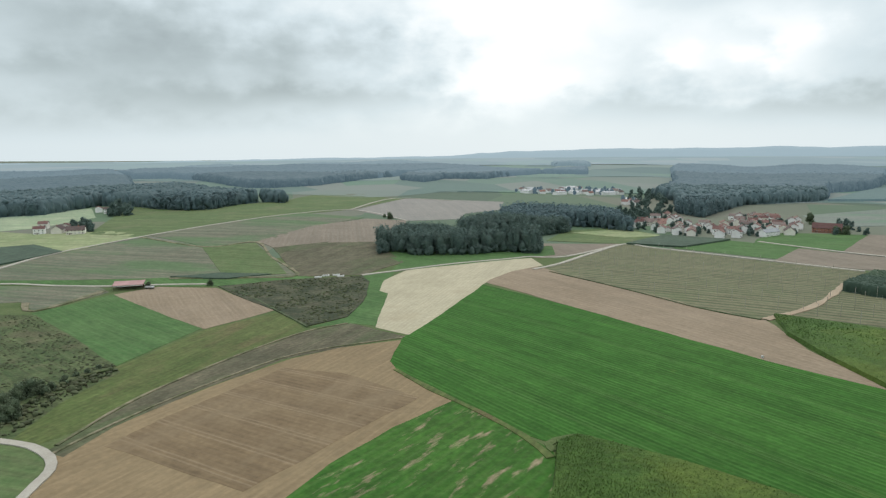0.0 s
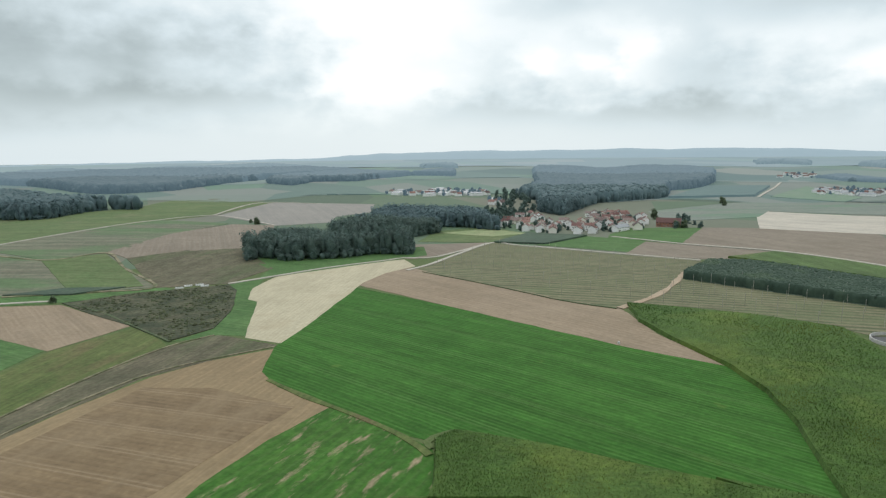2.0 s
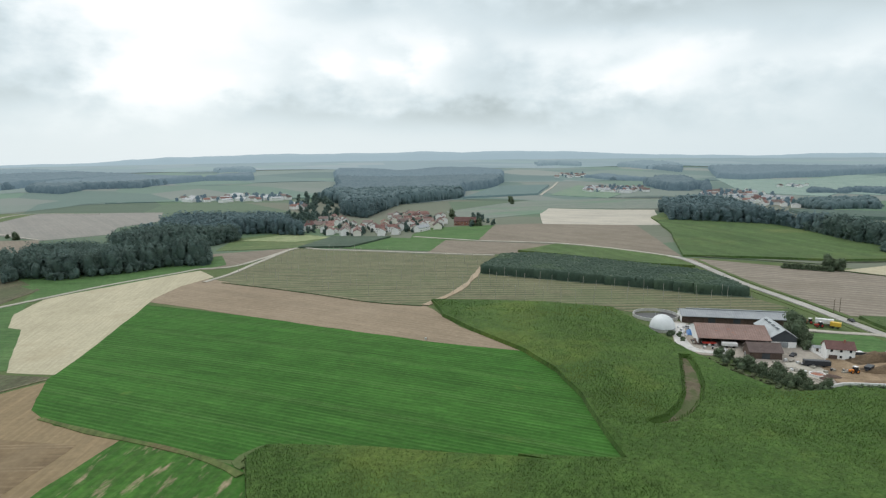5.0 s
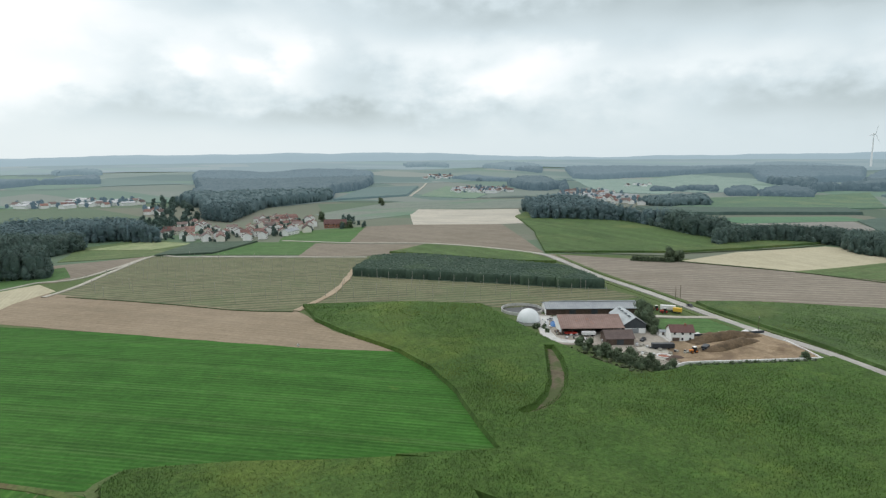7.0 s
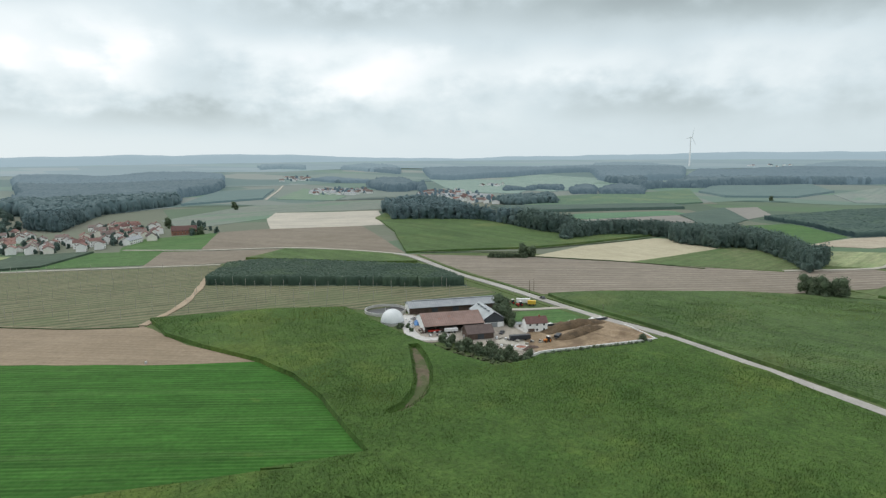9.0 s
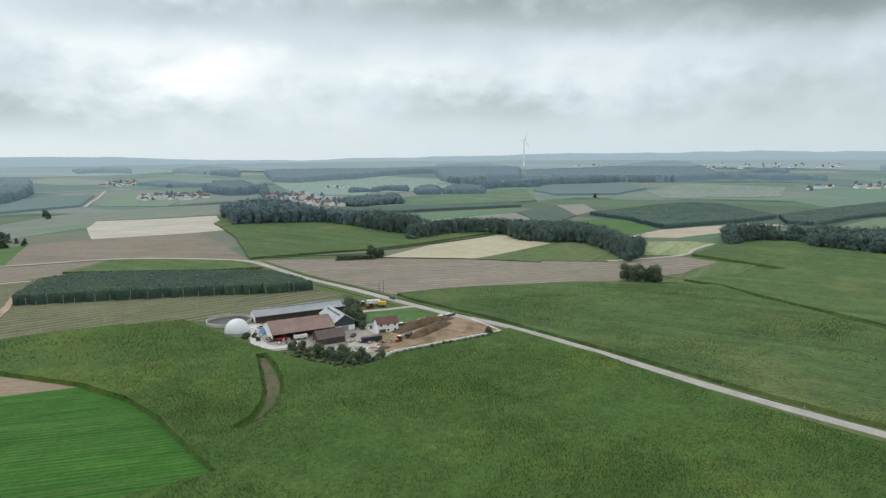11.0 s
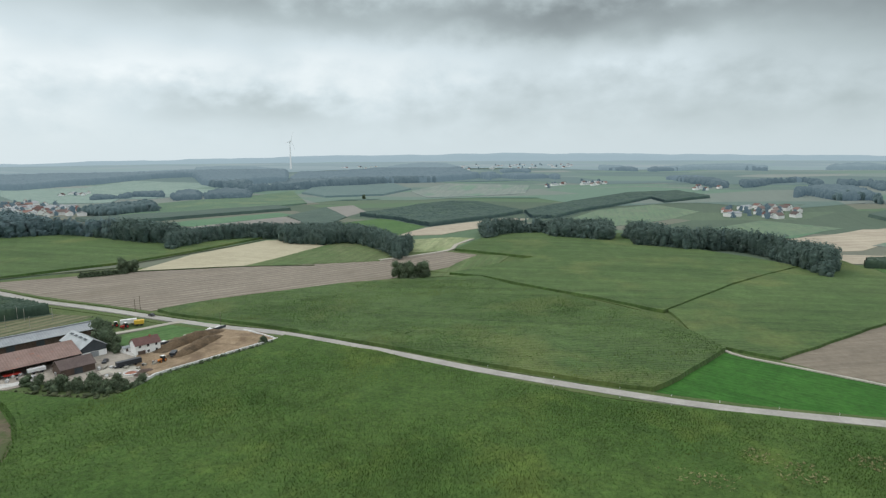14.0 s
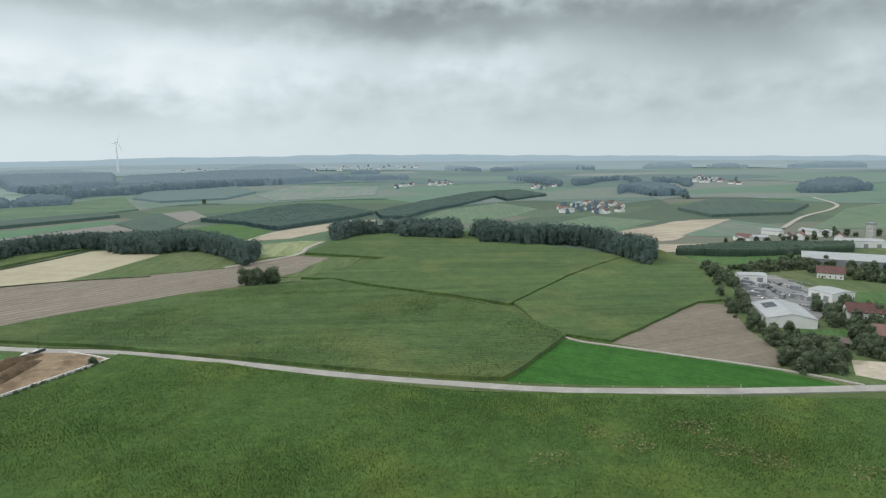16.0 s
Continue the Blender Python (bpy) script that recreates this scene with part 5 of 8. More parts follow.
field("bright_field", [(211.7, 562.7), (275.7, 608.1), (335.1, 525.6), (271.2, 500.4)], M_GREEN_B, "bright green field in front of the village")
field("bright_field", [(311.0, 606.6), (350, 646), (424, 617), (350.8, 524.7), (294.6, 581.1)], M_GREEN_B, "bright green field beside the village")
field("brown_field", [(265.6, 488.9), (316.2, 546.3), (381.8, 457.2), (345.4, 437.6), (308.9, 451.7)], M_SOIL_B, "brown bare field behind the hop garden")
field("brown_field", [(56.0, 518.0), (96.7, 595.8), (169.5, 594.7), (127.3, 538.8), (81.7, 505.8)], M_SOIL_B, "brown field below the wood")
field("tan_field", [(343.7, 525.0), (427, 616), (475, 585), (534, 504), (472.0, 415.6), (422.7, 345.8), (409.1, 407.5), (390.0, 462.7)], M_SOIL_B, "broad grey-brown bare field")
field("stubble_field", [(475, 585), (591, 737), (646, 787), (736, 652), (627, 551), (561, 470), (530, 500)], M_STUBBLE_B, "pale stubble field on the slope")
field("green_field", [(602, 537), (701, 599), (598, 493), (639, 404), (620.9, 270.2), (648.5, 193.1), (552.4, 234.8), (502.5, 261.1), (422.8, 341.5), (509.0, 426.8)], M_CORN_B, "green field over a rounded hill", height=1.5)
field("soil_field", [(418.7, 335.1), (463.7, 237.5), (484.4, 162.6), (497.8, 56.7), (531.3, 2.8), (512.4, -26.6), (470.0, 2.3), (432.5, 45.2), (415.8, 78.7), (374.4, 141.6), (349.6, 172.8), (373.5, 229.1)], M_DRILL, "broad bare field with pale drill lines")
field("stubble_field", [(468.4, 239.9), (542.2, 225.7), (630.0, 185.7), (640.2, 120.8), (610.0, 111.1), (538.6, 138.0), (489.5, 164.3)], M_STUBBLE, "pale stubble between green fields")
field("meadow", [(489.5, 164.3), (538.6, 138.0), (610.0, 109.3), (608.9, 80.7), (539.7, 46.6), (505.1, 57.5)], M_MEADOW, "green meadow below the tree line")
field("meadow", [(536.7, 31.7), (606.4, 41.4), (616.7, -1.9), (608.6, -23.2), (539.4, 2.9)], M_PALE, "pale meadow beside the track")
# farther fields
field("dark_field", [(657, 1064), (951, 1370), (1083, 1318), (841, 1063)], M_DARKCROP, "distant dark hop garden", height=3)
field("meadow", [(865, 1044), (1172, 1302), (1007, 986), (907, 921)], M_MEADOW, "distant green slope")
field("fallow_field", [(432, 688), (483, 831), (692, 926), (828, 990), (970, 837), (772, 666), (653, 795), (576, 722)], M_FALLOW, "dull green fields behind the village")
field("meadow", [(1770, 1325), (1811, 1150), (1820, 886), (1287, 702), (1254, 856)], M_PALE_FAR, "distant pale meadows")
field("far_field", [(1016, 553), (1227, 572), (1608, 400), (1204, 275), (1083, 335), (899, 471)], M_CORN_B, "distant green corn", height=2)
field("dark_field", [(873, 528), (987, 408), (1118, 306), (1027, 262), (869, 360), (743, 417)], M_DARKCROP, "distant dark hop garden in a strip", height=4)
field("bright_field", [(755, 356), (820, 339), (961, 264), (914, 224), (738, 306)], M_GREEN_B, "distant bright green strip")
field("brown_field", [(700, 301), (732, 303), (876, 232), (805, 194), (749, 191)], M_SOIL_B, "distant tan strip")
field("dark_field", [(888, 231), (1106, 219), (878, 145), (759, 150), (779, 180)], M_DARKCROP, "distant dark green field", height=1)
field("brown_field", [(1106, 219), (1159, 180), (1000, 137), (878, 145)], M_SOIL_B, "distant brown field")
field("bright_field", [(758, 157), (871, 91), (750, 31), (647.1, 53.1), (729, 90)], M_GREEN_B, "distant bright green meadow")
field("hop_garden", [(904, 132), (1114, 47), (1164, -2), (1144, -52), (976, -119), (846, -39), (734, 24), (849, 74)], M_DARKCROP, "distant hop garden on a slope")
vines([(904, 132), (1114, 47), (1164, -2), (1144, -52), (976, -119), (846, -39), (734, 24), (849, 74)], "distant dark standing hops", 6, 4.5, 3.0, -70, 6)
field("hop_garden", [(976, -119), (1164, -228), (1390, -403), (1444, -529), (1234, -517), (1150, -396), (1240, -399), (988, -210), (870, -150), (882, -115)], M_DARKCROP, "distant hop garden below a road")
vines([(976, -119), (1164, -228), (1390, -403), (1444, -529), (1234, -517), (1150, -396), (1240, -399), (988, -210), (870, -150), (882, -115)], "distant dark standing hops", 6, 5.0, 4.0, -70, 7)
field("stubble_field", [(642.2, 52.7), (726, 24), (886, -79), (872, -110), (708, -33), (644.7, 9.5)], M_STUBBLE_B, "distant pale stubble")
field("far_field", [(1521, 358), (1750, 378), (1911, 166), (1642, 99), (1408, 148), (1368, 270)], M_DARKCROP, "distant dark crop", height=3)
field("far_field", [(1569, 94), (1914, -3), (1788, -230), (1428, -173), (1328, 44)], M_FALLOW, "distant dull green fields")
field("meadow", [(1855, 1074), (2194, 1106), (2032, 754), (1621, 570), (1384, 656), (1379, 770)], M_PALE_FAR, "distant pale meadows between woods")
field("stubble_field", [(626, -341), (752, -503), (748, -577), (567.3, -375.6), (559.4, -348.6)], M_STUBBLE_B, "distant pale stubble beside the wood")
field("meadow", [(760, -322), (871, -439), (771, -486), (681, -364), (741, -332)], M_MEADOW, "distant meadow beside the wood")
field("meadow", [(802, -139), (1014, -243), (1123, -369), (997, -398), (865, -301), (744, -186)], M_MEADOW, "distant meadow behind the wood")
field("meadow", [(478.9, -298.6), (478.2, -345.6), (483.9, -451.5), (405.3, -374.1), (396.4, -311.2), (418.1, -302.7)], M_MEADOW, "orchard meadow beside the works")
field("stubble_field", [(651, -354), (759, -533), (749, -584), (591, -398), (554.2, -335.8)], M_STUBBLE_B, "distant pale field")
field("stubble_field", [(485.2, -302.6), (536.6, -331.2), (530.8, -415.0), (491.2, -354.9)], M_STUBBLE_B, "distant pale stubble strip")
field("fallow_field", [(598, -410), (734, -577), (636, -575), (568, -464)], M_FALLOW, "distant dull field")
field("dark_field", [(896, -602), (1008, -747), (844, -804), (759, -695), (780, -580)], M_DARKCROP, "distant dark hop garden by the track", height=4)
field("meadow", [(609, -590), (786, -820), (846, -961), (717, -950), (574, -764), (583, -665)], M_MEADOW, "distant green fields")
field("meadow", [(741, -319), (823, -425), (770, -474), (662, -364), (668, -331)], M_GREEN_B, "distant green meadow")
corn_plants(CORN, ((0, 220, 0.78), (220, 300, 1.0), (300, 460, 1.5)), "tall green corn plants in rows", CORN_GAP, 2.4, 3)
HILL_CORN = [(338.4, 156.6), (346.2, 167.5), (372.9, 141.0), (414.6, 74.5), (426.4, 36.7), (432.0, -20.9), (406.0, -41.0), (381.4, -67.8), (354.1, -89.3), (329.0, -114.6), (299.7, -119.1), (272.8, -124.7), (238.6, -90.9), (225.7, -76.2), (229.7, -65.2), (255.2, -16.0), (284.7, 35.2), (311.0, 86.5), (319.8, 107.6)]
corn_plants(HILL_CORN, ((0, 420, 1.15),), "green corn plants on the low hill", None, 2.3, 8)
for k, patch_ in enumerate(([(166.5, -116.3), (167.8, -121.3), (165.8, -125.5), (163.4, -123.3), (163.8, -118.5)], [(163.4, -93.6), (163.1, -99.2), (159.3, -98.9), (156.6, -93.5), (159.6, -90.6)], [(154.5, -117.8), (153.6, -124.1), (149.3, -126.5), (148.0, -121.6), (149.2, -116.8)],
                            [(164.4, -58.2), (161.0, -66.7), (156.1, -76.1), (153.3, -73.8), (157.5, -65.3)], [(133.0, -146.3), (127.8, -152.2), (124.7, -150.2), (127.0, -145.6)], [(172.8, -88.9), (170.9, -92.9), (168.2, -90.5), (170.1, -86.6)], [(144.4, -124.5), (139.5, -133.5), (137.7, -130.0), (141.2, -123.7)])):
    corn_plants(grown(patch_, 3.5), ((0, 400, 1.9),), "dry yellowed corn in a poor patch", None, 2.5, 20 + k, M_DRYLEAF)
M_TUFT = crop("tall_weed_tufts", (0.052, 0.070, 0.036), (0.086, 0.094, 0.050), big=0.08, fine=0.6, bump=0, island=0.35, grain=0.3)
tussocks([(-157.6, 428.8), (-117.0, 444.1), (-59.9, 448.5), (-53.6, 429.8), (-50.5, 375.3), (-55.7, 341.4), (-73.1, 325.4), (-99.7, 362.7)], 2.0, 0.85, M_TUFT, "dark tufts of tall weeds on the fallow", 3)
tussocks([(-264.3, 300.9), (-255.1, 348.0), (-236.8, 349.9), (-187.1, 304.0), (-144.6, 261.2), (-156.7, 226.6), (-153.8, 204.0), (-162.2, 179.1)], 1.9, 0.6, M_TUFT, "tufts of rough weeds in the hollow", 4)
tussocks([(-142.1, 160.7), (-163.8, 181.0), (-155.1, 206.0), (-157.5, 227.8), (-146.3, 264.4), (-139.2, 253.6), (-142.6, 217.6), (-139.0, 185.6)], 1.8, 1.0, M_TUFT, "tall weeds along the ditch", 5)
tussocks([(222.0, 176.0), (218.0, 160.0), (214.0, 146.0), (218.0, 128.0), (229.0, 116.0), (260.0, 98.5), (288.0, 80.0), (292.0, 84.0), (262.0, 103.5), (238.0, 119.5), (228.0, 140.0), (229.0, 162.0)], 1.7, 0.9, M_TUFT, "tall weeds and grass round the farm", 6)
# roads, lanes and tracks
strip("road", [(413.7, 356.1), (414.4, 334.6), (394.2, 292.9), (371.1, 251.0), (349.8, 199.0), (327.3, 148.8), (315.1, 117.5), (305.1, 85.0), (279.7, 34.7), (249.6, -15.6), (224.4, -63.7), (210.1, -94.9), (199.1, -130.2), (191.3, -158.4), (192.1, -156.1), (185.5, -187.7), (180.6, -213.0), (174.2, -240.4)], 5.6, M_ROAD, "narrow grey country road", layer=4)
strip("verge", [(400.3, 338.3), (382.9, 284.4), (361.2, 244.2), (340.4, 193.5), (319.8, 145.2), (308.5, 114.9), (299.5, 83.5), (274.8, 34.1), (244.9, -15.3), (220.0, -62.5), (206.1, -93.2), (195.0, -127.7), (187.2, -155.1)], 3.5, M_VERGE, "grassy verge of the road", layer=3, category="verge")
strip("verge", [(420.7, 327.5), (383.2, 259.3), (359.8, 204.8), (336.4, 153.1), (322.9, 120.6), (312.0, 86.8), (285.6, 35.3), (255.2, -16.0), (229.1, -65.0), (214.2, -96.7), (202.8, -132.5), (194.8, -161.1)], 3.5, M_VERGE, "grassy verge of the road", layer=3, category="verge")
strip("farm_track", [(262.3, 397.8), (219.3, 349.3), (191.8, 324.3), (163.1, 306.6)], 4.2, M_EARTH, "earth track beside the hop garden", layer=3)
strip("lane", [(66.7, 452.7), (89.6, 475.0), (123.9, 524.7), (174.5, 592.0), (194.2, 562.7), (252.6, 497.9), (304.7, 442.3)], 3.6, M_GRAVEL, "pale gravel lane", layer=3)
strip("lane", [(417.0, 339.8), (409.2, 393.0), (389.6, 457.9), (341.0, 522.8), (302.4, 591.4)], 3.6, M_GRAVEL, "pale lane to the village", layer=3)
strip("lane", [(-341.7, 393.7), (-341.4, 471.7), (-335.1, 532.7), (-299.9, 613.3), (-247, 706), (-193, 801), (-128, 860), (-45, 760)], 3.2, M_GRAVEL, "pale lane through the fields", layer=3)
strip("lane", [(-128, 860), (-82, 1077), (15, 1039)], 3.6, M_GRAVEL, "pale branch lane", layer=3)
strip("lane", [(-60.4, 452.3), (-27.8, 466.3), (6.9, 483.0), (53.3, 501.3), (73.2, 512.0), (101.4, 511.3), (167.4, 587.7)], 3.2, M_GRAVEL, "gravel lane along the stubble", layer=3)
strip("lane", [(-347.6, 400.8), (-308.3, 424.1), (-269.2, 424.2), (-235.0, 426.3), (-198.7, 433.6), (-166.5, 435.5)], 3.0, M_GRAVEL, "lane in the valley", layer=3)
strip("earth_strip", [(-298.4, 610.1), (-217.0, 563.8), (-179.1, 588.0), (-147.3, 525.9), (-110.1, 459.0), (-153.5, 455.2), (-202.5, 451.8)], 2.6, M_STRAW, "bare earth headland", layer=3, category="track")
strip("earth_strip", [(-230.3, 413.9), (-243.3, 359.8), (-259.9, 377.5)], 3.6, M_STRAW, "bare earth edge of a field", layer=3, category="track")
strip("path", [(-154.2, 189.1), (-141.1, 186.0), (-128.9, 182.5), (-118.4, 175.1), (-113.5, 167.2), (-112.6, 159.9), (-111.7, 152.4), (-111.0, 139.4)], 3.0, M_GRAVEL, "pale concrete farm path in a bend", layer=4)
strip("earth_strip", [(-119.5, 177.3), (-112.3, 199.6), (-96.9, 234.0), (-73.1, 271.8), (-49.9, 286.8), (-20.3, 296.7)], 1.0, M_STRAW, "dry straw edge of the ploughed field", layer=3, category="track")
strip("earth_strip", [(-121.5, 183.3), (-115.0, 225.2), (-95.2, 276.5), (-72.2, 314.5), (-52.1, 328.1)], 1.2, M_STRAW, "dry grass balk between two strips", layer=3, category="track")
strip("path", [(329.3, -113.1), (300.9, -117.5), (269.0, -125.4), (251.3, -142.5), (207.4, -189.5), (184.9, -207.7)], 1.7, M_GRAVEL, "pale field path", layer=4)
strip("verge", [(466.7, 30.0), (433.3, -23.8), (400.2, -55.5), (366.8, -92.4), (331.2, -115.3), (299.4, -121.9)], 3.0, M_VERGE, "grassy balk between the corn fields", layer=3, category="verge")
strip("verge", [(33.3, 176.4), (32.4, 181.1), (38.7, 185.4), (45.9, 184.8), (66.8, 168.4)], 2.0, M_VERGE, "dark grassy edge", layer=3, category="verge")
strip("earth_strip", [(-20.3, 251.6), (-5.5, 229.5), (14.6, 203.3), (26.0, 186.1), (31.7, 172.3)], 2.2, M_OLIVE, "worn wheel track beside the crop", layer=3, category="track")
strip("lane", [(621, -558), (724, -681), (783, -786), (854, -868), (994, -957)], 6, M_GRAVEL, "distant pale lane", layer=3)
strip("lane", [(836, 1046), (1040, 1255), (1214, 1438)], 6, M_GRAVEL, "distant pale lane on a slope", layer=3)
strip("lane", [(502.6, 57.3), (536.7, 2.9), (569.0, -6.9), (600.7, -22.9)], 4, M_GRAVEL, "pale track beside the meadow", layer=3)
strip("hedge_strip", [(77.2, 442.5), (112.2, 382.0), (138.9, 331.6), (161.1, 306.1)], 1.3, M_BALK, "dark grassy edge of the hop garden", layer=3, category="hedge", rise=0.2)
strip("hedge_strip", [(465.9, 239.3), (484.6, 168.4), (486.7, 107.1)], 1.5, M_BALK, "dark grassy balk between fields", layer=3, category="hedge", rise=0.2)
strip("hedge_strip", [(497.5, 258.4), (546.7, 232.3), (598.5, 204.8), (641.1, 190.8)], 1.8, M_BALK, "dark edge of the corn", layer=3, category="hedge", rise=0.2)
strip("hedge_strip", [(425.9, 342.1), (449.5, 304.8), (481.8, 255.1)], 1.5, M_BALK, "dark grassy edge along the hill", layer=3, category="hedge", rise=0.2)
strip("hedge_strip", [(-157.6, 428.8), (-128.3, 400.7), (-99.3, 361.3), (-72.6, 323.1)], 1.2, M_BALK, "dark grassy ditch edge", layer=3, category="hedge", rise=0.2)
strip("hedge_strip", [(-152.7, 202.6), (-154.8, 223.7), (-152.3, 244.8), (-142.6, 257.3)], 3.0, M_ROUGH, "dark weedy ditch in the hollow", layer=3, category="hedge", rise=0.6)
# woods
wood([(-63.1, 591.1), (-42.4, 546.6), (-16.8, 528.8), (22.2, 529.5), (58.5, 551.8), (91.9, 587.8), (82.3, 528.1), (32.8, 546.4), (-2.4, 599.3), (-38.1, 603.5), (-50.7, 532.0)], "dark mixed wood with tall crowns", 21, 6.5, 0.25, 3, 3)
wood([(138, 699), (108.1, 672.8), (38.7, 644.1), (18.0, 644.3), (58, 740), (120, 753), (140, 715)], "dark wood behind the first", 19, 6.5, 0.12, 4, 2)
wood([(149, 757), (187, 744), (210, 697), (209, 702), (209, 836), (137, 857), (79, 805), (78, 742)], "dark wood towards the village", 20, 7, 0.3, 5, 2)
wood([(805, 688), (596, 496), (639, 404), (642, 362), (646, 306), (635.2, 276.6), (597.8, 263.8), (593.6, 292.7), (620, 357), (643, 419), (805, 580), (851, 684), (705, 606)], "dark wood on the hill", 20, 9, 0.3, 10, 2)
wood([(617.4, 273.1), (609.1, 254.1), (631.3, 226.5), (648.1, 202.6), (641.1, 172.6), (642.2, 143.8), (554.8, 58.1), (531.2, 43.4), (551.2, 39.6), (510.9, 38.6), (561.4, 58.9), (621.7, 88.1), (599.5, 118.7), (613.3, 156.6), (656.9, 178.4), (648.3, 208.7), (619.9, 243.8), (599.4, 251.0), (569.5, 252.5)], "dark line of trees along a stream", 16, 5.4, 0.0, 11, 2, "tree_belt")
wood([(662.5, -39.4), (648.6, -58.0), (649.4, -101.7), (654.7, -140.2), (670.3, -170.4), (588.3, -149.3), (607.9, -104.9), (653.7, -107.2), (633.7, -56.3), (596.6, -37.8)], "dark wood behind the hill", 16, 7, 0.1, 12, 2)
wood([(619.5, -178.7), (572.5, -176.4), (543.1, -205.9), (553.3, -250.3), (519.2, -268.5), (476.1, -294.2), (494.8, -311.3), (421.1, -262.4), (470.2, -258.4), (512.3, -264.5), (570.9, -257.9), (563.3, -213.5), (623.4, -198.4), (595.2, -174.7)], "dark wood on the shoulder of the hill", 19, 7, 0.1, 13, 2)
wood([(979, 581), (1044, 569), (1166, 560), (1025, 497), (947, 516)], "small far copse", 15, 9, 0.3, 17)


def belt(line, deep, label, height, seed):
    """A close row of trees along the line, deep metres wide away from it."""
    back = [(x * (1 + deep / math.hypot(x, y)), y * (1 + deep / math.hypot(x, y))) for x, y in line]
    return wood(list(line) + back[::-1], label, height, 5.6, 0.0, seed, 2, "tree_row")


belt([(655, 383), (625, 332), (646, 315), (612.0, 265.5), (636.8, 234.8), (647.8, 192.5), (650.7, 140.8)], 14, "dark row of trees along a stream", 14, 71)
belt([(631.2, 236.4), (645.8, 215.9), (656.1, 161.4), (640.2, 114.7), (613.0, 81.2), (561.0, 53.6)], 14, "dark row of trees along a stream", 15, 72)
belt([(638.7, -42.6), (637.5, -74.8), (640.3, -109.0), (660.3, -164.6)], 12, "low dark row of trees behind the hill", 10, 73)
wood([(-585, 779), (-585, 820), (-561, 828), (-540, 836), (-537, 862), (-534, 899), (-533, 963), (-478, 950), (-409, 893), (-348, 861), (-330, 875), (-318, 962), (-289, 1015), (-262, 1024), (-249, 980), (-303, 1002), (-357, 1029), (-529, 1291), (-594, 1279), (-636, 1282), (-861, 1710), (-1196, 2276), (-1307, 2293), (-1213, 2000), (-1310, 2010), (-1448, 2052), (-1534, 2068)], "broad dark wooded ridge", 22, 8.0, 0.12, 100)
wood([(-1155, 2305), (-953, 1927), (-862, 1974), (-730, 1864), (-591, 1681), (-459, 1476), (-406, 1479), (-365, 1530), (-318, 1570), (-243, 1870), (-155, 2044), (0, 2242), (183, 2368), (38, 2687), (-123, 3105), (-309, 3309), (-404, 3121), (-623, 3097), (-670, 2825), (-729, 2582), (-996, 2888), (-1104, 2707), (-1028, 2361), (-1196, 2276)], "far wooded ridge", 22, 8.0, 0.12, 101)
wood([(-1102, 2112), (-1063, 2110), (-1020, 2100), (-1070, 2227), (-1121, 2229), (-1146, 2180)], "far wood in a dip of the ridge", 22, 8.0, 0.12, 140)
wood([(0, 1882), (128, 1874), (171, 1983), (295, 2102), (457, 2351), (554, 2404), (485, 2108), (341, 2152), (241, 2311), (143, 2419), (32, 2239), (-66, 2150), (-116, 2008), (-115, 1843), (-53, 1730)], "far dark wood beyond the fields", 20, 8.0, 0.12, 102)
wood([(505, 2944), (679, 2954), (625, 2720), (576, 2842), (507, 2810)], "small hazy wood", 20, 8.0, 0.12, 103)
wood([(406, 1225), (386, 1135), (407, 1079), (340, 889), (345, 832), (411, 921), (480, 1005), (534, 1022), (637, 1071), (679, 1112), (780, 1271), (844, 1304), (942, 1378), (1089, 1550), (1366, 1938), (1405, 2125), (1403, 2245), (1333, 2334), (1214, 2267), (1020, 2118), (1027, 2401), (946, 2533), (835, 2288), (539, 1437), (383, 1127)], "large dark wood behind the village", 22, 8.0, 0.12, 104)
wood([(2162, 2119), (2076, 1835), (1949, 1608), (2229, 1835), (2435, 2051), (2519, 2325), (2204, 2174)], "far hazy wood on a rise", 20, 8.0, 0.12, 105)
wood([(2098, 2659), (2228, 2476), (2058, 2286), (2072, 2459), (1948, 2452)], "far hazy wood", 20, 8.0, 0.12, 106)
wood([(1305, 1184), (1182, 1002), (1202, 971), (1372, 1046), (1137, 859), (1289, 998), (1497, 1226), (1468, 1279), (1336, 1210)], "far rounded wood", 22, 8.0, 0.12, 107)
wood([(1474, 1599), (1431, 1469), (1485, 1337), (1504, 1352), (1526, 1499), (1569, 1619), (1434, 1554)], "far row of trees by the village", 12, 8.0, 0.12, 108)
wood([(1729, 1279), (1728, 1197), (1858, 1175), (1986, 1117), (2338, 1106), (2428, 993), (2165, 852), (1714, 555), (2896, 936), (2671, 1148), (2484, 1283), (2369, 1439), (2323, 1605), (2233, 1695)], "far wooded ridge", 22, 8.0, 0.12, 109)
wood([(1375, 790), (1383, 716), (1464, 734), (1493, 691), (1414, 654), (1447, 733), (1378, 744), (1355, 778)], "far tree line", 14, 8.0, 0.12, 111)
wood([(1330, 585), (1359, 546), (1490, 601), (1529, 642), (1451, 631)], "far copse", 15, 8.0, 0.12, 112)
wood([(1341, 522), (1383, 448), (1551, 502), (1614, 578), (1451, 557)], "far copse", 15, 8.0, 0.12, 113)
wood([(990, 585), (984, 544), (1143, 542), (1013, 481), (1025, 520), (984, 544), (978, 574)], "far belt of pointed spruces", 14, 8.0, 0.12, 114)
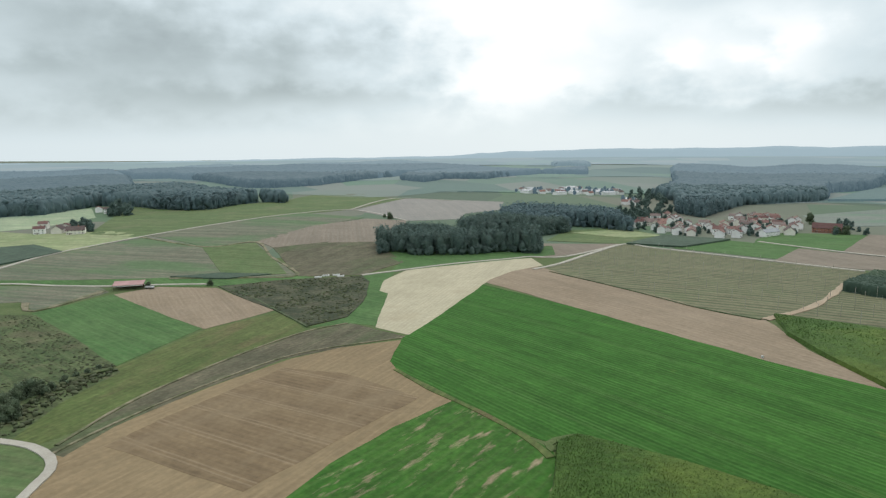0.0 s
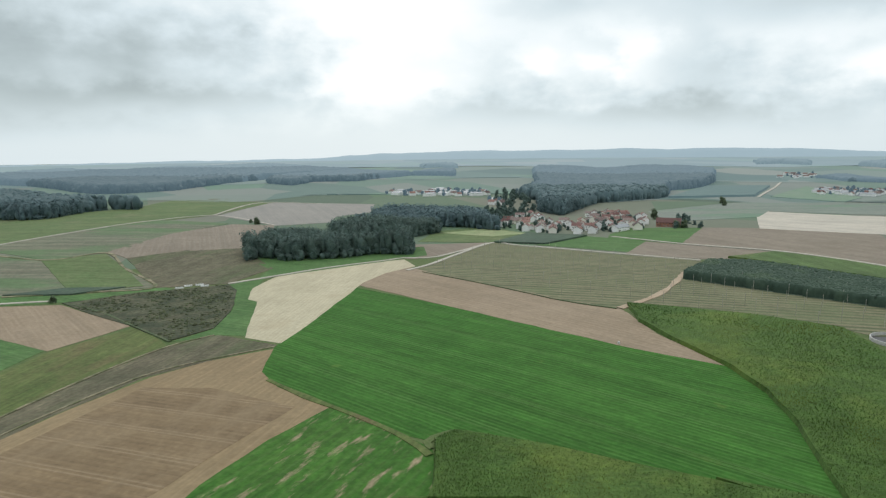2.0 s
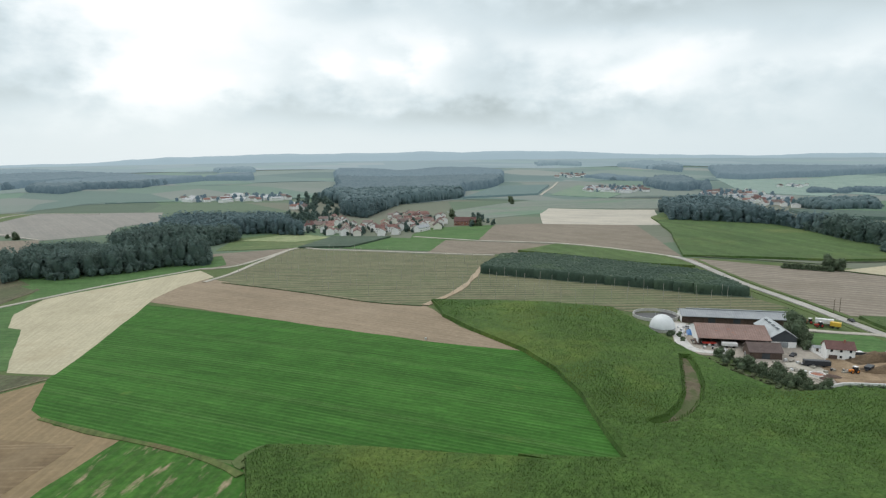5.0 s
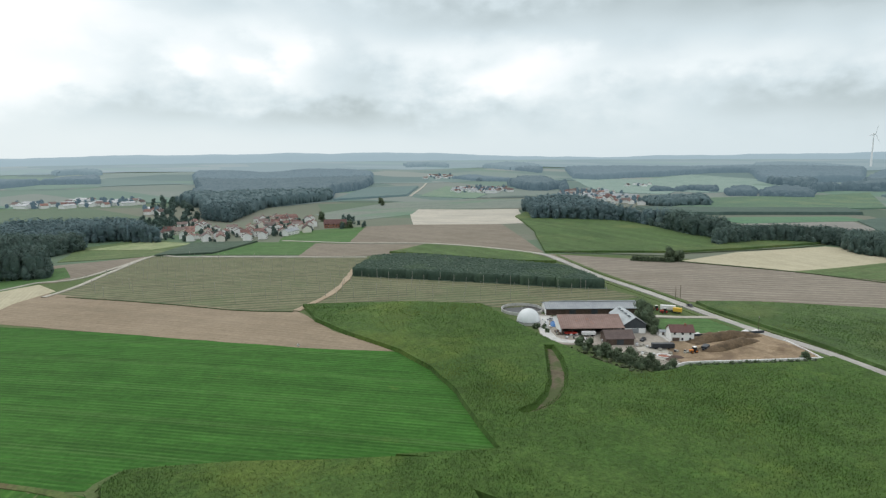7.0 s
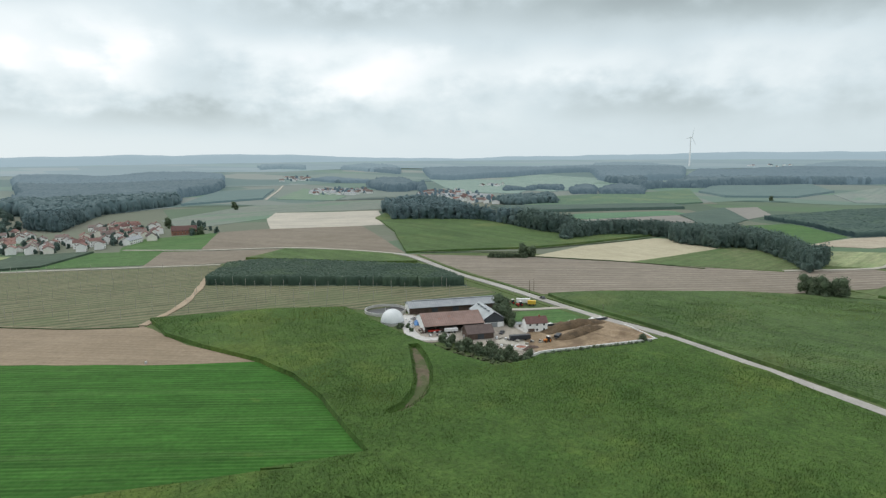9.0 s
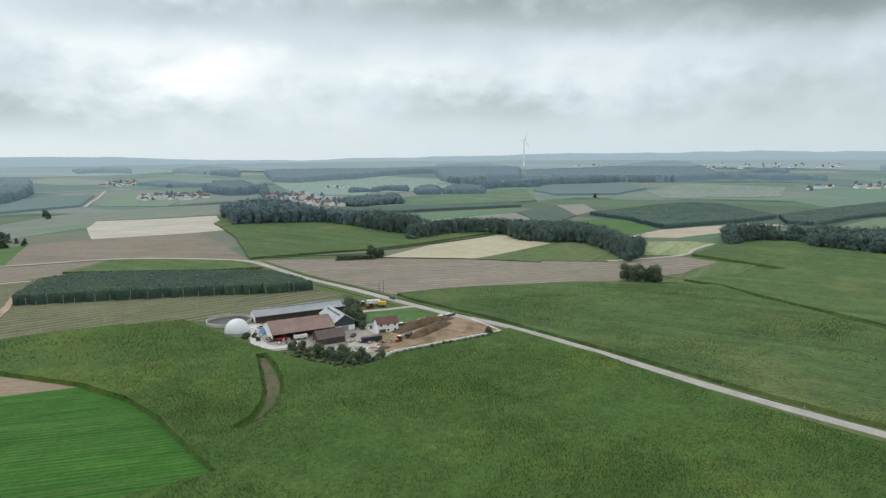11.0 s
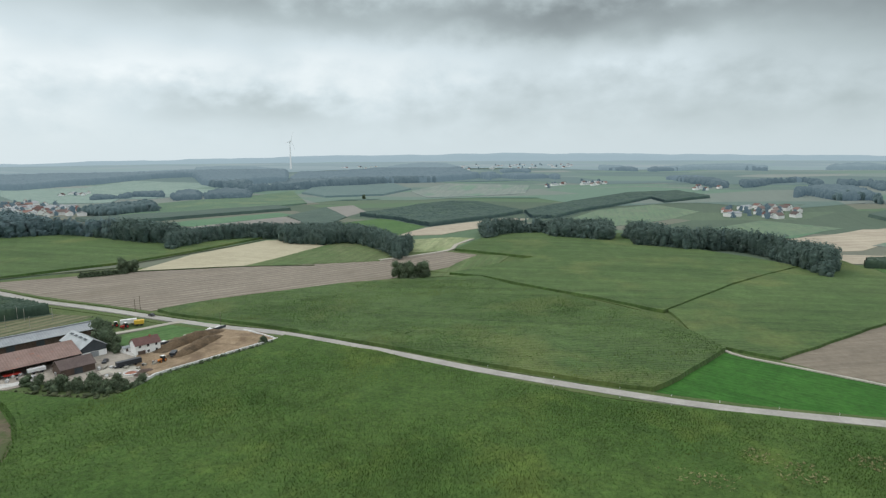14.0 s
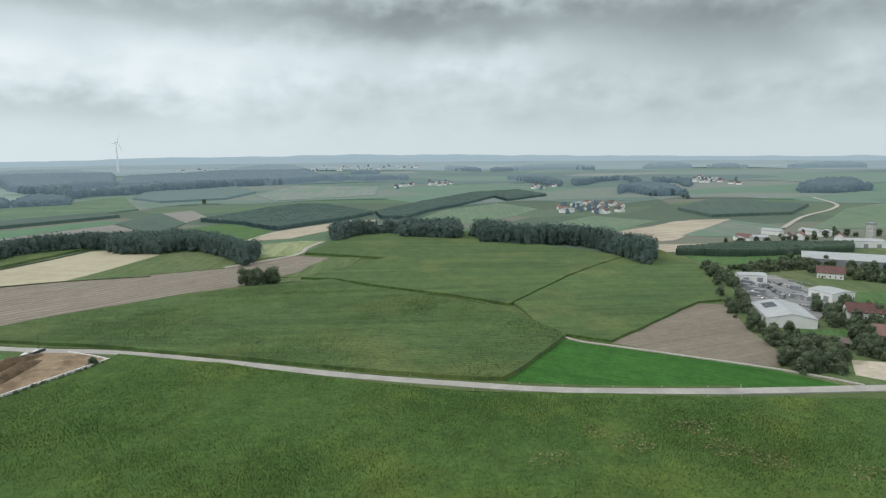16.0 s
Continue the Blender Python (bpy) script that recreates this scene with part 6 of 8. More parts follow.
wood([(2398, 971), (1946, 763), (1824, 677), (1765, 592), (1646, 504), (1697, 391), (1843, 338), (1968, 203), (1966, 122), (2013, 57), (2161, -68), (2384, -180), (2094, -140), (2382, -77), (2807, -55), (3304, 5), (3361, 147), (3077, 262), (2845, 289), (2631, 416), (2491, 492), (2522, 595), (1979, 506), (1747, 447), (1580, 505), (1771, 578), (1946, 621), (2055, 533), (2676, 691), (3045, 943), (3086, 1112), (2964, 1194)], "far wooded ridge under the turbine", 22, 8.0, 0.12, 115)
wood([(2345, -157), (2097, -233), (2196, -389), (2056, -360), (2169, -340), (2299, -236), (2182, -146)], "far hazy wood", 18, 8.0, 0.12, 116)
wood([(2733, -232), (2677, -342), (2578, -330), (2657, -273), (2574, -223)], "small hazy wood", 16, 8.0, 0.12, 117)
wood([(2556, -814), (2697, -1075), (2500, -1258), (2669, -1342), (2964, -1365), (2913, -1161), (2648, -844)], "far hazy wood", 18, 8.0, 0.12, 118)
wood([(2772, -668), (2574, -769), (2598, -777), (2958, -798), (2994, -722)], "far hazy wood", 18, 8.0, 0.12, 119)
wood([(1989, -693), (1752, -699), (1546, -681), (1572, -695), (1847, -774), (1971, -746), (1967, -685)], "far dark wood", 18, 8.0, 0.12, 120)
wood([(1668, -781), (1706, -877), (1766, -985), (1603, -947), (1534, -909), (1748, -993), (1714, -881), (1544, -728)], "far dark wood", 18, 8.0, 0.12, 121)
wood([(1354, -753), (1244, -736), (1154, -721), (1155, -793), (1046, -719), (1288, -848), (1404, -860), (1373, -795), (1229, -683)], "dark round wood", 18, 8.0, 0.12, 122)
wood([(1631, -1009), (1521, -1053), (1393, -965), (1595, -1067), (1574, -982)], "far dark wood", 18, 8.0, 0.12, 123)
wood([(2505, -1505), (2454, -1702), (2557, -1766), (2874, -1854), (2627, -1592)], "hazy wood", 20, 8.0, 0.12, 124)
wood([(2518, -1828), (2409, -1949), (2345, -1896), (2658, -2022), (2463, -1801)], "hazy wood", 20, 8.0, 0.12, 125)
wood([(1092, -1023), (1072, -1074), (1086, -1138), (1187, -1291), (1086, -1184), (1352, -1412), (1364, -1327), (1231, -1159)], "dark wood with an uneven top", 18, 8.0, 0.12, 126)
wood([(2273, -2041), (2107, -2267), (2247, -2416), (2453, -2507), (2440, -2367), (2321, -2120)], "hazy wood", 20, 8.0, 0.12, 127)


# ------------------------------------------------------------ backdrop of far land
def far_ring(name, r0, r1, up, mat, label):
    """A belt of far land laid over the ground sheet."""
    n = 300
    rs = np.linspace(r0, r1, 17)
    a = np.linspace(0, 2 * math.pi, n, endpoint=False)
    R, A = np.meshgrid(rs, a, indexing="ij")
    R = R + np.where(R == r0, 90 * np.sin(A * 9) + 60 * np.sin(A * 23 + 1), 0)
    x, y = R * np.sin(A), R * np.cos(A)
    v = np.column_stack([x.ravel(), y.ravel(), (terrain(x, y) + up).ravel()])
    i = np.arange(16 * n)
    j = (i // n) * n + (i + 1) % n
    t = np.concatenate([np.stack([i, i + n, j + n], 1), np.stack([i, j + n, j], 1)])
    tagged(new(name, bulk(name, v, t, mat)), label, "backdrop", kind="structure")


# belts of land that glow bluish for haze, stronger farther out
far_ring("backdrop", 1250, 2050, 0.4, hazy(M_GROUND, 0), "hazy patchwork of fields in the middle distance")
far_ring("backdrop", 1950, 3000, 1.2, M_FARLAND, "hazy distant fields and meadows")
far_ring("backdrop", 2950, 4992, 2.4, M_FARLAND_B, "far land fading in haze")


def far_ridge(name, dist, deep, crest, rough, mat, label, seed):
    """A range of far hills round the horizon. crest: pairs of azimuth and elevation in degrees."""
    n = 720
    az = np.linspace(-180, 180, n, endpoint=False)
    el = np.interp(az, [c[0] for c in crest], [c[1] for c in crest])
    bump = np.array([noise.fractal(Vector((math.sin(radians(q)) * 14, math.cos(radians(q)) * 14, seed)), 0.9, 2.0, 6) for q in az])
    top = EYE + dist * np.tan(np.radians(el)) + rough * bump
    verts, faces = [], []
    prof = ((-deep, 0.0), (-deep * 0.45, 0.72), (0.0, 1.0), (deep * 0.5, 0.8))
    for d, k in prof:
        for q, h in zip(az, top):
            x, y = (dist + d) * math.sin(radians(q)), (dist + d) * math.cos(radians(q))
            lo = float(terrain(x, y)) - 5
            verts.append((x, y, lo + (max(h, lo + 6) - lo) * k))
    for i in range(3):
        for j in range(n):
            a, b = i * n + j, i * n + (j + 1) % n
            faces.append((a, b, b + n, a + n))
    tagged(new(name, mesh(name, verts, faces, mat, True)), label, "backdrop", kind="structure")


# the ridge emits a pale blue that imitates haze
far_ridge("backdrop", 4700, 300, [(-180, -0.6), (-60, -0.9), (-30, -1.05), (-10, -0.75), (0, -0.6), (6, -0.2), (16, 0.03), (38, 0.18), (46, -0.1), (54, -0.3), (75, 0.03), (95, 0.12), (105, 0.0), (120, -0.33), (136, -0.55), (180, -0.6)], 9, M_FARRIDGE, "wooded hills on the horizon, pale with painted haze", 2.0)


# ------------------------------------------------------------ buildings
def windows(parent, xs, y, z0, w, h, facing):
    """Windows on a long wall: frame with a pane in it."""
    for x in xs:
        s = -1 if facing < 0 else 1
        fr = part("window", box_bm(x - w / 2, x + w / 2, y, y + s * 0.06, z0, z0 + h), M_WHITE, parent)
        part("pane", box_bm(x - w / 2 + 0.08, x + w / 2 - 0.08, y + s * 0.05, y + s * 0.075, z0 + 0.08, z0 + h - 0.08), M_GLASS, fr)


def gable_house(name, length, width, eave, ridge, wall, roof, label, category="house", overhang=0.5, win=True, chimney=True, group="", gable=None):
    """A house with a pitched roof: ridge along x, standing on its base."""
    ob = tagged(new(name), label, category, group)
    L, W = length / 2, width / 2
    part("wall", prism_bm([(-W, -0.6), (W, -0.6), (W, eave), (0, ridge - 0.12), (-W, eave)], -L, L), wall, ob)
    t = 0.22
    k = (ridge - eave) / W
    for s in (-1, 1):
        yo = s * (W + overhang)
        zo = eave - overhang * k
        prof = [(0, ridge), (0, ridge + t), (yo, zo + t), (yo, zo)]
        if s > 0:
            prof = prof[::-1]
        part("roof", prism_bm(prof, -L - overhang, L + overhang), roof, ob)
    if gable:
        for s in (-1, 1):
            bm = bmesh.new()
            x = s * (L + 0.03)
            bm.faces.new([bm.verts.new(p) for p in ((x, -W, eave * 0.55), (x, W, eave * 0.55), (x, W, eave), (x, 0, ridge - 0.15), (x, -W, eave))][::s])
            part("gable_cladding", bm, gable, ob)
    if win:
        n = max(2, int(length / 3.2))
        xs = [(-L + length * (i + 0.5) / n) for i in range(n)]
        floors = [0.9] if eave < 4.2 else [0.9, 3.5]
        for z0 in floors:
            for s in (-1, 1):
                windows(ob, xs, s * W, z0, 1.1, 1.25, s)
        door = part("door", box_bm(xs[0] + 1.3, xs[0] + 2.3, -W - 0.06, -W, 0.0, 2.05), M_TIMBER, ob)
        part("door_handle", box_bm(xs[0] + 2.1, xs[0] + 2.2, -W - 0.12, -W - 0.05, 1.0, 1.06), M_SILVER, door)
    if chimney:
        part("chimney", box_bm(L * 0.3, L * 0.3 + 0.7, -0.9, -0.3, ridge - 0.9, ridge + 0.9), M_BRICKWALL, ob)
    return ob


def stand(ob, a, b, depth):
    """Puts a building with its front wall on the line a to b, the rest behind it."""
    n, turn = frame_of(a, b)
    c = Vector(((a[0] + b[0]) / 2, (a[1] + b[1]) / 2)) + Vector((-(b[1] - a[1]), b[0] - a[0])).normalized() * depth / 2
    at(ob, c.x, c.y, turn)
    return ob


# the farm
def build_farm():
    # red-roofed barn, open towards the yard, on posts
    L, W, eave, ridge = 15.0, 11.0, 3.9, 7.7
    ob = tagged(new("open_barn"), "long open barn with patched weathered red roofing", "barn")
    part("back_wall", box_bm(-L, L, W - 0.3, W, -0.5, eave), M_TIMBER, ob)
    for s in (-1, 1):
        part("end_wall", prism_bm([(-W + 1.5, -0.5), (W, -0.5), (W, eave), (0, ridge - 0.15), (-W + 1.5, eave + 0.2)], s * L - 0.15, s * L + 0.15), M_WHITE, ob)
    for i in range(7):
        x = -L + 0.4 + i * (2 * L - 0.8) / 6
        part("post", box_bm(x - 0.15, x + 0.15, -W + 0.35, -W + 0.65, -0.5, eave + 0.1), M_TIMBER, ob)
    for s in (-1, 1):
        prof = [(0, ridge), (0, ridge + 0.2), (s * (W + 0.6), eave - 0.2 + 0.2), (s * (W + 0.6), eave - 0.2)]
        part("roof", prism_bm(prof if s < 0 else prof[::-1], -L - 0.6, L + 0.6), M_REDROOF, ob)
    part("low_wall", box_bm(9.0, L, -W + 0.2, -W + 0.5, -0.4, 2.4), M_WHITE, ob)
    for i in range(3):
        part("window", box_bm(9.8 + i * 1.8, 10.7 + i * 1.8, -W + 0.15, -W + 0.2, 1.0, 1.9), M_GLASS, ob)
    stand(ob, (237.5, 180.6), (260.1, 161.1), 22)
    # long low barn behind it
    L, W, eave, ridge = 27.0, 6.5, 4.0, 6.0
    ob = tagged(new("long_barn"), "long low timber barn with a flat-pitched grey roof", "barn")
    part("back_wall", box_bm(-L, L, W - 0.3, W, -0.5, eave), M_TIMBER, ob)
    for i in range(9):
        x0 = -L + i * 6.0
        if i in (2, 4, 6):
            part("gate", box_bm(x0 + 0.6, x0 + 4.0, -W + 0.05, -W + 0.2, -0.4, 3.1), M_DARKWALL, ob)
        part("wall_panel", box_bm(x0 + 0.15, x0 + 5.85, -W + 0.2, -W + 0.4, -0.5, 3.3), M_TIMBER, ob)
        part("post", box_bm(x0 - 0.15, x0 + 0.15, -W + 0.1, -W + 0.4, -0.5, eave), M_TIMBER, ob)
    for s in (-1, 1):
        part("end_wall", prism_bm([(-W + 0.2, -0.5), (W, -0.5), (W, eave), (0, ridge - 0.15), (-W + 0.2, eave)], s * L - 0.15, s * L + 0.15), M_WHITE, ob)
        prof = [(0, ridge), (0, ridge + 0.2), (s * (W + 0.9), eave - 0.25 + 0.2), (s * (W + 0.9), eave - 0.25)]
        part("roof", prism_bm(prof if s < 0 else prof[::-1], -L - 0.7, L + 0.7), M_SLATE, ob)
    part("skylight_ridge", box_bm(-L * 0.9, L * 0.9, -0.5, 0.5, ridge + 0.2, ridge + 0.55), M_METALDARK, ob)
    stand(ob, (261.2, 209.2), (302.0, 174.2), 13)
    # tall barn with a light metal roof, gable towards the yard
    ob = gable_house("tall_barn", 23, 10.5, 4.9, 8.2, M_DARKWALL, M_METAL, "tall dark barn with a light metal roof and white plinth", "barn", 0.6, win=False, chimney=False)
    part("white_plinth", box_bm(-11.56, -11.50, -5.25, 5.25, -0.5, 2.7), M_WHITE, ob)
    part("gate", box_bm(-11.62, -11.55, -1.8, 1.8, 0, 2.6), M_METALDARK, ob)
    for i in range(4):
        part("roof_light", box_bm(-8 + i * 5.0, -5.5 + i * 5.0, 1.0, 2.2, 7.75, 7.9), M_GLASS, ob)
    at(ob, 274.6, 168.0, 51.0)
    # small barn with a brown roof
    ob = gable_house("small_barn", 13, 9, 3.4, 6.2, M_TIMBER, M_TILE_B, "small dark timber barn with a brown tiled roof", "barn", 0.5, win=False, chimney=False)
    part("gate", box_bm(-1.6, 1.6, -4.58, -4.5, 0, 2.8), M_DARKWALL, ob)
    stand(ob, (240.9, 157.8), (251.2, 149.6), 9)
    # white house
    ob = gable_house("farmhouse", 10.8, 7.2, 4.9, 7.4, M_WHITE, M_TILE, "small white rendered house with a red tiled roof", "house", 0.4)
    part("garage_door", box_bm(-4.6, -1.6, -3.68, -3.6, 0, 2.2), M_TIMBER, ob)
    stand(ob, (268.8, 141.1), (276.5, 133.5), 7.2)
    ob = gable_house("hut", 3.2, 2.4, 2.1, 2.8, M_WHITE, M_METALDARK, "small white garden hut", "hut", 0.2, win=False, chimney=False)
    part("door", box_bm(-0.5, 0.5, -1.26, -1.2, 0, 1.9), M_TIMBER, ob)
    at(ob, *(275.2, 149.0), -40)


build_farm()


def build_tanks():
    ob = tagged(new("gas_dome"), "pale domed biogas holder on a low ring wall", "gas tank")
    part("ring_wall", lathe_bm([(6.1, -0.6), (6.1, 1.4), (5.7, 1.45), (5.7, -0.6)], 48), M_CONCRETE, ob)
    prof = [(6.0 * math.cos(a), 1.4 + 6.4 * math.sin(a)) for a in np.linspace(0, math.pi / 2, 12)]
    me = part("membrane", lathe_bm(prof[:-1] + [(0, 7.8)], 48), M_DOME, ob)
    me.data.shade_smooth()
    part("collar", lathe_bm([(6.05, 1.3), (6.2, 1.35), (6.2, 1.6), (6.0, 1.62)], 48), M_METALDARK, ob)
    part("pipe", tube_bm((5.9, -1.5, 0), (5.9, -1.5, 2.2), 0.18, 0.18), M_SILVER, ob)
    at(ob, 242.5, 206.0)
    ob = tagged(new("slurry_tank"), "open round concrete slurry tank, nearly empty", "tank")
    part("wall", lathe_bm([(11.6, -1.0), (11.6, 1.7), (11.2, 1.75), (11.2, -1.0)], 64), M_CONCRETE, ob)
    part("slurry", lathe_bm([(11.25, 0.25), (0, 0.25)], 64), M_SLURRY, ob)
    part("stirrer", tube_bm((0, 0, 0), (0, 0, 2.4), 0.2, 0.15), M_SILVER, ob)
    at(ob, 258.5, 224.5)


build_tanks()


def build_clamp():
    """The silage clamp: paved floor, side walls and the cut heap."""
    floor = [(244.4, 122.4), (268.2, 103.2), (294.3, 84.4), (309.7, 101.5), (318.4, 118.3), (286.9, 138.2), (269.8, 139.8), (257.2, 135.5)]
    field("clamp_floor", floor, M_HEAP, "sandy silage clamp floor with tyre marks", layer=3, category="yard")

    def wall(name, pts, h, t, mat, label):
        line = smooth_line(pts, 6.0)
        ob = tagged(new(name), label, "wall")
        n = len(line) - 1
        for i in range(n):
            a, b = line[i], line[i + 1]
            d = (b - a)
            turn = math.atan2(d.y, d.x)
            bm = box_bm(0, d.length - 0.03, -t / 2, t / 2, -0.5, h, 0.03)
            bmesh.ops.transform(bm, matrix=Matrix.Translation((a.x, a.y, float(terrain(a.x, a.y)))) @ Matrix.Rotation(turn, 4, "Z"), verts=bm.verts)
            part("panel", bm, mat, ob)
        return ob

    wall("clamp_wall", [(232.5, 121.0), (243.4, 121.1), (268.2, 103.2), (294.3, 84.4)], 1.6, 0.6, M_TARP, "low pale concrete side wall of the clamp")
    wall("clamp_wall", [(294.3, 84.4), (301.5, 93.0), (310.1, 106.1)], 1.1, 0.5, M_TARP, "pale end wall of the clamp with sheeting")
    wall("clamp_wall", [(283.7, 137.3), (294.7, 129.1), (315.2, 117.1)], 1.8, 0.4, M_DARKWALL, "dark back wall of the clamp")
    # heaps: uneven ridges on the clamp
    def heap(pts, width, h, mat, label, seed):
        line = smooth_line(pts, 2.0)
        k = 12
        verts, faces = [], []
        for i, p in enumerate(line):
            d = (line[min(i + 1, len(line) - 1)] - line[max(i - 1, 0)]).normalized()
            s = Vector((-d.y, d.x))
            e = min(1.0, 3.0 * min(i, len(line) - 1 - i) / len(line) + 0.05)
            for j in range(k + 1):
                u = j / k * 2 - 1
                q = p + s * (u * width / 2)
                up = h * e * (1 - abs(u) ** 1.8) * (1 + 0.35 * noise.noise(Vector((q.x * 0.3, q.y * 0.3, seed))))
                verts.append((q.x, q.y, float(terrain(q.x, q.y)) + up + (0.4 if 0 < j < k else -0.3)))
            if i:
                for j in range(k):
                    a = (i - 1) * (k + 1) + j
                    faces.append((a, a + 1, a + k + 2, a + k + 1))
        me = mesh("silage_mound", verts, faces, mat, True)
        tagged(new("silage_mound", me), label, "heap")

    heap([(272.1, 133.4), (283.8, 130.4), (297.2, 123.9), (310.5, 118.1)], 9, 3.4, M_SILAGE, "long brown silage heap with a cut face", 1.0)
    heap([(266.8, 126.9), (271.6, 121.7), (285.2, 118.8), (301.8, 115.9)], 8, 2.8, M_SILAGE, "dark brown heap of silage and soil", 2.0)
    heap([(294.5, 109.2), (295.9, 103.9), (300.1, 98.2)], 10, 1.0, M_HEAP, "low spread of sandy spoil", 3.0)
    heap([(243.1, 129.5), (247.9, 128.3), (252.0, 125.5)], 4, 1.3, M_TIMBER, "heap of scrap timber", 4.0)
    for i, (x, y) in enumerate([(287.6, 137.2), (296.3, 130.4), (300.0, 128.9), (309.4, 123.3), (313.1, 120.1)]):
        heap([(x - 1.8, y + 1.6), (x, y), (x + 1.8, y - 1.6)], 3.4, 1.7, M_TARP, "white tarpaulin bundle on the clamp wall", 5.0 + i)
    heap([(252.3, 197.7), (246.0, 192.1)], 3.5, 1.8, M_BLUE, "heap under blue sheets", 9.0)
    heap([(242.1, 187.2), (237.0, 181.2)], 3.5, 1.4, M_TIMBER, "stack of cut firewood", 10.0)


field("grass_margin", [(263.8, 225.8), (230.2, 193.6), (217.7, 177.8), (218.1, 163.6), (213.1, 147.7), (217.4, 127.7), (228.9, 116.4), (259.1, 99.6), (288.4, 80.9), (298.7, 81.2), (323.6, 118.7), (335.7, 143.8), (318.4, 179.5), (279.2, 234.4)], M_VERGE, "rough grass round the farm", layer=0.5, category="verge")
field("farmyard", [(261.0, 212.8), (240.4, 196.2), (232.4, 187.5), (227.4, 179.0), (228.6, 171.5), (237.1, 164.3), (233.1, 156.8), (233.6, 137.2), (239.2, 121.8), (264.8, 131.0), (285.9, 137.7), (290.4, 153.2), (280.2, 156.1), (291.3, 171.3), (272.3, 170.5), (244.6, 190.6), (260.8, 205.1)], M_YARD, "dusty farmyard between the barns", layer=2, category="yard")
field("lawn", [(292.7, 169.3), (318.4, 148.3), (326.4, 133.0), (321.1, 120.3), (287.9, 140.3), (281.9, 153.7)], M_GREEN_B, "green grass plot beside the clamp", layer=2, category="lawn")
strip("yard_lane", [(258.4, 208.3), (241.3, 195.0), (230.2, 181.2), (232.2, 172.5), (238.5, 166.9)], 5, M_CONCRETE, "pale concrete lane round the barn", layer=3)
strip("yard_lane", [(285.4, 171.4), (279.3, 157.3), (267.7, 139.5)], 3.5, M_CONCRETE, "concrete lane between barn and house", layer=3)
strip("yard_lane", [(302.2, 168.5), (311.8, 157.4), (320.7, 149.4), (325.8, 142.3)], 4.0, M_GRAVEL, "pale gravel drive to the road", layer=4)
field("yard_pad", [(248.4, 146.0), (259.5, 141.4), (251.4, 131.9), (242.3, 130.5), (241.3, 138.8)], M_GRAVEL, "pale gravel pad", layer=3, category="yard")
build_clamp()


# ------------------------------------------------------------ vehicles
def make_car(paint, label):
    ob = tagged(new("car"), label, "car")
    bm = prism_bm([(-2.1, 0.32), (2.1, 0.32), (2.12, 0.75), (1.2, 0.92), (-1.95, 0.95), (-2.15, 0.75)], -0.86, 0.86)
    bmesh.ops.bevel(bm, geom=list(bm.edges), offset=0.06, segments=1, affect="EDGES")
    part("body", bm, paint, ob)
    bm = prism_bm([(-1.7, 0.93), (1.0, 0.93), (0.35, 1.42), (-1.2, 1.45)], -0.74, 0.74)
    part("cabin", bm, M_GLASS, ob, "dark glazed cabin")
    part("roof", box_bm(-0.72, 0.72, -1.25, 0.40, 1.42, 1.49, 0.02), paint, ob)
    for x in (-0.8, 0.8):
        for y in (-1.35, 1.35):
            w = part("wheel", tube_bm((x - 0.11, y, 0.33), (x + 0.11, y, 0.33), 0.33, 0.33, 14), M_BLACK, ob)
            part("rim", tube_bm((x - 0.125, y, 0.33), (x + 0.125, y, 0.33), 0.19, 0.19, 10), M_SILVER, w)
    for x in (-0.6, 0.6):
        part("headlight", box_bm(x - 0.15, x + 0.15, 2.08, 2.14, 0.58, 0.72), M_GLASS, ob)
    return ob


def make_tractor(paint, label):
    ob = tagged(new("tractor"), label, "tractor")
    part("bonnet", box_bm(-0.45, 0.45, 0.3, 2.3, 0.8, 1.6, 0.08), paint, ob)
    part("cab", prism_bm([(-1.3, 1.0), (0.3, 1.0), (0.15, 2.6), (-1.15, 2.6)], -0.75, 0.75), M_GLASS, ob)
    part("cab_roof", box_bm(-0.82, 0.82, -1.3, 0.3, 2.6, 2.75, 0.04), M_WHITE, ob)
    part("chassis", box_bm(-0.35, 0.35, -1.6, 2.2, 0.6, 0.95), M_DARKPAINT, ob)
    for x in (-0.95, 0.95):
        for y, r, w in ((-0.8, 0.85, 0.28), (1.6, 0.6, 0.2)):
            t = part("wheel", tube_bm((x - w, y, r), (x + w, y, r), r, r, 16), M_BLACK, ob)
            part("rim", tube_bm((x - w - 0.02, y, r), (x + w + 0.02, y, r), r * 0.55, r * 0.55, 10), paint, t)
    return ob


def make_trailer(paint, label, length=6.0, h=1.6, name="trailer"):
    ob = tagged(new(name), label, "trailer")
    L = length / 2
    part("box", box_bm(-1.2, 1.2, -L, L, 0.9, 0.9 + h, 0.05), paint, ob)
    part("chassis", box_bm(-0.5, 0.5, -L, L + 1.0, 0.6, 0.9), M_DARKPAINT, ob)
    part("drawbar", tube_bm((0, L, 0.7), (0, L + 2.0, 0.6), 0.08, 0.06), M_DARKPAINT, ob)
    for x in (-1.0, 1.0):
        for y in (-L * 0.5, L * 0.4):
            part("wheel", tube_bm((x - 0.15, y, 0.5), (x + 0.15, y, 0.5), 0.5, 0.5, 14), M_BLACK, ob)
    return ob


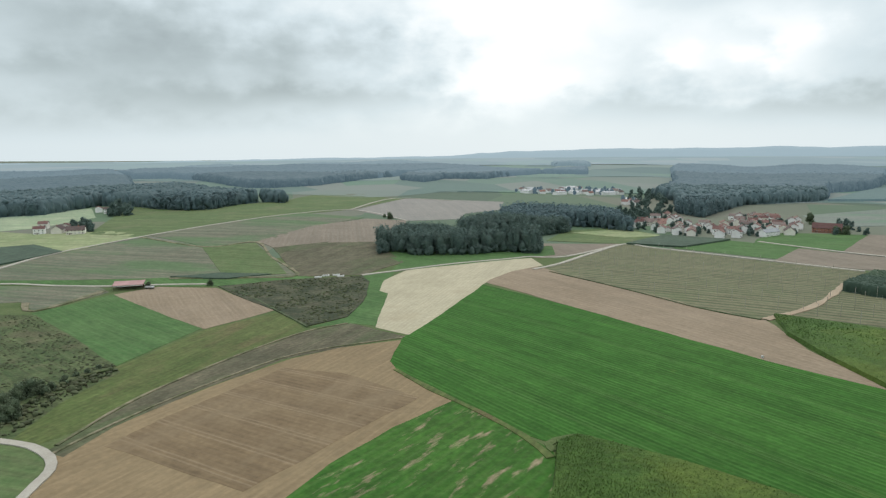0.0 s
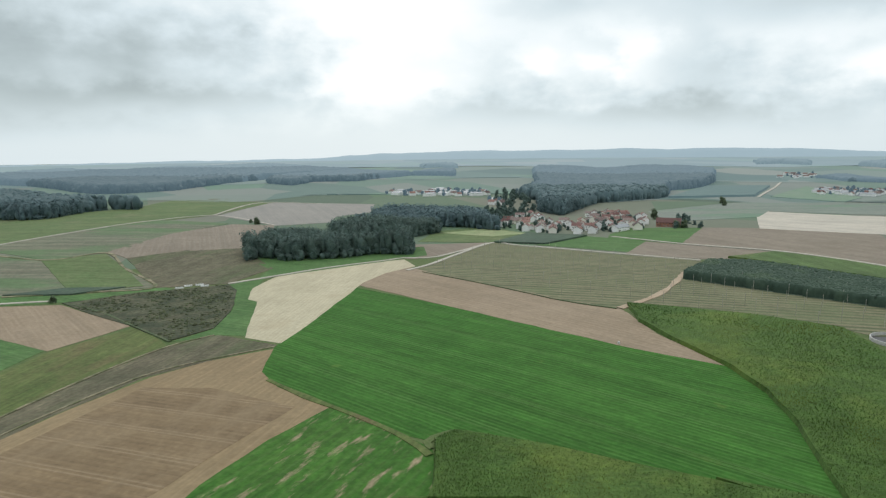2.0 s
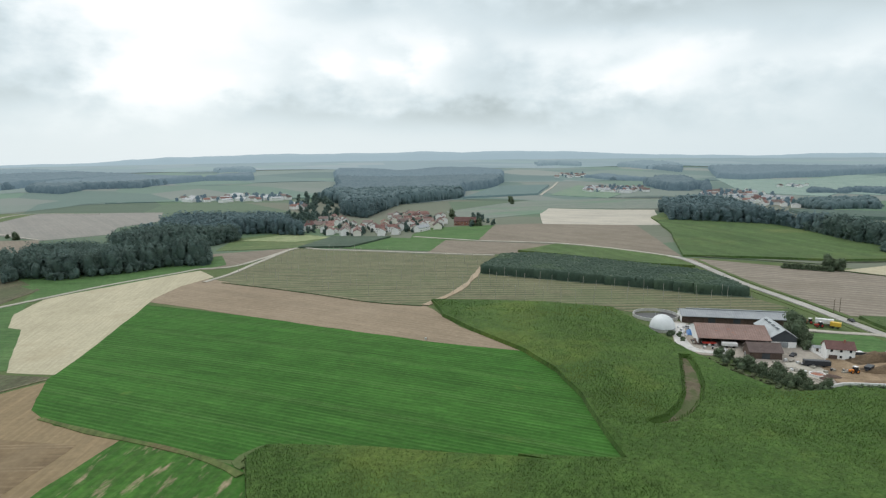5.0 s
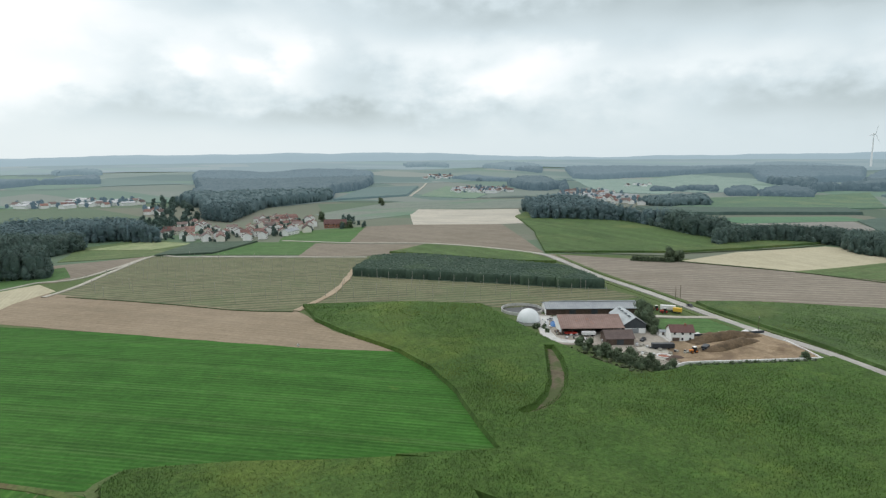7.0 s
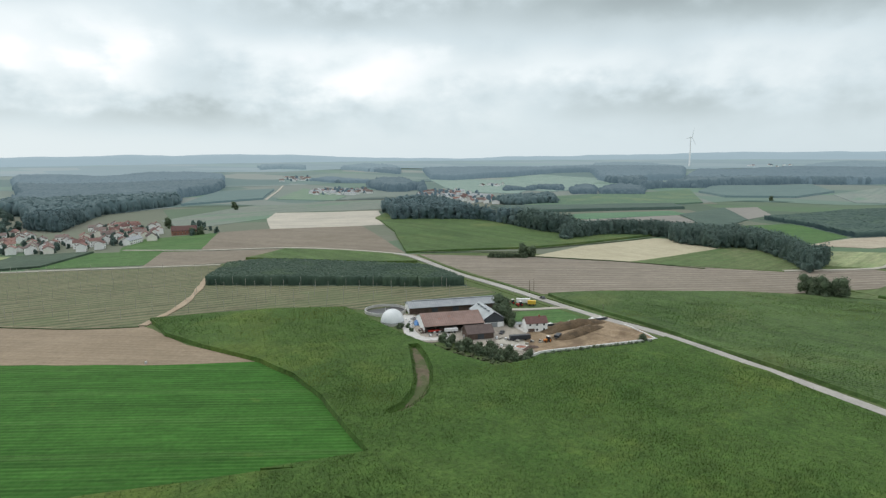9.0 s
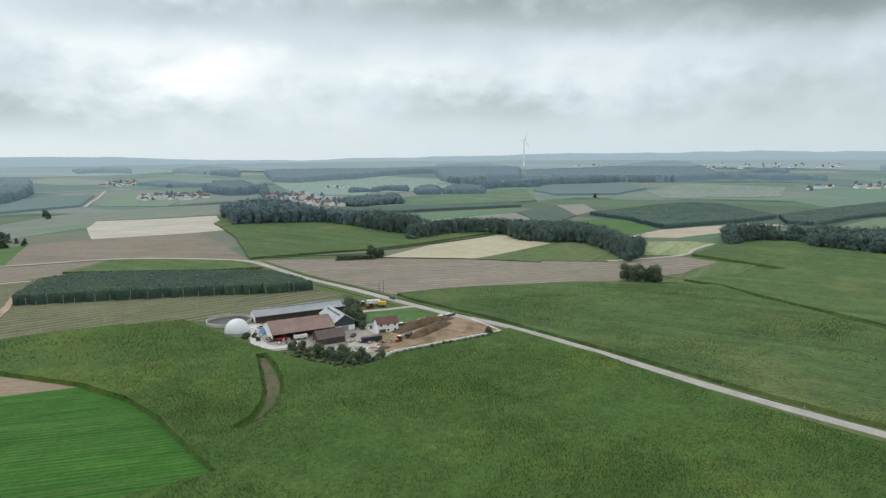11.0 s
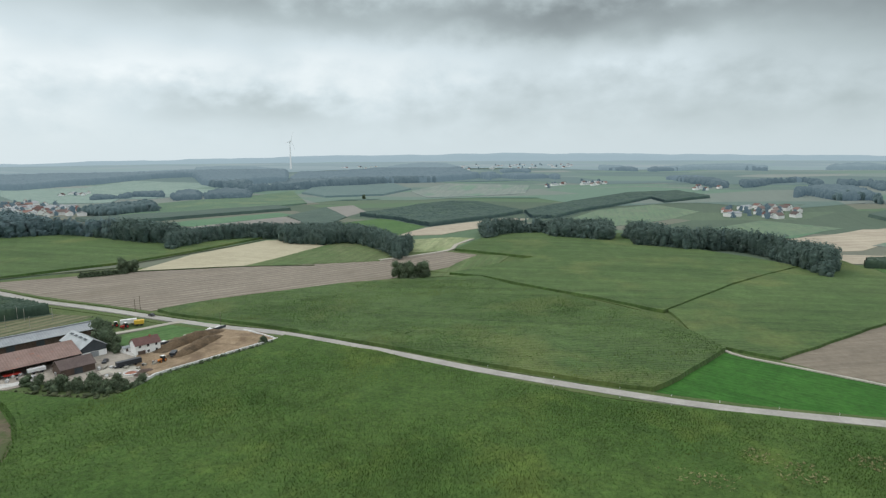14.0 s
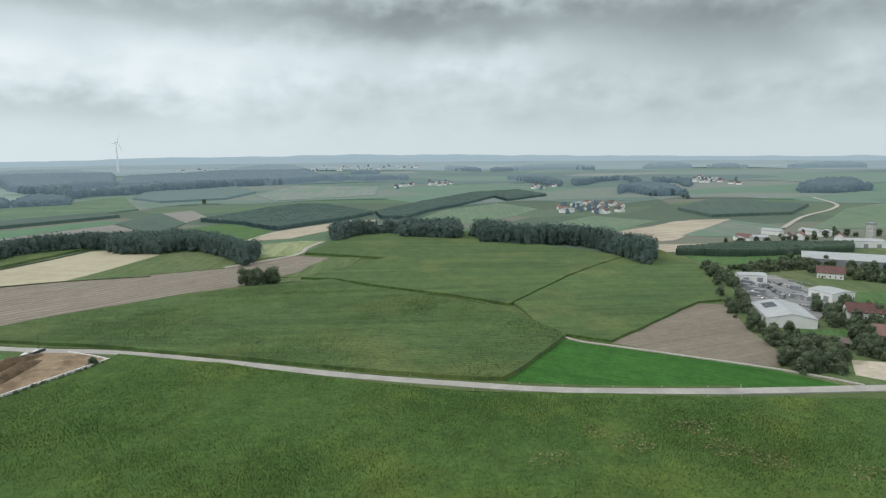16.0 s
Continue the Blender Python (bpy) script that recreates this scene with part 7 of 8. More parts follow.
def build_vehicles():
    def place(ob, p, turn, up=0.25):
        at(ob, p[0], p[1], turn, up)

    place(make_tractor(M_RED, "red tractor parked on the gravel"), (314.8, 175.2), 40, 0.4)
    place(make_tractor(M_RED, "red tractor with a white cab roof"), (312.9, 168.9), 60, 0.4)
    place(make_trailer(M_TARP, "tall box trailer under a white cover", 8, 2.2), (318.7, 169.8), 30, 0.4)
    place(make_trailer(M_YELLOW, "tall yellow harvest trailer on the gravel", 4.6, 2.0), (318.1, 163.9), 20, 0.4)
    place(make_tractor(M_ORANGE, "orange tractor with a white cab on the clamp"), (261.0, 125.9), 70, 0.5)
    place(make_trailer(M_DARKPAINT, "dark loader trailer beside the heap", 5, 1.0), (269.5, 124.6), 100, 0.5)
    place(make_trailer(M_DARKPAINT, "long dark open container trailer", 10, 1.9), (255.6, 137.7), 48, 0.35)
    place(make_trailer(M_TARP, "white covered trailer under the eaves", 6.5, 1.4), (246.5, 171.5), 48, 0.3)
    place(make_trailer(M_RED, "red and white flat trailer", 6, 0.5), (241.5, 178.3), 48, 0.3)
    white = make_car(M_WHITE, "white car parked in the yard")
    place(white, (251.0, 165.4), 60, 0.3)
    place(make_car(M_SILVER, "silver car parked at the barn"), (254.2, 200.7), 20, 0.3)
    place(make_car(M_DARKPAINT, "dark car parked in the yard"), (259.9, 150.2), 100, 0.3)
    place(make_car(M_DARKPAINT, "dark car on the country road"), (335.2, 165.5), -30, 0.85)
    ob = tagged(new("white_ring"), "white curved trough full of orange scrap", "trough")
    bm = lathe_bm([(3.0, 0.0), (3.0, 0.9), (2.6, 0.9), (2.6, 0.0)], 28)
    part("rim", bm, M_TARP, ob)
    part("fill", lathe_bm([(2.62, 0.4), (1.4, 0.75), (0.6, 0.5), (0, 0.6)], 28), M_BRICKWALL, ob)
    place(ob, (246.2, 132.0), 0, 0.2)


build_vehicles()


# ------------------------------------------------------------ wind turbine
def build_turbine():
    ob = tagged(new("wind_turbine"), "tall white three-bladed wind turbine", "wind turbine")
    part("tower", tube_bm((0, 0, -3), (0, 0, 136), 4.2, 2.0, 20), M_WHITE, ob)
    part("nacelle", box_bm(-2.2, 2.2, -6, 5, 135, 140, 0.8), M_WHITE, ob)
    part("hub", tube_bm((0, -6, 137.5), (0, -9, 137.5), 2.4, 1.2, 16), M_WHITE, ob)
    for i in range(3):
        a = radians(20 + 120 * i)
        d = Vector((math.sin(a), 0, math.cos(a)))
        s = Vector((math.cos(a), 0, -math.sin(a)))
        bm = bmesh.new()
        c = Vector((0, -7.5, 137.5))
        rings = []
        for f, w in ((0.02, 1.3), (0.2, 2.2), (0.6, 1.4), (1.0, 0.4)):
            o = c + d * (f * 52)
            rings.append([bm.verts.new(o + s * (w * u) + Vector((0, v, 0))) for u, v in ((-1, 0), (0, 0.5), (1, 0), (0, -0.5))])
        for p, q in zip(rings, rings[1:]):
            for k in range(4):
                bm.faces.new((p[k], p[(k + 1) % 4], q[(k + 1) % 4], q[k]))
        bm.faces.new(rings[-1])
        part("blade", bm, M_WHITE, ob)
    at(ob, *(3129, 785), -20)


build_turbine()


# ------------------------------------------------------------ hop poles and other posts
def build_poles():
    bm = tube_bm((0, 0, -0.6), (0, 0, 7.0), 0.12, 0.10, 7)
    pole = new("hop_pole")
    tagged(pole, "tall grey timber hop pole", "pole", "hop poles in the gardens")
    part("shaft", bm, M_POLE, pole)
    part("cap", tube_bm((0, 0, 7.0), (0, 0, 7.12), 0.14, 0.14, 7), M_METALDARK, pole)
    a = radians(-47)
    e1, e2 = Vector((math.cos(a), math.sin(a))), Vector((-math.sin(a), math.cos(a)))
    rng = random.Random(4)
    first = True
    plots = (([(176.3, 316.7), (244.5, 374.7), (283.9, 310.1), (322.5, 243.6), (339.8, 223.1), (335.3, 200.0), (278.6, 226.3), (212.6, 280.5)], 19.0, 17.0),
             ([(245.8, 376.7), (285.3, 311.6), (323.9, 244.6), (341.2, 224.0), (350.9, 241.9), (352.5, 320.4), (337.9, 368.9), (295.7, 420.0)], 19.0, 22.0),
             ([(76.9, 452.3), (172.0, 583.6), (235.9, 498.1), (297.6, 436.0), (219.3, 349.3), (165.0, 310.1), (140.5, 335.6), (113.7, 387.1), (85.6, 433.5)], 26.0, 21.0))
    for poly, du, dv in plots:
        cx, cy = sum(p[0] for p in poly) / len(poly), sum(p[1] for p in poly) / len(poly)
        for i in range(-12, 13):
            for j in range(-14, 15):
                p = Vector((cx, cy)) + e1 * (i * du + rng.uniform(-1.5, 1.5) + (j % 2) * du / 2) + e2 * (j * dv / 1.6 + rng.uniform(-0.6, 0.6))
                if not inside(poly, np.array([p.x]), np.array([p.y]))[0]:
                    continue
                m = pose_on(p.x, p.y, rng.uniform(0, 360))
                if first:
                    pole.matrix_basis, first = m, False
                else:
                    copy_thing(pole, m)


build_poles()


def build_utility_poles():
    ob = tagged(new("utility_pole"), "wooden utility pole with a crossarm", "pole", "poles along the road")
    part("shaft", tube_bm((0, 0, -0.5), (0, 0, 8.5), 0.16, 0.11, 8), M_BARK, ob)
    part("crossarm", box_bm(-0.9, 0.9, -0.07, 0.07, 7.9, 8.05), M_BARK, ob)
    for x in (-0.75, 0.0, 0.75):
        part("insulator", tube_bm((x, 0, 8.05), (x, 0, 8.3), 0.06, 0.05, 6), M_WHITE, ob)
    spots = [(351.2, 179.6), (314.5, 119.5), (346.1, 180.0), (322.4, 122.1)]
    ob.matrix_basis = pose_on(*spots[0], 30)
    for p in spots[1:3]:
        copy_thing(ob, pose_on(*p, 30))


build_utility_poles()


def build_roadside():
    post = tagged(new("marker_post"), "white roadside marker post with a black band", "post", "marker posts along the road")
    part("shaft", box_bm(-0.07, 0.07, -0.06, 0.06, -0.2, 1.0, 0.01), M_WHITE, post)
    part("band", box_bm(-0.075, 0.075, -0.065, 0.065, 0.72, 0.88), M_BLACK, post)
    first = True
    for line in ([(312.0, 86.8), (285.6, 35.3), (255.2, -16.0), (229.1, -65.0), (214.2, -96.7), (202.8, -132.5), (194.8, -161.1)], [(298.6, 83.3), (274.0, 34.0), (244.2, -15.3), (219.4, -62.3), (205.6, -93.0), (194.6, -127.4), (186.7, -154.8)]):
        for i, p in enumerate(smooth_line(line, 25.0)[::1]):
            m = pose_on(p.x, p.y, 20, 0.3)
            if first:
                post.matrix_basis, first = m, False
            else:
                copy_thing(post, m)
    ob = tagged(new("boundary_stone"), "pale boundary stone at the field's edge", "stone")
    part("block", box_bm(-0.5, 0.5, -0.4, 0.4, -0.2, 1.1, 0.12), M_CONCRETE, ob)
    at(ob, *(133.9, 251.2), 20, 0.2)
    bale = tagged(new("wrapped_bale_row"), "long row of pale wrapped silage bales", "bales", "bale rows beside the lane")
    for i in range(4):
        part("bale", tube_bm((i * 1.35, -0.6, 0.62), (i * 1.35, 0.6, 0.62), 0.64, 0.64, 12), M_TARP, bale)
    spots = [(-93.9, 448.3), (-89.0, 452.9), (-81.6, 453.7), (-77.5, 449.5)]
    bale.matrix_basis = pose_on(*spots[0], 10, 0.25)
    for p in spots[1:]:
        copy_thing(bale, pose_on(*p, 10, 0.25))


build_roadside()


# ------------------------------------------------------------ trees and bushes
def build_trees():
    group = "single trees in the fields"
    kinds = [make_tree("tree", 11 + i, h, w, 1900, 0.44, None, "broad dark green deciduous tree", True, group) for i, (h, w) in enumerate(((13, 13), (11, 11), (9, 10)))]
    bush = [make_tree("bush", 31 + i, h, w, 520, 0.38, None, "dense dark green bush", False, "bushes round the farm") for i, (h, w) in enumerate(((4.5, 5.5), (3.2, 4.5)))]
    willow = make_tree("willow", 41, 11, 10, 1100, 0.5, M_LEAF_B, "grey-green willow tree beside the works", True, "trees at the edge of the town")
    used = set()

    def put(ob, p, scale=1.0):
        rng = random.Random(int(p[0] * 7 + p[1] * 3))
        m = pose_on(p[0], p[1], rng.uniform(0, 360)) @ Matrix.Scale(scale * rng.uniform(0.9, 1.1), 4)
        if ob not in used:
            used.add(ob)
            ob.matrix_basis = m
            return ob
        new_ob = copy_thing(ob, pose_on(p[0], p[1], rng.uniform(0, 360)))
        new_ob.matrix_basis = m
        return new_ob

    for i, p in enumerate([(433.9, 36.0), (431.6, 31.9), (431.1, 27.1), (432.2, 22.5), (431.7, 18.1), (436.7, 30.3), (435.5, 21.0)]):
        put(kinds[i % 2], p, 0.95)
    for i, p in enumerate([(278.1, 159.0), (277.8, 155.8), (283.0, 163.3)]):
        put(kinds[(i + 1) % 3], p, 0.95)
    for i, p in enumerate([(464.9, 243.6), (463.9, 247.8), (649, 889), (-66, 770), (660, 909), (407, 624), (402, 631), (431, 728), (1323, 180), (465.7, 241.2)]):
        put(kinds[(i + 2) % 3], p, 0.9)
    # bushes before the farmyard and along the clamp's wall
    for i, p in enumerate([(233.5, 161.9), (229.9, 155.6), (227.5, 150.8), (228.1, 147.3), (227.2, 143.4), (227.7, 140.1), (226.6, 136.6), (227.1, 133.4), (227.3, 130.7), (228.7, 128.7), (229.2, 125.6), (229.8, 122.3), (232.5, 121.0), (234.1, 147.2), (234.1, 141.7), (233.0, 135.4), (233.9, 131.6), (232.7, 151.8), (228.6, 160.1), (232.6, 166.1), (288.4, 89.6), (232.7, 128.1), (232.4, 138.9)]):
        put(bush[i % 2], p, 0.85 + 0.35 * ((i * 7) % 5) / 4)
    for i in range(16):
        f = i / 15
        a, b = (240.8, 117.1), (285.3, 85.2)
        put(bush[1], (a[0] + (b[0] - a[0]) * f, a[1] + (b[1] - a[1]) * f), 0.8)
    for i, p in enumerate([(272.9, 152.1), (277.7, 152.4), (239.9, 193.5), (236.3, 188.5), (237.2, 197.2), (239.8, 197.1)]):
        put(bush[i % 2], p, 0.6)
    for i in range(18):
        f = i / 17
        a, b = (442.8, 268.0), (458.8, 242.7)
        put(bush[0], (a[0] + (b[0] - a[0]) * f, a[1] + (b[1] - a[1]) * f), 0.8)
    # thicket at the bend of the path in the valley
    for i, p in enumerate([(-157.7, 212.6), (-157.3, 218.0), (-156.9, 223.7), (-154.6, 226.7), (-148.9, 202.6), (-156.2, 207.4), (-153.3, 231.6), (-153.9, 200.2), (-152.5, 239.3), (-151.9, 246.2), (-149.7, 250.5), (-148.2, 256.5)]):
        put((kinds[2], bush[0], bush[1])[min(2, i // 5)] if i < 9 else bush[1], p, 0.75)
    for i, p in enumerate([(-165.3, 432.2), (-206.0, 425.1), (-74, 784)]):
        put(bush[0], p, 0.9)
    # the town's edge: belt along the bare field, gardens and the large trees at the corner
    rng = random.Random(8)
    belts = ([(400.1, -292.2), (358.6, -269.8), (321.8, -249.7), (290.3, -231.5), (267.0, -221.4), (251.3, -216.8), (239.9, -215.0)], [(254.8, -218.1), (248.0, -221.9), (246.2, -228.4), (247.4, -237.7)], [(215.9, -199.8), (206.2, -196.6), (204.4, -203.2), (200.0, -207.2), (201.2, -215.3)], [(231.0, -216.3), (233.0, -224.3), (229.6, -230.4), (217.2, -222.8)],
             [(393.9, -299.6), (394.8, -319.6), (391.6, -336.7), (394.1, -363.9)], [(288.1, -298.5), (268.9, -275.6), (249.6, -266.6), (246.7, -277.4), (240.9, -280.6)], [(402.0, -392.0), (378.2, -384.2), (356.0, -381.4), (348.5, -397.7)], [(209.8, -222.7), (216.8, -238.8), (205.5, -238.6)],
             [(419.6, -371.0), (429.6, -396.0), (420.9, -410.1)], [(259.4, -313.4), (226.5, -281.6), (328.9, -413.6)])
    for line in belts:
        pts = smooth_line(line, 8.5)
        for p in pts:
            q = (p.x + rng.uniform(-3, 3), p.y + rng.uniform(-3, 3))
            put(rng.choice((kinds[1], kinds[2], willow, bush[0], bush[0], bush[1])), q, rng.choice((0.3, 0.36, 0.42, 0.52, 0.68)))
    # the large trees at the corner of the bare field
    for i, p in enumerate([(218.8, -206.7), (214.4, -208.2), (226.1, -227.6), (211.9, -195.7), (207.3, -216.7), (201.9, -201.4)]):
        put((kinds[0], willow, kinds[1])[i % 3], p, (0.62, 0.92, 0.6)[i % 3])
    # gardens and hedges of the town
    for poly, n in (([(400.1, -292.2), (374.8, -285.4), (337.3, -269.7), (296.2, -242.0), (251.3, -216.8), (241.4, -219.3), (248.8, -225.9), (268.4, -227.7), (325.6, -264.6), (362.7, -285.2)], 16), ([(383.6, -354.4), (390.6, -383.6), (339.6, -359.6), (326.6, -377.0), (348.9, -417.9), (335.1, -382.7), (366.0, -386.9), (402.0, -392.0)], 22),
                    ([(282.8, -293.2), (266.7, -284.3), (250.3, -263.9), (253.9, -250.4), (269.3, -274.1)], 12), ([(234.4, -219.3), (233.7, -237.5), (209.2, -224.9), (197.5, -211.6), (206.8, -194.4), (213.3, -196.1)], 22), ([(220.5, -239.7), (223.2, -260.8), (203.2, -247.7), (207.9, -235.3)], 10),
                    ([(245.6, -262.5), (246.4, -286.8), (233.6, -290.0), (233.5, -272.3)], 10), ([(413.3, -329.3), (422.7, -400.8), (397.6, -387.7), (386.6, -313.1)], 18)):
        xs, ys = [p[0] for p in poly], [p[1] for p in poly]
        k = 0
        while k < n:
            q = (rng.uniform(min(xs), max(xs)), rng.uniform(min(ys), max(ys)))
            if inside(poly, np.array([q[0]]), np.array([q[1]]))[0]:
                put(rng.choice((kinds[1], kinds[2], willow, bush[0], bush[1])), q, rng.uniform(0.4, 0.75))
                k += 1


build_trees()


def build_yard_clutter():
    """Odds and ends standing about in the farmyard."""
    rng = random.Random(31)
    drum = tagged(new("barrel"), "dark plastic barrel in the farmyard", "barrel", "barrels in the farmyard")
    part("drum", lathe_bm([(0, 0), (0.42, 0), (0.45, 0.3), (0.45, 0.9), (0.42, 1.2), (0, 1.2)], 12), M_DARKPAINT, drum)
    part("lid", lathe_bm([(0, 1.2), (0.36, 1.2), (0.36, 1.26), (0, 1.28)], 12), M_SILVER, drum)
    tank = tagged(new("liquid_tote"), "white caged liquid container on a pallet", "container", "liquid containers in the farmyard")
    part("pallet", box_bm(-0.6, 0.6, -0.5, 0.5, 0, 0.16), M_TIMBER, tank)
    part("vessel", box_bm(-0.56, 0.56, -0.46, 0.46, 0.16, 1.15, 0.06), M_TARP, tank)
    for x in (-0.57, 0.0, 0.57):
        part("cage_bar", box_bm(x - 0.03, x + 0.03, -0.5, 0.5, 0.16, 1.18), M_SILVER, tank)
    crate = tagged(new("crate"), "weathered timber crate in the farmyard", "crate", "crates in the farmyard")
    part("side_boards", box_bm(-0.8, 0.8, -0.6, 0.6, 0.05, 1.0, 0.03), M_POLE, crate)
    for x in (-0.7, 0.7):
        part("runner", box_bm(x - 0.08, x + 0.08, -0.6, 0.6, 0, 0.06), M_TIMBER, crate)
    boards = tagged(new("board_stack"), "stack of sawn boards in the farmyard", "stack", "board stacks in the farmyard")
    for i in range(4):
        part("board", box_bm(-1.8, 1.8, -0.55 + 0.03 * i, 0.55 - 0.02 * i, 0.22 * i, 0.22 * i + 0.18), M_POLE, boards)
    bag = tagged(new("bulk_bag"), "white bulk bag standing in the farmyard", "bag", "bulk bags in the farmyard")
    part("sack", lathe_bm([(0, 0), (0.5, 0.02), (0.62, 0.4), (0.58, 0.9), (0.35, 1.05), (0, 1.0)], 10), M_TARP, bag)
    part("loop", tube_bm((-0.3, 0, 1.0), (0.3, 0, 1.25), 0.05, 0.05, 6), M_BLUE, bag)
    kinds = (drum, tank, crate, boards, bag)
    fresh = set(kinds)
    for (a, b), n in (([(239.2, 184.7), (248.6, 165.5)], 14), ([(235.7, 176.8), (240.7, 166.9)], 8), ([(250.9, 150.0), (254.1, 133.9)], 12), ([(243.0, 149.0), (242.9, 135.2)], 10), ([(251.1, 132.3), (260.7, 127.8)], 8), ([(244.7, 164.6), (247.4, 154.8)], 7), ([(253.4, 203.6), (235.5, 186.4)], 6)):
        for i in range(n):
            f = rng.uniform(0, 1)
            x, y = a[0] + (b[0] - a[0]) * f + rng.uniform(-1.6, 1.6), a[1] + (b[1] - a[1]) * f + rng.uniform(-1.6, 1.6)
            k = rng.choice(kinds)
            m = pose_on(x, y, rng.uniform(0, 360), 0.32)
            if k in fresh:
                fresh.discard(k)
                k.matrix_basis = m
            else:
                copy_thing(k, m)


build_yard_clutter()


# ------------------------------------------------------------ villages and the town
def plain_house(length, width, eave, ridge, wall, roof, label, group):
    return gable_house("house", length, width, eave, ridge, wall, roof, label, "house", 0.45, True, True, group)


def far_house(length, width, eave, ridge, wall, roof, label, group):
    return gable_house("house", length, width, eave, ridge, wall, roof, label, "house", 0.5, False, False, group)


def village(poly, count, kinds, apart, seed, turns=(35, -55, 10), keep=()):
    """Houses set down in the outline, never closer than apart, in a few common directions. Returns their places."""
    rng = random.Random(seed)
    xs, ys = [p[0] for p in poly], [p[1] for p in poly]
    done = list(keep)
    tries = 0
    placed = 0
    while placed < count and tries < 6000:
        tries += 1
        x, y = rng.uniform(min(xs), max(xs)), rng.uniform(min(ys), max(ys))
        if not inside(poly, np.array([x]), np.array([y]))[0] or any(math.hypot(x - a, y - b) < apart for a, b in done):
            continue
        done.append((x, y))
        placed += 1
        k = rng.choice(kinds)
        m = pose_on(x, y, rng.choice(turns) + rng.uniform(-6, 6))
        if k.get("set"):
            copy_thing(k, m)
        else:
            k.matrix_basis = m
            k["set"] = 1
    return done


def green(poly, count, kinds, apart, seed, keep=(), scale=(0.6, 1.0)):
    """Garden trees between the houses."""
    rng = random.Random(seed)
    xs, ys = [p[0] for p in poly], [p[1] for p in poly]
    done, n, tries = list(keep), 0, 0
    while n < count and tries < 8000:
        tries += 1
        x, y = rng.uniform(min(xs), max(xs)), rng.uniform(min(ys), max(ys))
        if not inside(poly, np.array([x]), np.array([y]))[0] or any(math.hypot(x - a, y - b) < apart for a, b in done):
            continue
        done.append((x, y))
        n += 1
        k = rng.choice(kinds)
        m = pose_on(x, y, rng.uniform(0, 360)) @ Matrix.Scale(rng.uniform(*scale), 4)
        if k.get("set"):
            copy_thing(k, Matrix.Identity(4)).matrix_basis = m
        else:
            k.matrix_basis = m
            k["set"] = 1


def build_villages():
    g = "houses of the village"
    kinds = [plain_house(10.5, 8.5, 6.0, 8.3, M_WHITE, M_TILE, "white village house with a red tiled roof", g),
             plain_house(12, 9.0, 6.2, 8.6, M_WHITE, M_TILE_B, "white village house with a brown tiled roof", g),
             plain_house(9.5, 8.5, 6.0, 8.3, M_CREAM, M_TILE, "cream village house with a red tiled roof", g),
             plain_house(17, 10.0, 4.6, 8.4, M_CREAM, M_TILE_B, "long cream barn with a brown tiled roof", g),
             plain_house(12, 8.0, 3.0, 5.4, M_WHITE, M_TILE_B, "low white outbuilding with a brown roof", g)]
    # garden trees share the bluish canopy colour, with its painted haze
    garden = [make_tree("garden_tree", 61 + i, h, w, 360, 0.75, M_WOOD, "leafy garden tree between the village houses", True, "garden trees") for i, (h, w) in enumerate(((10, 9), (8, 7), (12, 9)))]
    main = [(214, 751), (235, 796), (263, 795), (313, 854), (289, 728), (318, 705), (386, 806), (414, 809), (425, 737), (366, 635), (339, 634), (307.3, 620.1), (273.2, 620.5), (248.7, 643.0), (230, 687)]
    spots = village(main, 74, kinds[:3] + kinds[:3] + kinds, 12.0, 3, (66, 58, 74, -24))
    green(main, 85, garden, 5.5, 4, spots, (0.5, 0.85))
    barns = [(391, 646), (404, 637)]
    ob = gable_house("barn", 26, 13, 5, 9.5, M_BRICKWALL, M_TILE, "long red-roofed brick barn beside the village", "barn", 0.6, True, False)
    stand(ob, *barns, 13)
    ob = gable_house("hall", 40, 12, 4.5, 6.8, M_WHITE, M_TILE_B, "long white hall with a brown roof", "barn", 0.5, True, False)
    stand(ob, *[(369, 796), (397, 776)], 12)
    ob = gable_house("row_house", 24, 9, 4.6, 7.2, M_WHITE, M_METALDARK, "white row of garages with a flat-pitched roof", "house", 0.4, True, False)
    stand(ob, *[(319.9, 617.3), (348, 634)], 9)
    green([(393, 623), (417, 607), (470, 691), (448, 703)], 9, garden, 7.0, 5, (), (0.7, 1.0))
    green([(198, 773), (211, 739), (266, 793), (331, 903), (269, 909), (217, 847)], 40, garden, 9.0, 6, spots, (0.8, 1.2))
    green([(290, 1012), (309, 950), (324, 886), (383, 1045), (421, 1273), (353, 1192)], 30, garden, 12.0, 16, spots, (1.0, 1.5))
    # farther villages: walls and roofs only
    g2 = "houses of the distant villages"
    far = [far_house(12, 9, 5, 8.2, M_WHITE, M_TILE, "distant white house with a red roof", g2),
           far_house(15, 10, 5, 8.6, M_WHITE, M_TILE_B, "distant white house with a brown roof", g2),
           far_house(26, 13, 5.0, 7.2, M_WHITE, M_METALDARK, "distant white hall with a grey roof", g2)]
    # crowns use the glowing wood colour, which paints haze on them
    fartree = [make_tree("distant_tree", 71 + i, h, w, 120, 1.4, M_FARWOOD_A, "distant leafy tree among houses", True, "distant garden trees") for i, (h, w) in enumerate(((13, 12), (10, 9)))]
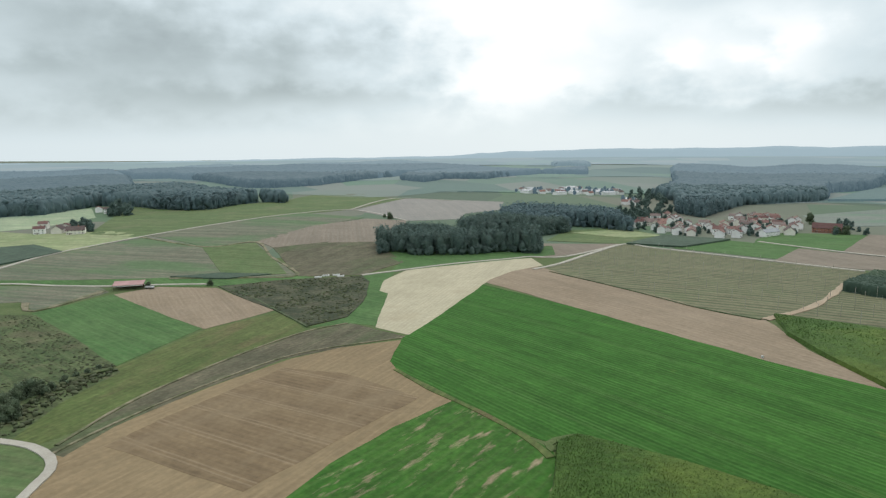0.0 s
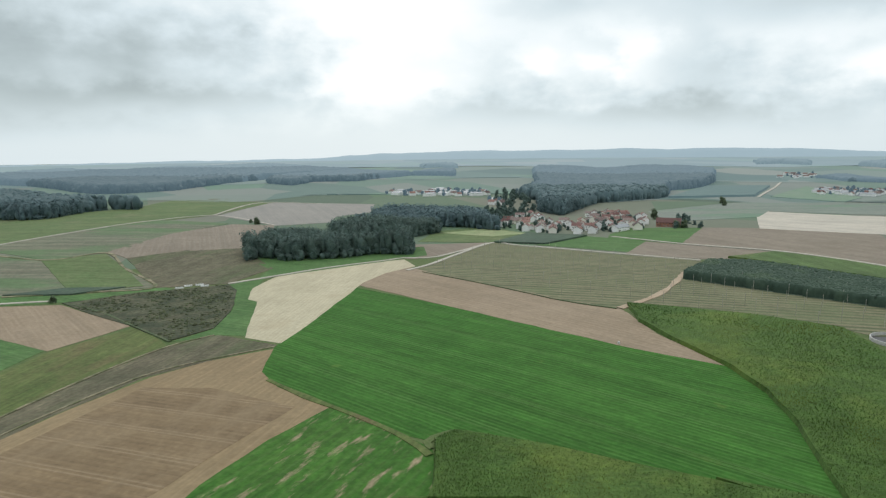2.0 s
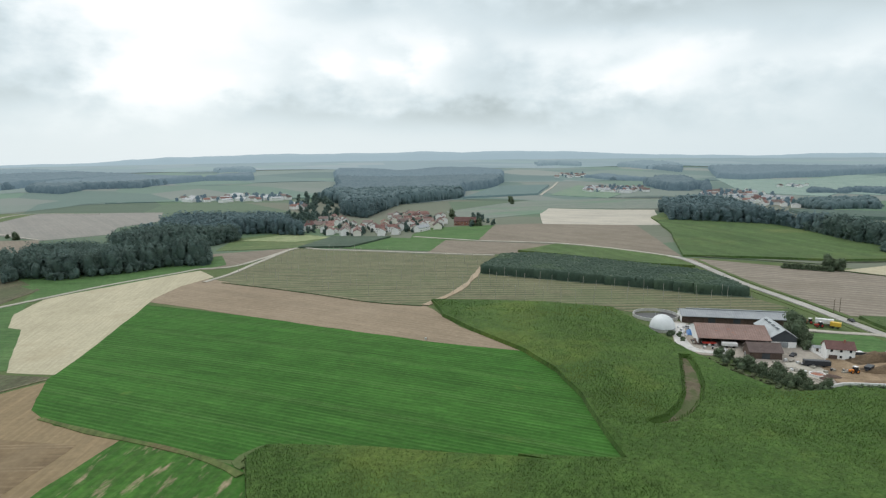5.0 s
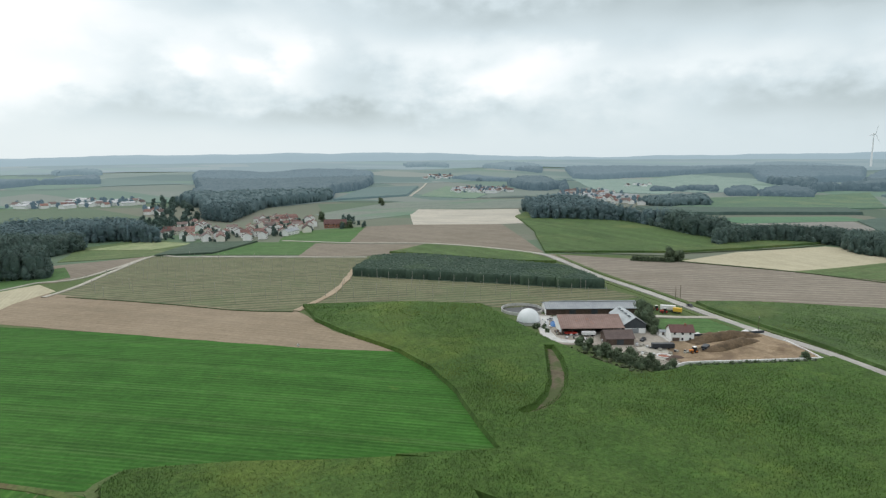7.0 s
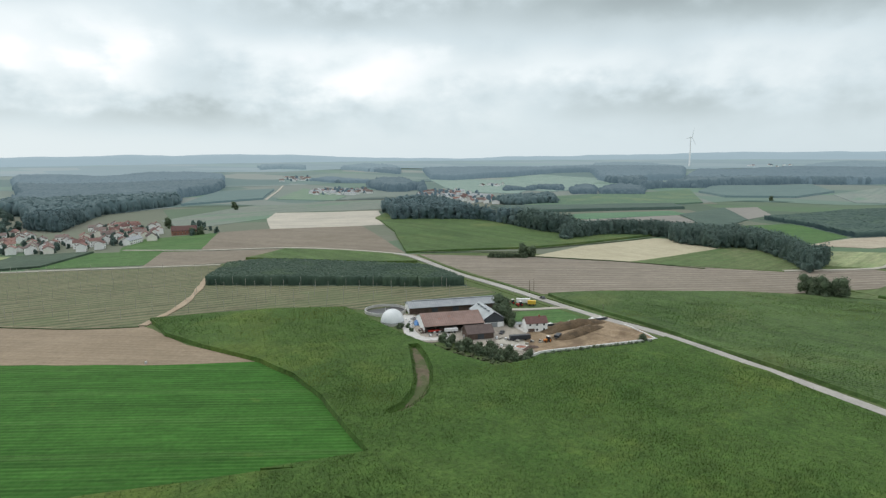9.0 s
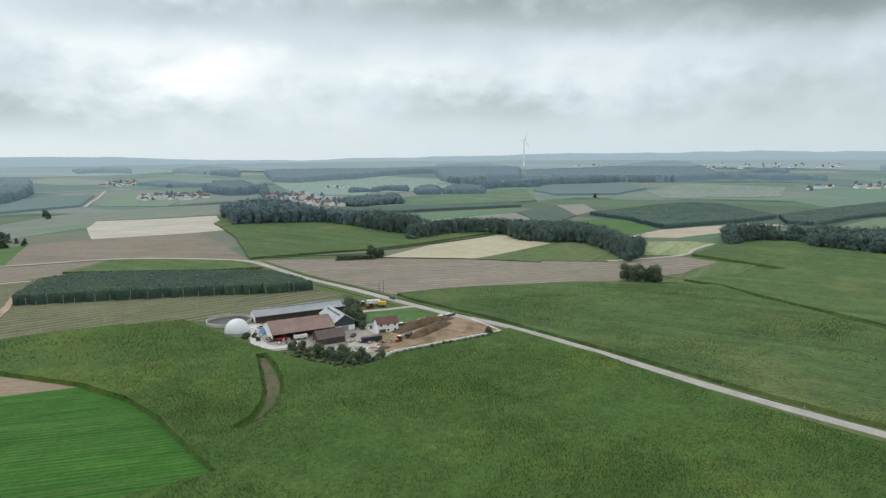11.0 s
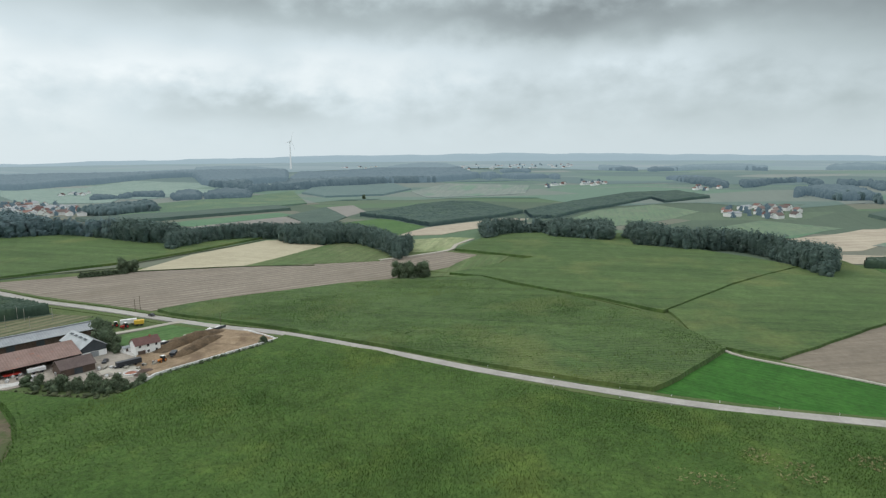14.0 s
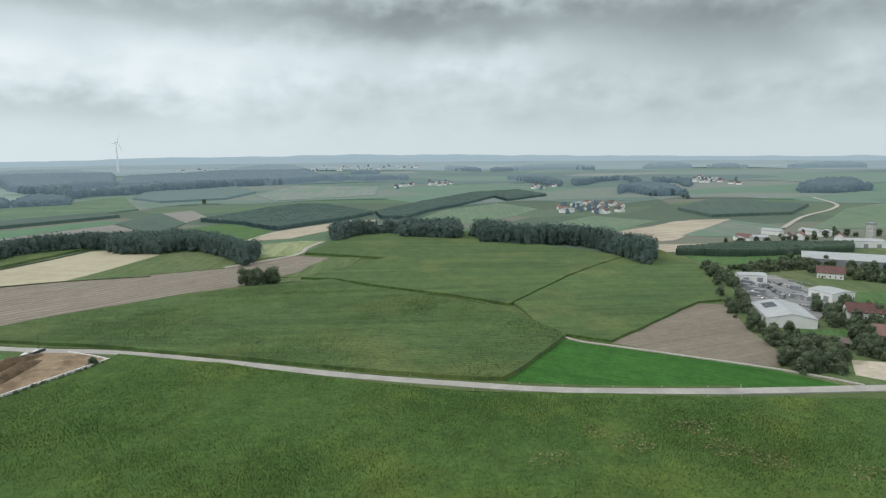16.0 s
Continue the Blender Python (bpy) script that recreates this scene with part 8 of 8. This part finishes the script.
    for k, (poly, n, m) in enumerate((([(147, 1308), (182, 1396), (222, 1343), (293, 1456), (328, 1375), (385, 1344), (342, 1196), (287, 1203), (203, 1231)], 26, 28), ([(290, 1012), (312, 1006), (330, 1062), (306, 1070)], 4, 3),
                                      ([(988, 1078), (1134, 1215), (1226, 1117), (1083, 978)], 30, 18), ([(1037, 811), (1192, 907), (1291, 881), (1136, 681), (957, 562), (960, 631), (1096, 804)], 60, 30),
                                      ([(1364, 1630), (1429, 1560), (1582, 1726), (1527, 1808)], 12, 6), ([(974, -414), (1055, -476), (1023, -561), (921, -525), (884, -475), (898, -415)], 16, 14),
                                      ([(1665, -260), (1639, -302), (1834, -338), (1808, -283)], 4, 4), ([(1751, -372), (1708, -427), (1883, -471), (1921, -408)], 8, 10), ([(1485, -577), (1445, -629), (1574, -685), (1612, -627)], 5, 3),
                                      ([(1471, 933), (1514, 875), (1597, 923), (1551, 985)], 5, 2), ([(2916, -53), (2886, -603), (3462, -722), (3469, -63)], 26, 14), ([(1605, -1111), (1354, -1098), (1511, -1225), (1827, -1306)], 14, 10),
                                      ([(3145, 561), (3076, 324), (3356, 353), (3364, 600)], 8, 3))):
        s = village(poly, n, far, 17, 20 + k)
        green(poly, m, fartree, 11, 40 + k, s, (0.7, 1.1))
    # two farmsteads and a shed in the valley
    for k, (poly, n) in enumerate((([(-427, 646), (-379, 639), (-406, 685), (-459, 696)], 5), ([(-464, 823), (-439, 818), (-473, 878), (-492, 882)], 2))):
        s = village(poly, n, kinds[:4], 15, 70 + k, (20, -70))
    green([(-393, 653), (-369, 649), (-397, 697), (-413, 691)], 12, garden, 7, 73, (), (0.8, 1.1))
    green([(-423, 785), (-406, 806), (-444, 881), (-475, 886)], 16, garden, 8, 74, (), (1.1, 1.5))
    ob = tagged(new("field_shed"), "open field shed with a pale red roof", "shed")
    for i in range(5):
        for y in (-3.8, 3.8):
            part("post", box_bm(-9 + i * 4.5 - 0.12, -9 + i * 4.5 + 0.12, y - 0.12, y + 0.12, -0.5, 3.6), M_TIMBER, ob)
    part("back_wall", box_bm(-9, 9, 3.9, 4.1, -0.5, 3.6), M_TIMBER, ob)
    part("parapet", box_bm(-9.2, 9.2, -4.1, -3.9, 2.6, 3.5), M_WHITE, ob)
    part("roof", prism_bm([(-4.9, 3.5), (4.9, 4.7), (4.9, 4.9), (-4.9, 3.7)], -9.8, 9.8), M_PINKROOF, ob)
    stand(ob, *[(-222.6, 416.1), (-209.9, 420.1)], 8)
    ob = make_trailer(M_SILVER, "grey field trailer beside the shed", 6, 1.0)
    at(ob, *(-203.4, 422.1), 80, 0.2)


M_PINKROOF = surface("pale_red_roofing", (0.36, 0.22, 0.21), (0.44, 0.29, 0.28), big=0.2, fine=1.5, bump=0.1, rows=(90, 1.0, 0.3, (0.3, 0.17, 0.16)), grain=0.15, furrow=0.0)
build_villages()


M_PALEROOF = surface("pale_sheet_roofing", (0.34, 0.36, 0.36), (0.43, 0.45, 0.45), big=0.1, fine=1.5, rough=0.7, bump=0.1, rows=(0, 1.0, 0.25, (0.29, 0.31, 0.31), 3.0), bands=0.3, grain=0.15, furrow=0.0)
M_WORKS = surface("works_yard_paving", (0.17, 0.175, 0.175), (0.27, 0.27, 0.26), big=0.1, fine=0.7, bump=0.2, patch=((0.34, 0.33, 0.31), 0.12, 0.55, 0.7))


def hall(a, b, depth, h, rise, wall, roof, label, solar=False):
    """A works hall with a low pitched roof, gates and a band of windows."""
    n, _ = frame_of(a, b)
    ob = gable_house("works_hall", n, depth, h, h + rise, wall, roof, label, "hall", 0.3, False, False)
    k = max(2, int(n / 9))
    for i in range(k):
        x = -n / 2 + n * (i + 0.5) / k
        part("gate", box_bm(x - 1.8, x + 1.8, -depth / 2 - 0.08, -depth / 2, 0, min(h - 0.6, 3.6)), M_METALDARK, ob)
        part("window_band", box_bm(x - 3.4, x + 3.4, depth / 2, depth / 2 + 0.06, h * 0.6, h * 0.6 + 1.0), M_GLASS, ob)
    if solar:
        s = rise / (depth / 2)
        for i in range(6):
            for j in range(3):
                bm = bmesh.new()
                x0, y0 = -n * 0.34 + i * 1.75, -depth * 0.36 + j * 2.0
                v = []
                for x, y in ((x0, y0), (x0 + 1.65, y0), (x0 + 1.65, y0 + 1.85), (x0, y0 + 1.85)):
                    v.append((x, y, h + rise - abs(y) * s + 0.32))
                lo = [bm.verts.new((p[0], p[1], p[2] - 0.06)) for p in v]
                hi = [bm.verts.new(p) for p in v]
                bm.faces.new(hi), bm.faces.new(lo[::-1])
                for q in range(4):
                    bm.faces.new((lo[q], lo[(q + 1) % 4], hi[(q + 1) % 4], hi[q]))
                part("solar_panel", bm, M_SOLAR, ob)
    return stand(ob, a, b, depth)


def build_town():
    field("gardens", [(418.3, -301.8), (329.1, -251.2), (257.9, -217.4), (225.4, -206.8), (204.4, -190.9), (180.8, -205.9), (169.1, -233.8), (496, -662), (457.7, -481.7), (408.3, -387.4)], M_MEADOW, "grassy gardens and rough ground of the town", layer=0.5, category="lawn")
    field("works_yard", [(368.7, -294.3), (370.3, -328.0), (314.2, -312.2), (283.6, -290.1), (262.2, -258.3), (289.8, -265.7), (293.8, -250.5), (325.6, -264.6)], M_WORKS, "grey works yard with stored stock", layer=2, category="yard")
    field("sand_lot", [(208.6, -227.2), (201.6, -240.1), (185.5, -238.2), (188.9, -220.2), (194.6, -215.4)], M_SAND, "sandy bare lot", layer=2, category="yard")
    field("garden_lawn", [(246.8, -213.0), (253.5, -233.3), (240.9, -280.6), (225.2, -286.7), (209.3, -267.3), (226.3, -242.6), (233.0, -218.1)], M_GREEN_B, "green lawn behind the trees", layer=1, category="lawn")
    field("garden_lawn", [(311.2, -326.0), (312.1, -360.6), (287.6, -363.0), (266.0, -336.6), (290.7, -317.0)], M_GREEN_B, "green lawn behind the hall", layer=1, category="lawn")
    field("garden_lawn", [(418.1, -302.7), (392.2, -308.0), (394.1, -363.9), (361.2, -353.0), (368.7, -294.3), (375.6, -281.4)], M_MEADOW, "green strip above the works", layer=1, category="lawn")
    big = hall((0, 0), (34, 0), 23, 4.6, 2.4, M_WHITE, M_PALEROOF, "large works hall with a pale roof and solar panels", True)
    at(big, 270.5, -246.5, 153)
    hall(*[(354.6, -286.8), (347.4, -302.4)], 12, 5.0, 0.8, M_WHITE, M_PALEROOF, "long white low hall at the yard", False)
    hall(*[(308.2, -298.1), (290.9, -298.2)], 16, 5.5, 1.0, M_WHITE, M_PALEROOF, "white hall with a shallow roof", False)
    hall(*[(408.5, -386.4), (363.5, -435.0)], 40, 6.0, 1.0, M_METALDARK, M_PALEROOF, "very long pale factory hall", False)
    hall(*[(477.2, -500.6), (461, -528)], 22, 6.0, 1.0, M_WHITE, M_PALEROOF, "white factory block behind the hall", False)
    hall(*[(538.7, -434.3), (534, -465)], 14, 4.0, 1.5, M_WHITE, M_PALEROOF, "distant white hall beside the orchard", False)
    ob = tagged(new("silo_tower"), "tall pale concrete silo tower", "tower")
    part("shaft", box_bm(-3.4, 3.4, -3.4, 3.4, -1, 15, 0.2), M_CONCRETE, ob)
    part("head", box_bm(-3.7, 3.7, -3.7, 3.7, 15, 17, 0.2), M_METALDARK, ob)
    for i in range(3):
        part("band", box_bm(-3.45, 3.45, -3.45, 3.45, 3.5 + i * 3.5, 3.8 + i * 3.5), M_METALDARK, ob)
    at(ob, *(513, -567), 20)
    g = "houses at the edge of the town"
    house = gable_house("house", 16, 12, 4.5, 8.0, M_WHITE, M_TILE, "white house with a broad red tiled roof", "house", 0.8, True, True, g)
    stand(house, *[(260.9, -280.1), (253.5, -291.9)], 12)
    m = copy_thing(house, Matrix.Identity(4))
    stand(m, *[(357.0, -352.7), (346.9, -362.5)], 12)
    m = copy_thing(house, Matrix.Identity(4))
    stand(m, *[(223.7, -258.8), (217.3, -267.4)], 12)
    shed = gable_house("garden_house", 9, 6, 2.6, 4.2, M_TIMBER, M_TILE_B, "small brown-roofed garden house", "house", 0.4, False, False)
    stand(shed, *[(226.6, -232.3), (222.4, -238.6)], 6)
    # stock in the yard: rows of pallets and parked cars
    rng = random.Random(9)
    pallet = tagged(new("pallet_stack"), "stack of grey stone slabs on pallets", "stack", "stock in the works yard")
    part("pallet", box_bm(-0.6, 0.6, -0.4, 0.4, 0, 0.15), M_TIMBER, pallet)
    part("load", box_bm(-0.58, 0.58, -0.38, 0.38, 0.15, 1.15, 0.03), M_SLATE, pallet)
    car_w = make_car(M_WHITE, "white car parked in the works yard")
    car_d = make_car(M_DARKPAINT, "dark car parked in the works yard")
    box_ = tagged(new("container"), "grey steel storage container in the yard", "container", "containers in the works yard")
    part("box", box_bm(-3.0, 3.0, -1.2, 1.2, 0.1, 2.6, 0.04), M_METALDARK, box_)
    for x in (-1.5, 0.0, 1.5):
        part("rib", box_bm(x - 0.05, x + 0.05, -1.25, 1.25, 0.1, 2.6), M_SLATE, box_)
    part("door", box_bm(3.0, 3.05, -1.1, 1.1, 0.2, 2.5), M_SLATE, box_)
    rows_ = ([(341.7, -279.6), (289.0, -268.7)], [(349.6, -292.4), (301.8, -288.1)], [(350.3, -306.2), (315.8, -305.3)], [(324.7, -268.0), (309.8, -267.6)], [(350.8, -322.4), (331.7, -324.7)], [(294.3, -273.5), (282.0, -281.0)], [(304.9, -287.1), (296.0, -294.5)], [(348.8, -288.3), (310.2, -266.0)], [(342.3, -295.9), (307.1, -280.3)], [(318.6, -296.3), (291.0, -289.7)])
    fresh = {pallet, car_w, car_d, box_}
    for a, b in rows_:
        n = int(math.hypot(b[0] - a[0], b[1] - a[1]) / 1.7)
        for i in range(n):
            f = (i + 0.5) / n
            x, y = a[0] + (b[0] - a[0]) * f + rng.uniform(-0.8, 0.8), a[1] + (b[1] - a[1]) * f + rng.uniform(-0.8, 0.8)
            k = rng.choice((pallet,) * 12 + (car_w, car_d, box_))
            m = pose_on(x, y, rng.choice((30, 120)) + rng.uniform(-5, 5), 0.3)
            if k in fresh:
                fresh.discard(k)
                k.matrix_basis = m
            else:
                copy_thing(k, m)
    # hops in close rows behind the works, a meadow before them
    vines([(466.7, -313.3), (449.2, -357.5), (448.1, -412.9), (451.2, -481.2), (478.4, -509.7), (491.5, -452.1), (498.4, -396.1), (485.0, -327.6)], "tall dark green hops in close rows behind the works", 7.0, 3.6, 1.2, 75, 12)
    field("meadow", [(435.9, -313.3), (411.1, -327.6), (410.0, -378.3), (420.2, -401.2), (439.6, -463.1), (451.2, -481.2), (448.1, -412.9), (449.2, -357.5), (462.7, -320.9)], M_GREEN_B, "bright green meadow before the hops", layer=2)


build_town()


def build_town_edge():
    """Low houses beyond the works, and shrubs filling the gardens."""
    far = [far_house(13, 9, 4.5, 7.6, M_WHITE, M_TILE, "white house with a red roof beyond the works", "houses beyond the works"),
           far_house(20, 11, 4.5, 6.6, M_WHITE, M_PALEROOF, "low white hall with a pale roof beyond the works", "houses beyond the works")]
    s = village([(543.1, -419.9), (582, -469), (577, -544), (536, -555), (509, -527), (517, -475), (525.7, -417.5)], 7, far, 16, 91)
    shrub = [make_tree("shrub", 81 + i, h, w, 260, 0.6, None, "dense green garden shrub at the edge of the town", False, "shrubs of the town gardens") for i, (h, w) in enumerate(((5, 6), (7, 7), (9, 8)))]
    for k, (poly, n) in enumerate((([(409.0, -296.3), (337.3, -269.7), (250.9, -218.1), (215.6, -201.0), (235.4, -215.6), (265.8, -225.5), (301.5, -246.3), (355.3, -283.8)], 34), ([(531.2, -397.4), (520, -492), (527, -553), (530, -600), (565, -593), (564, -504)], 26), ([(394.1, -363.9), (342.8, -363.0), (332.0, -398.2), (371.2, -444.0), (411.3, -400.9)], 34),
                                   ([(241.8, -224.4), (209.2, -224.9), (196.2, -211.6), (203.0, -191.0), (216.5, -197.5)], 20), ([(285.9, -280.9), (281.3, -299.4), (239.8, -304.5), (227.8, -276.5), (247.0, -257.2)], 26), ([(234.5, -251.1), (221.8, -282.6), (200.8, -256.8), (210.2, -231.9)], 22), ([(395.6, -315.4), (408.3, -387.4), (388.9, -379.4), (373.4, -311.9)], 26))):
        green(poly, n, shrub, 3.5, 95 + k, s, (0.7, 1.15))


build_town_edge()
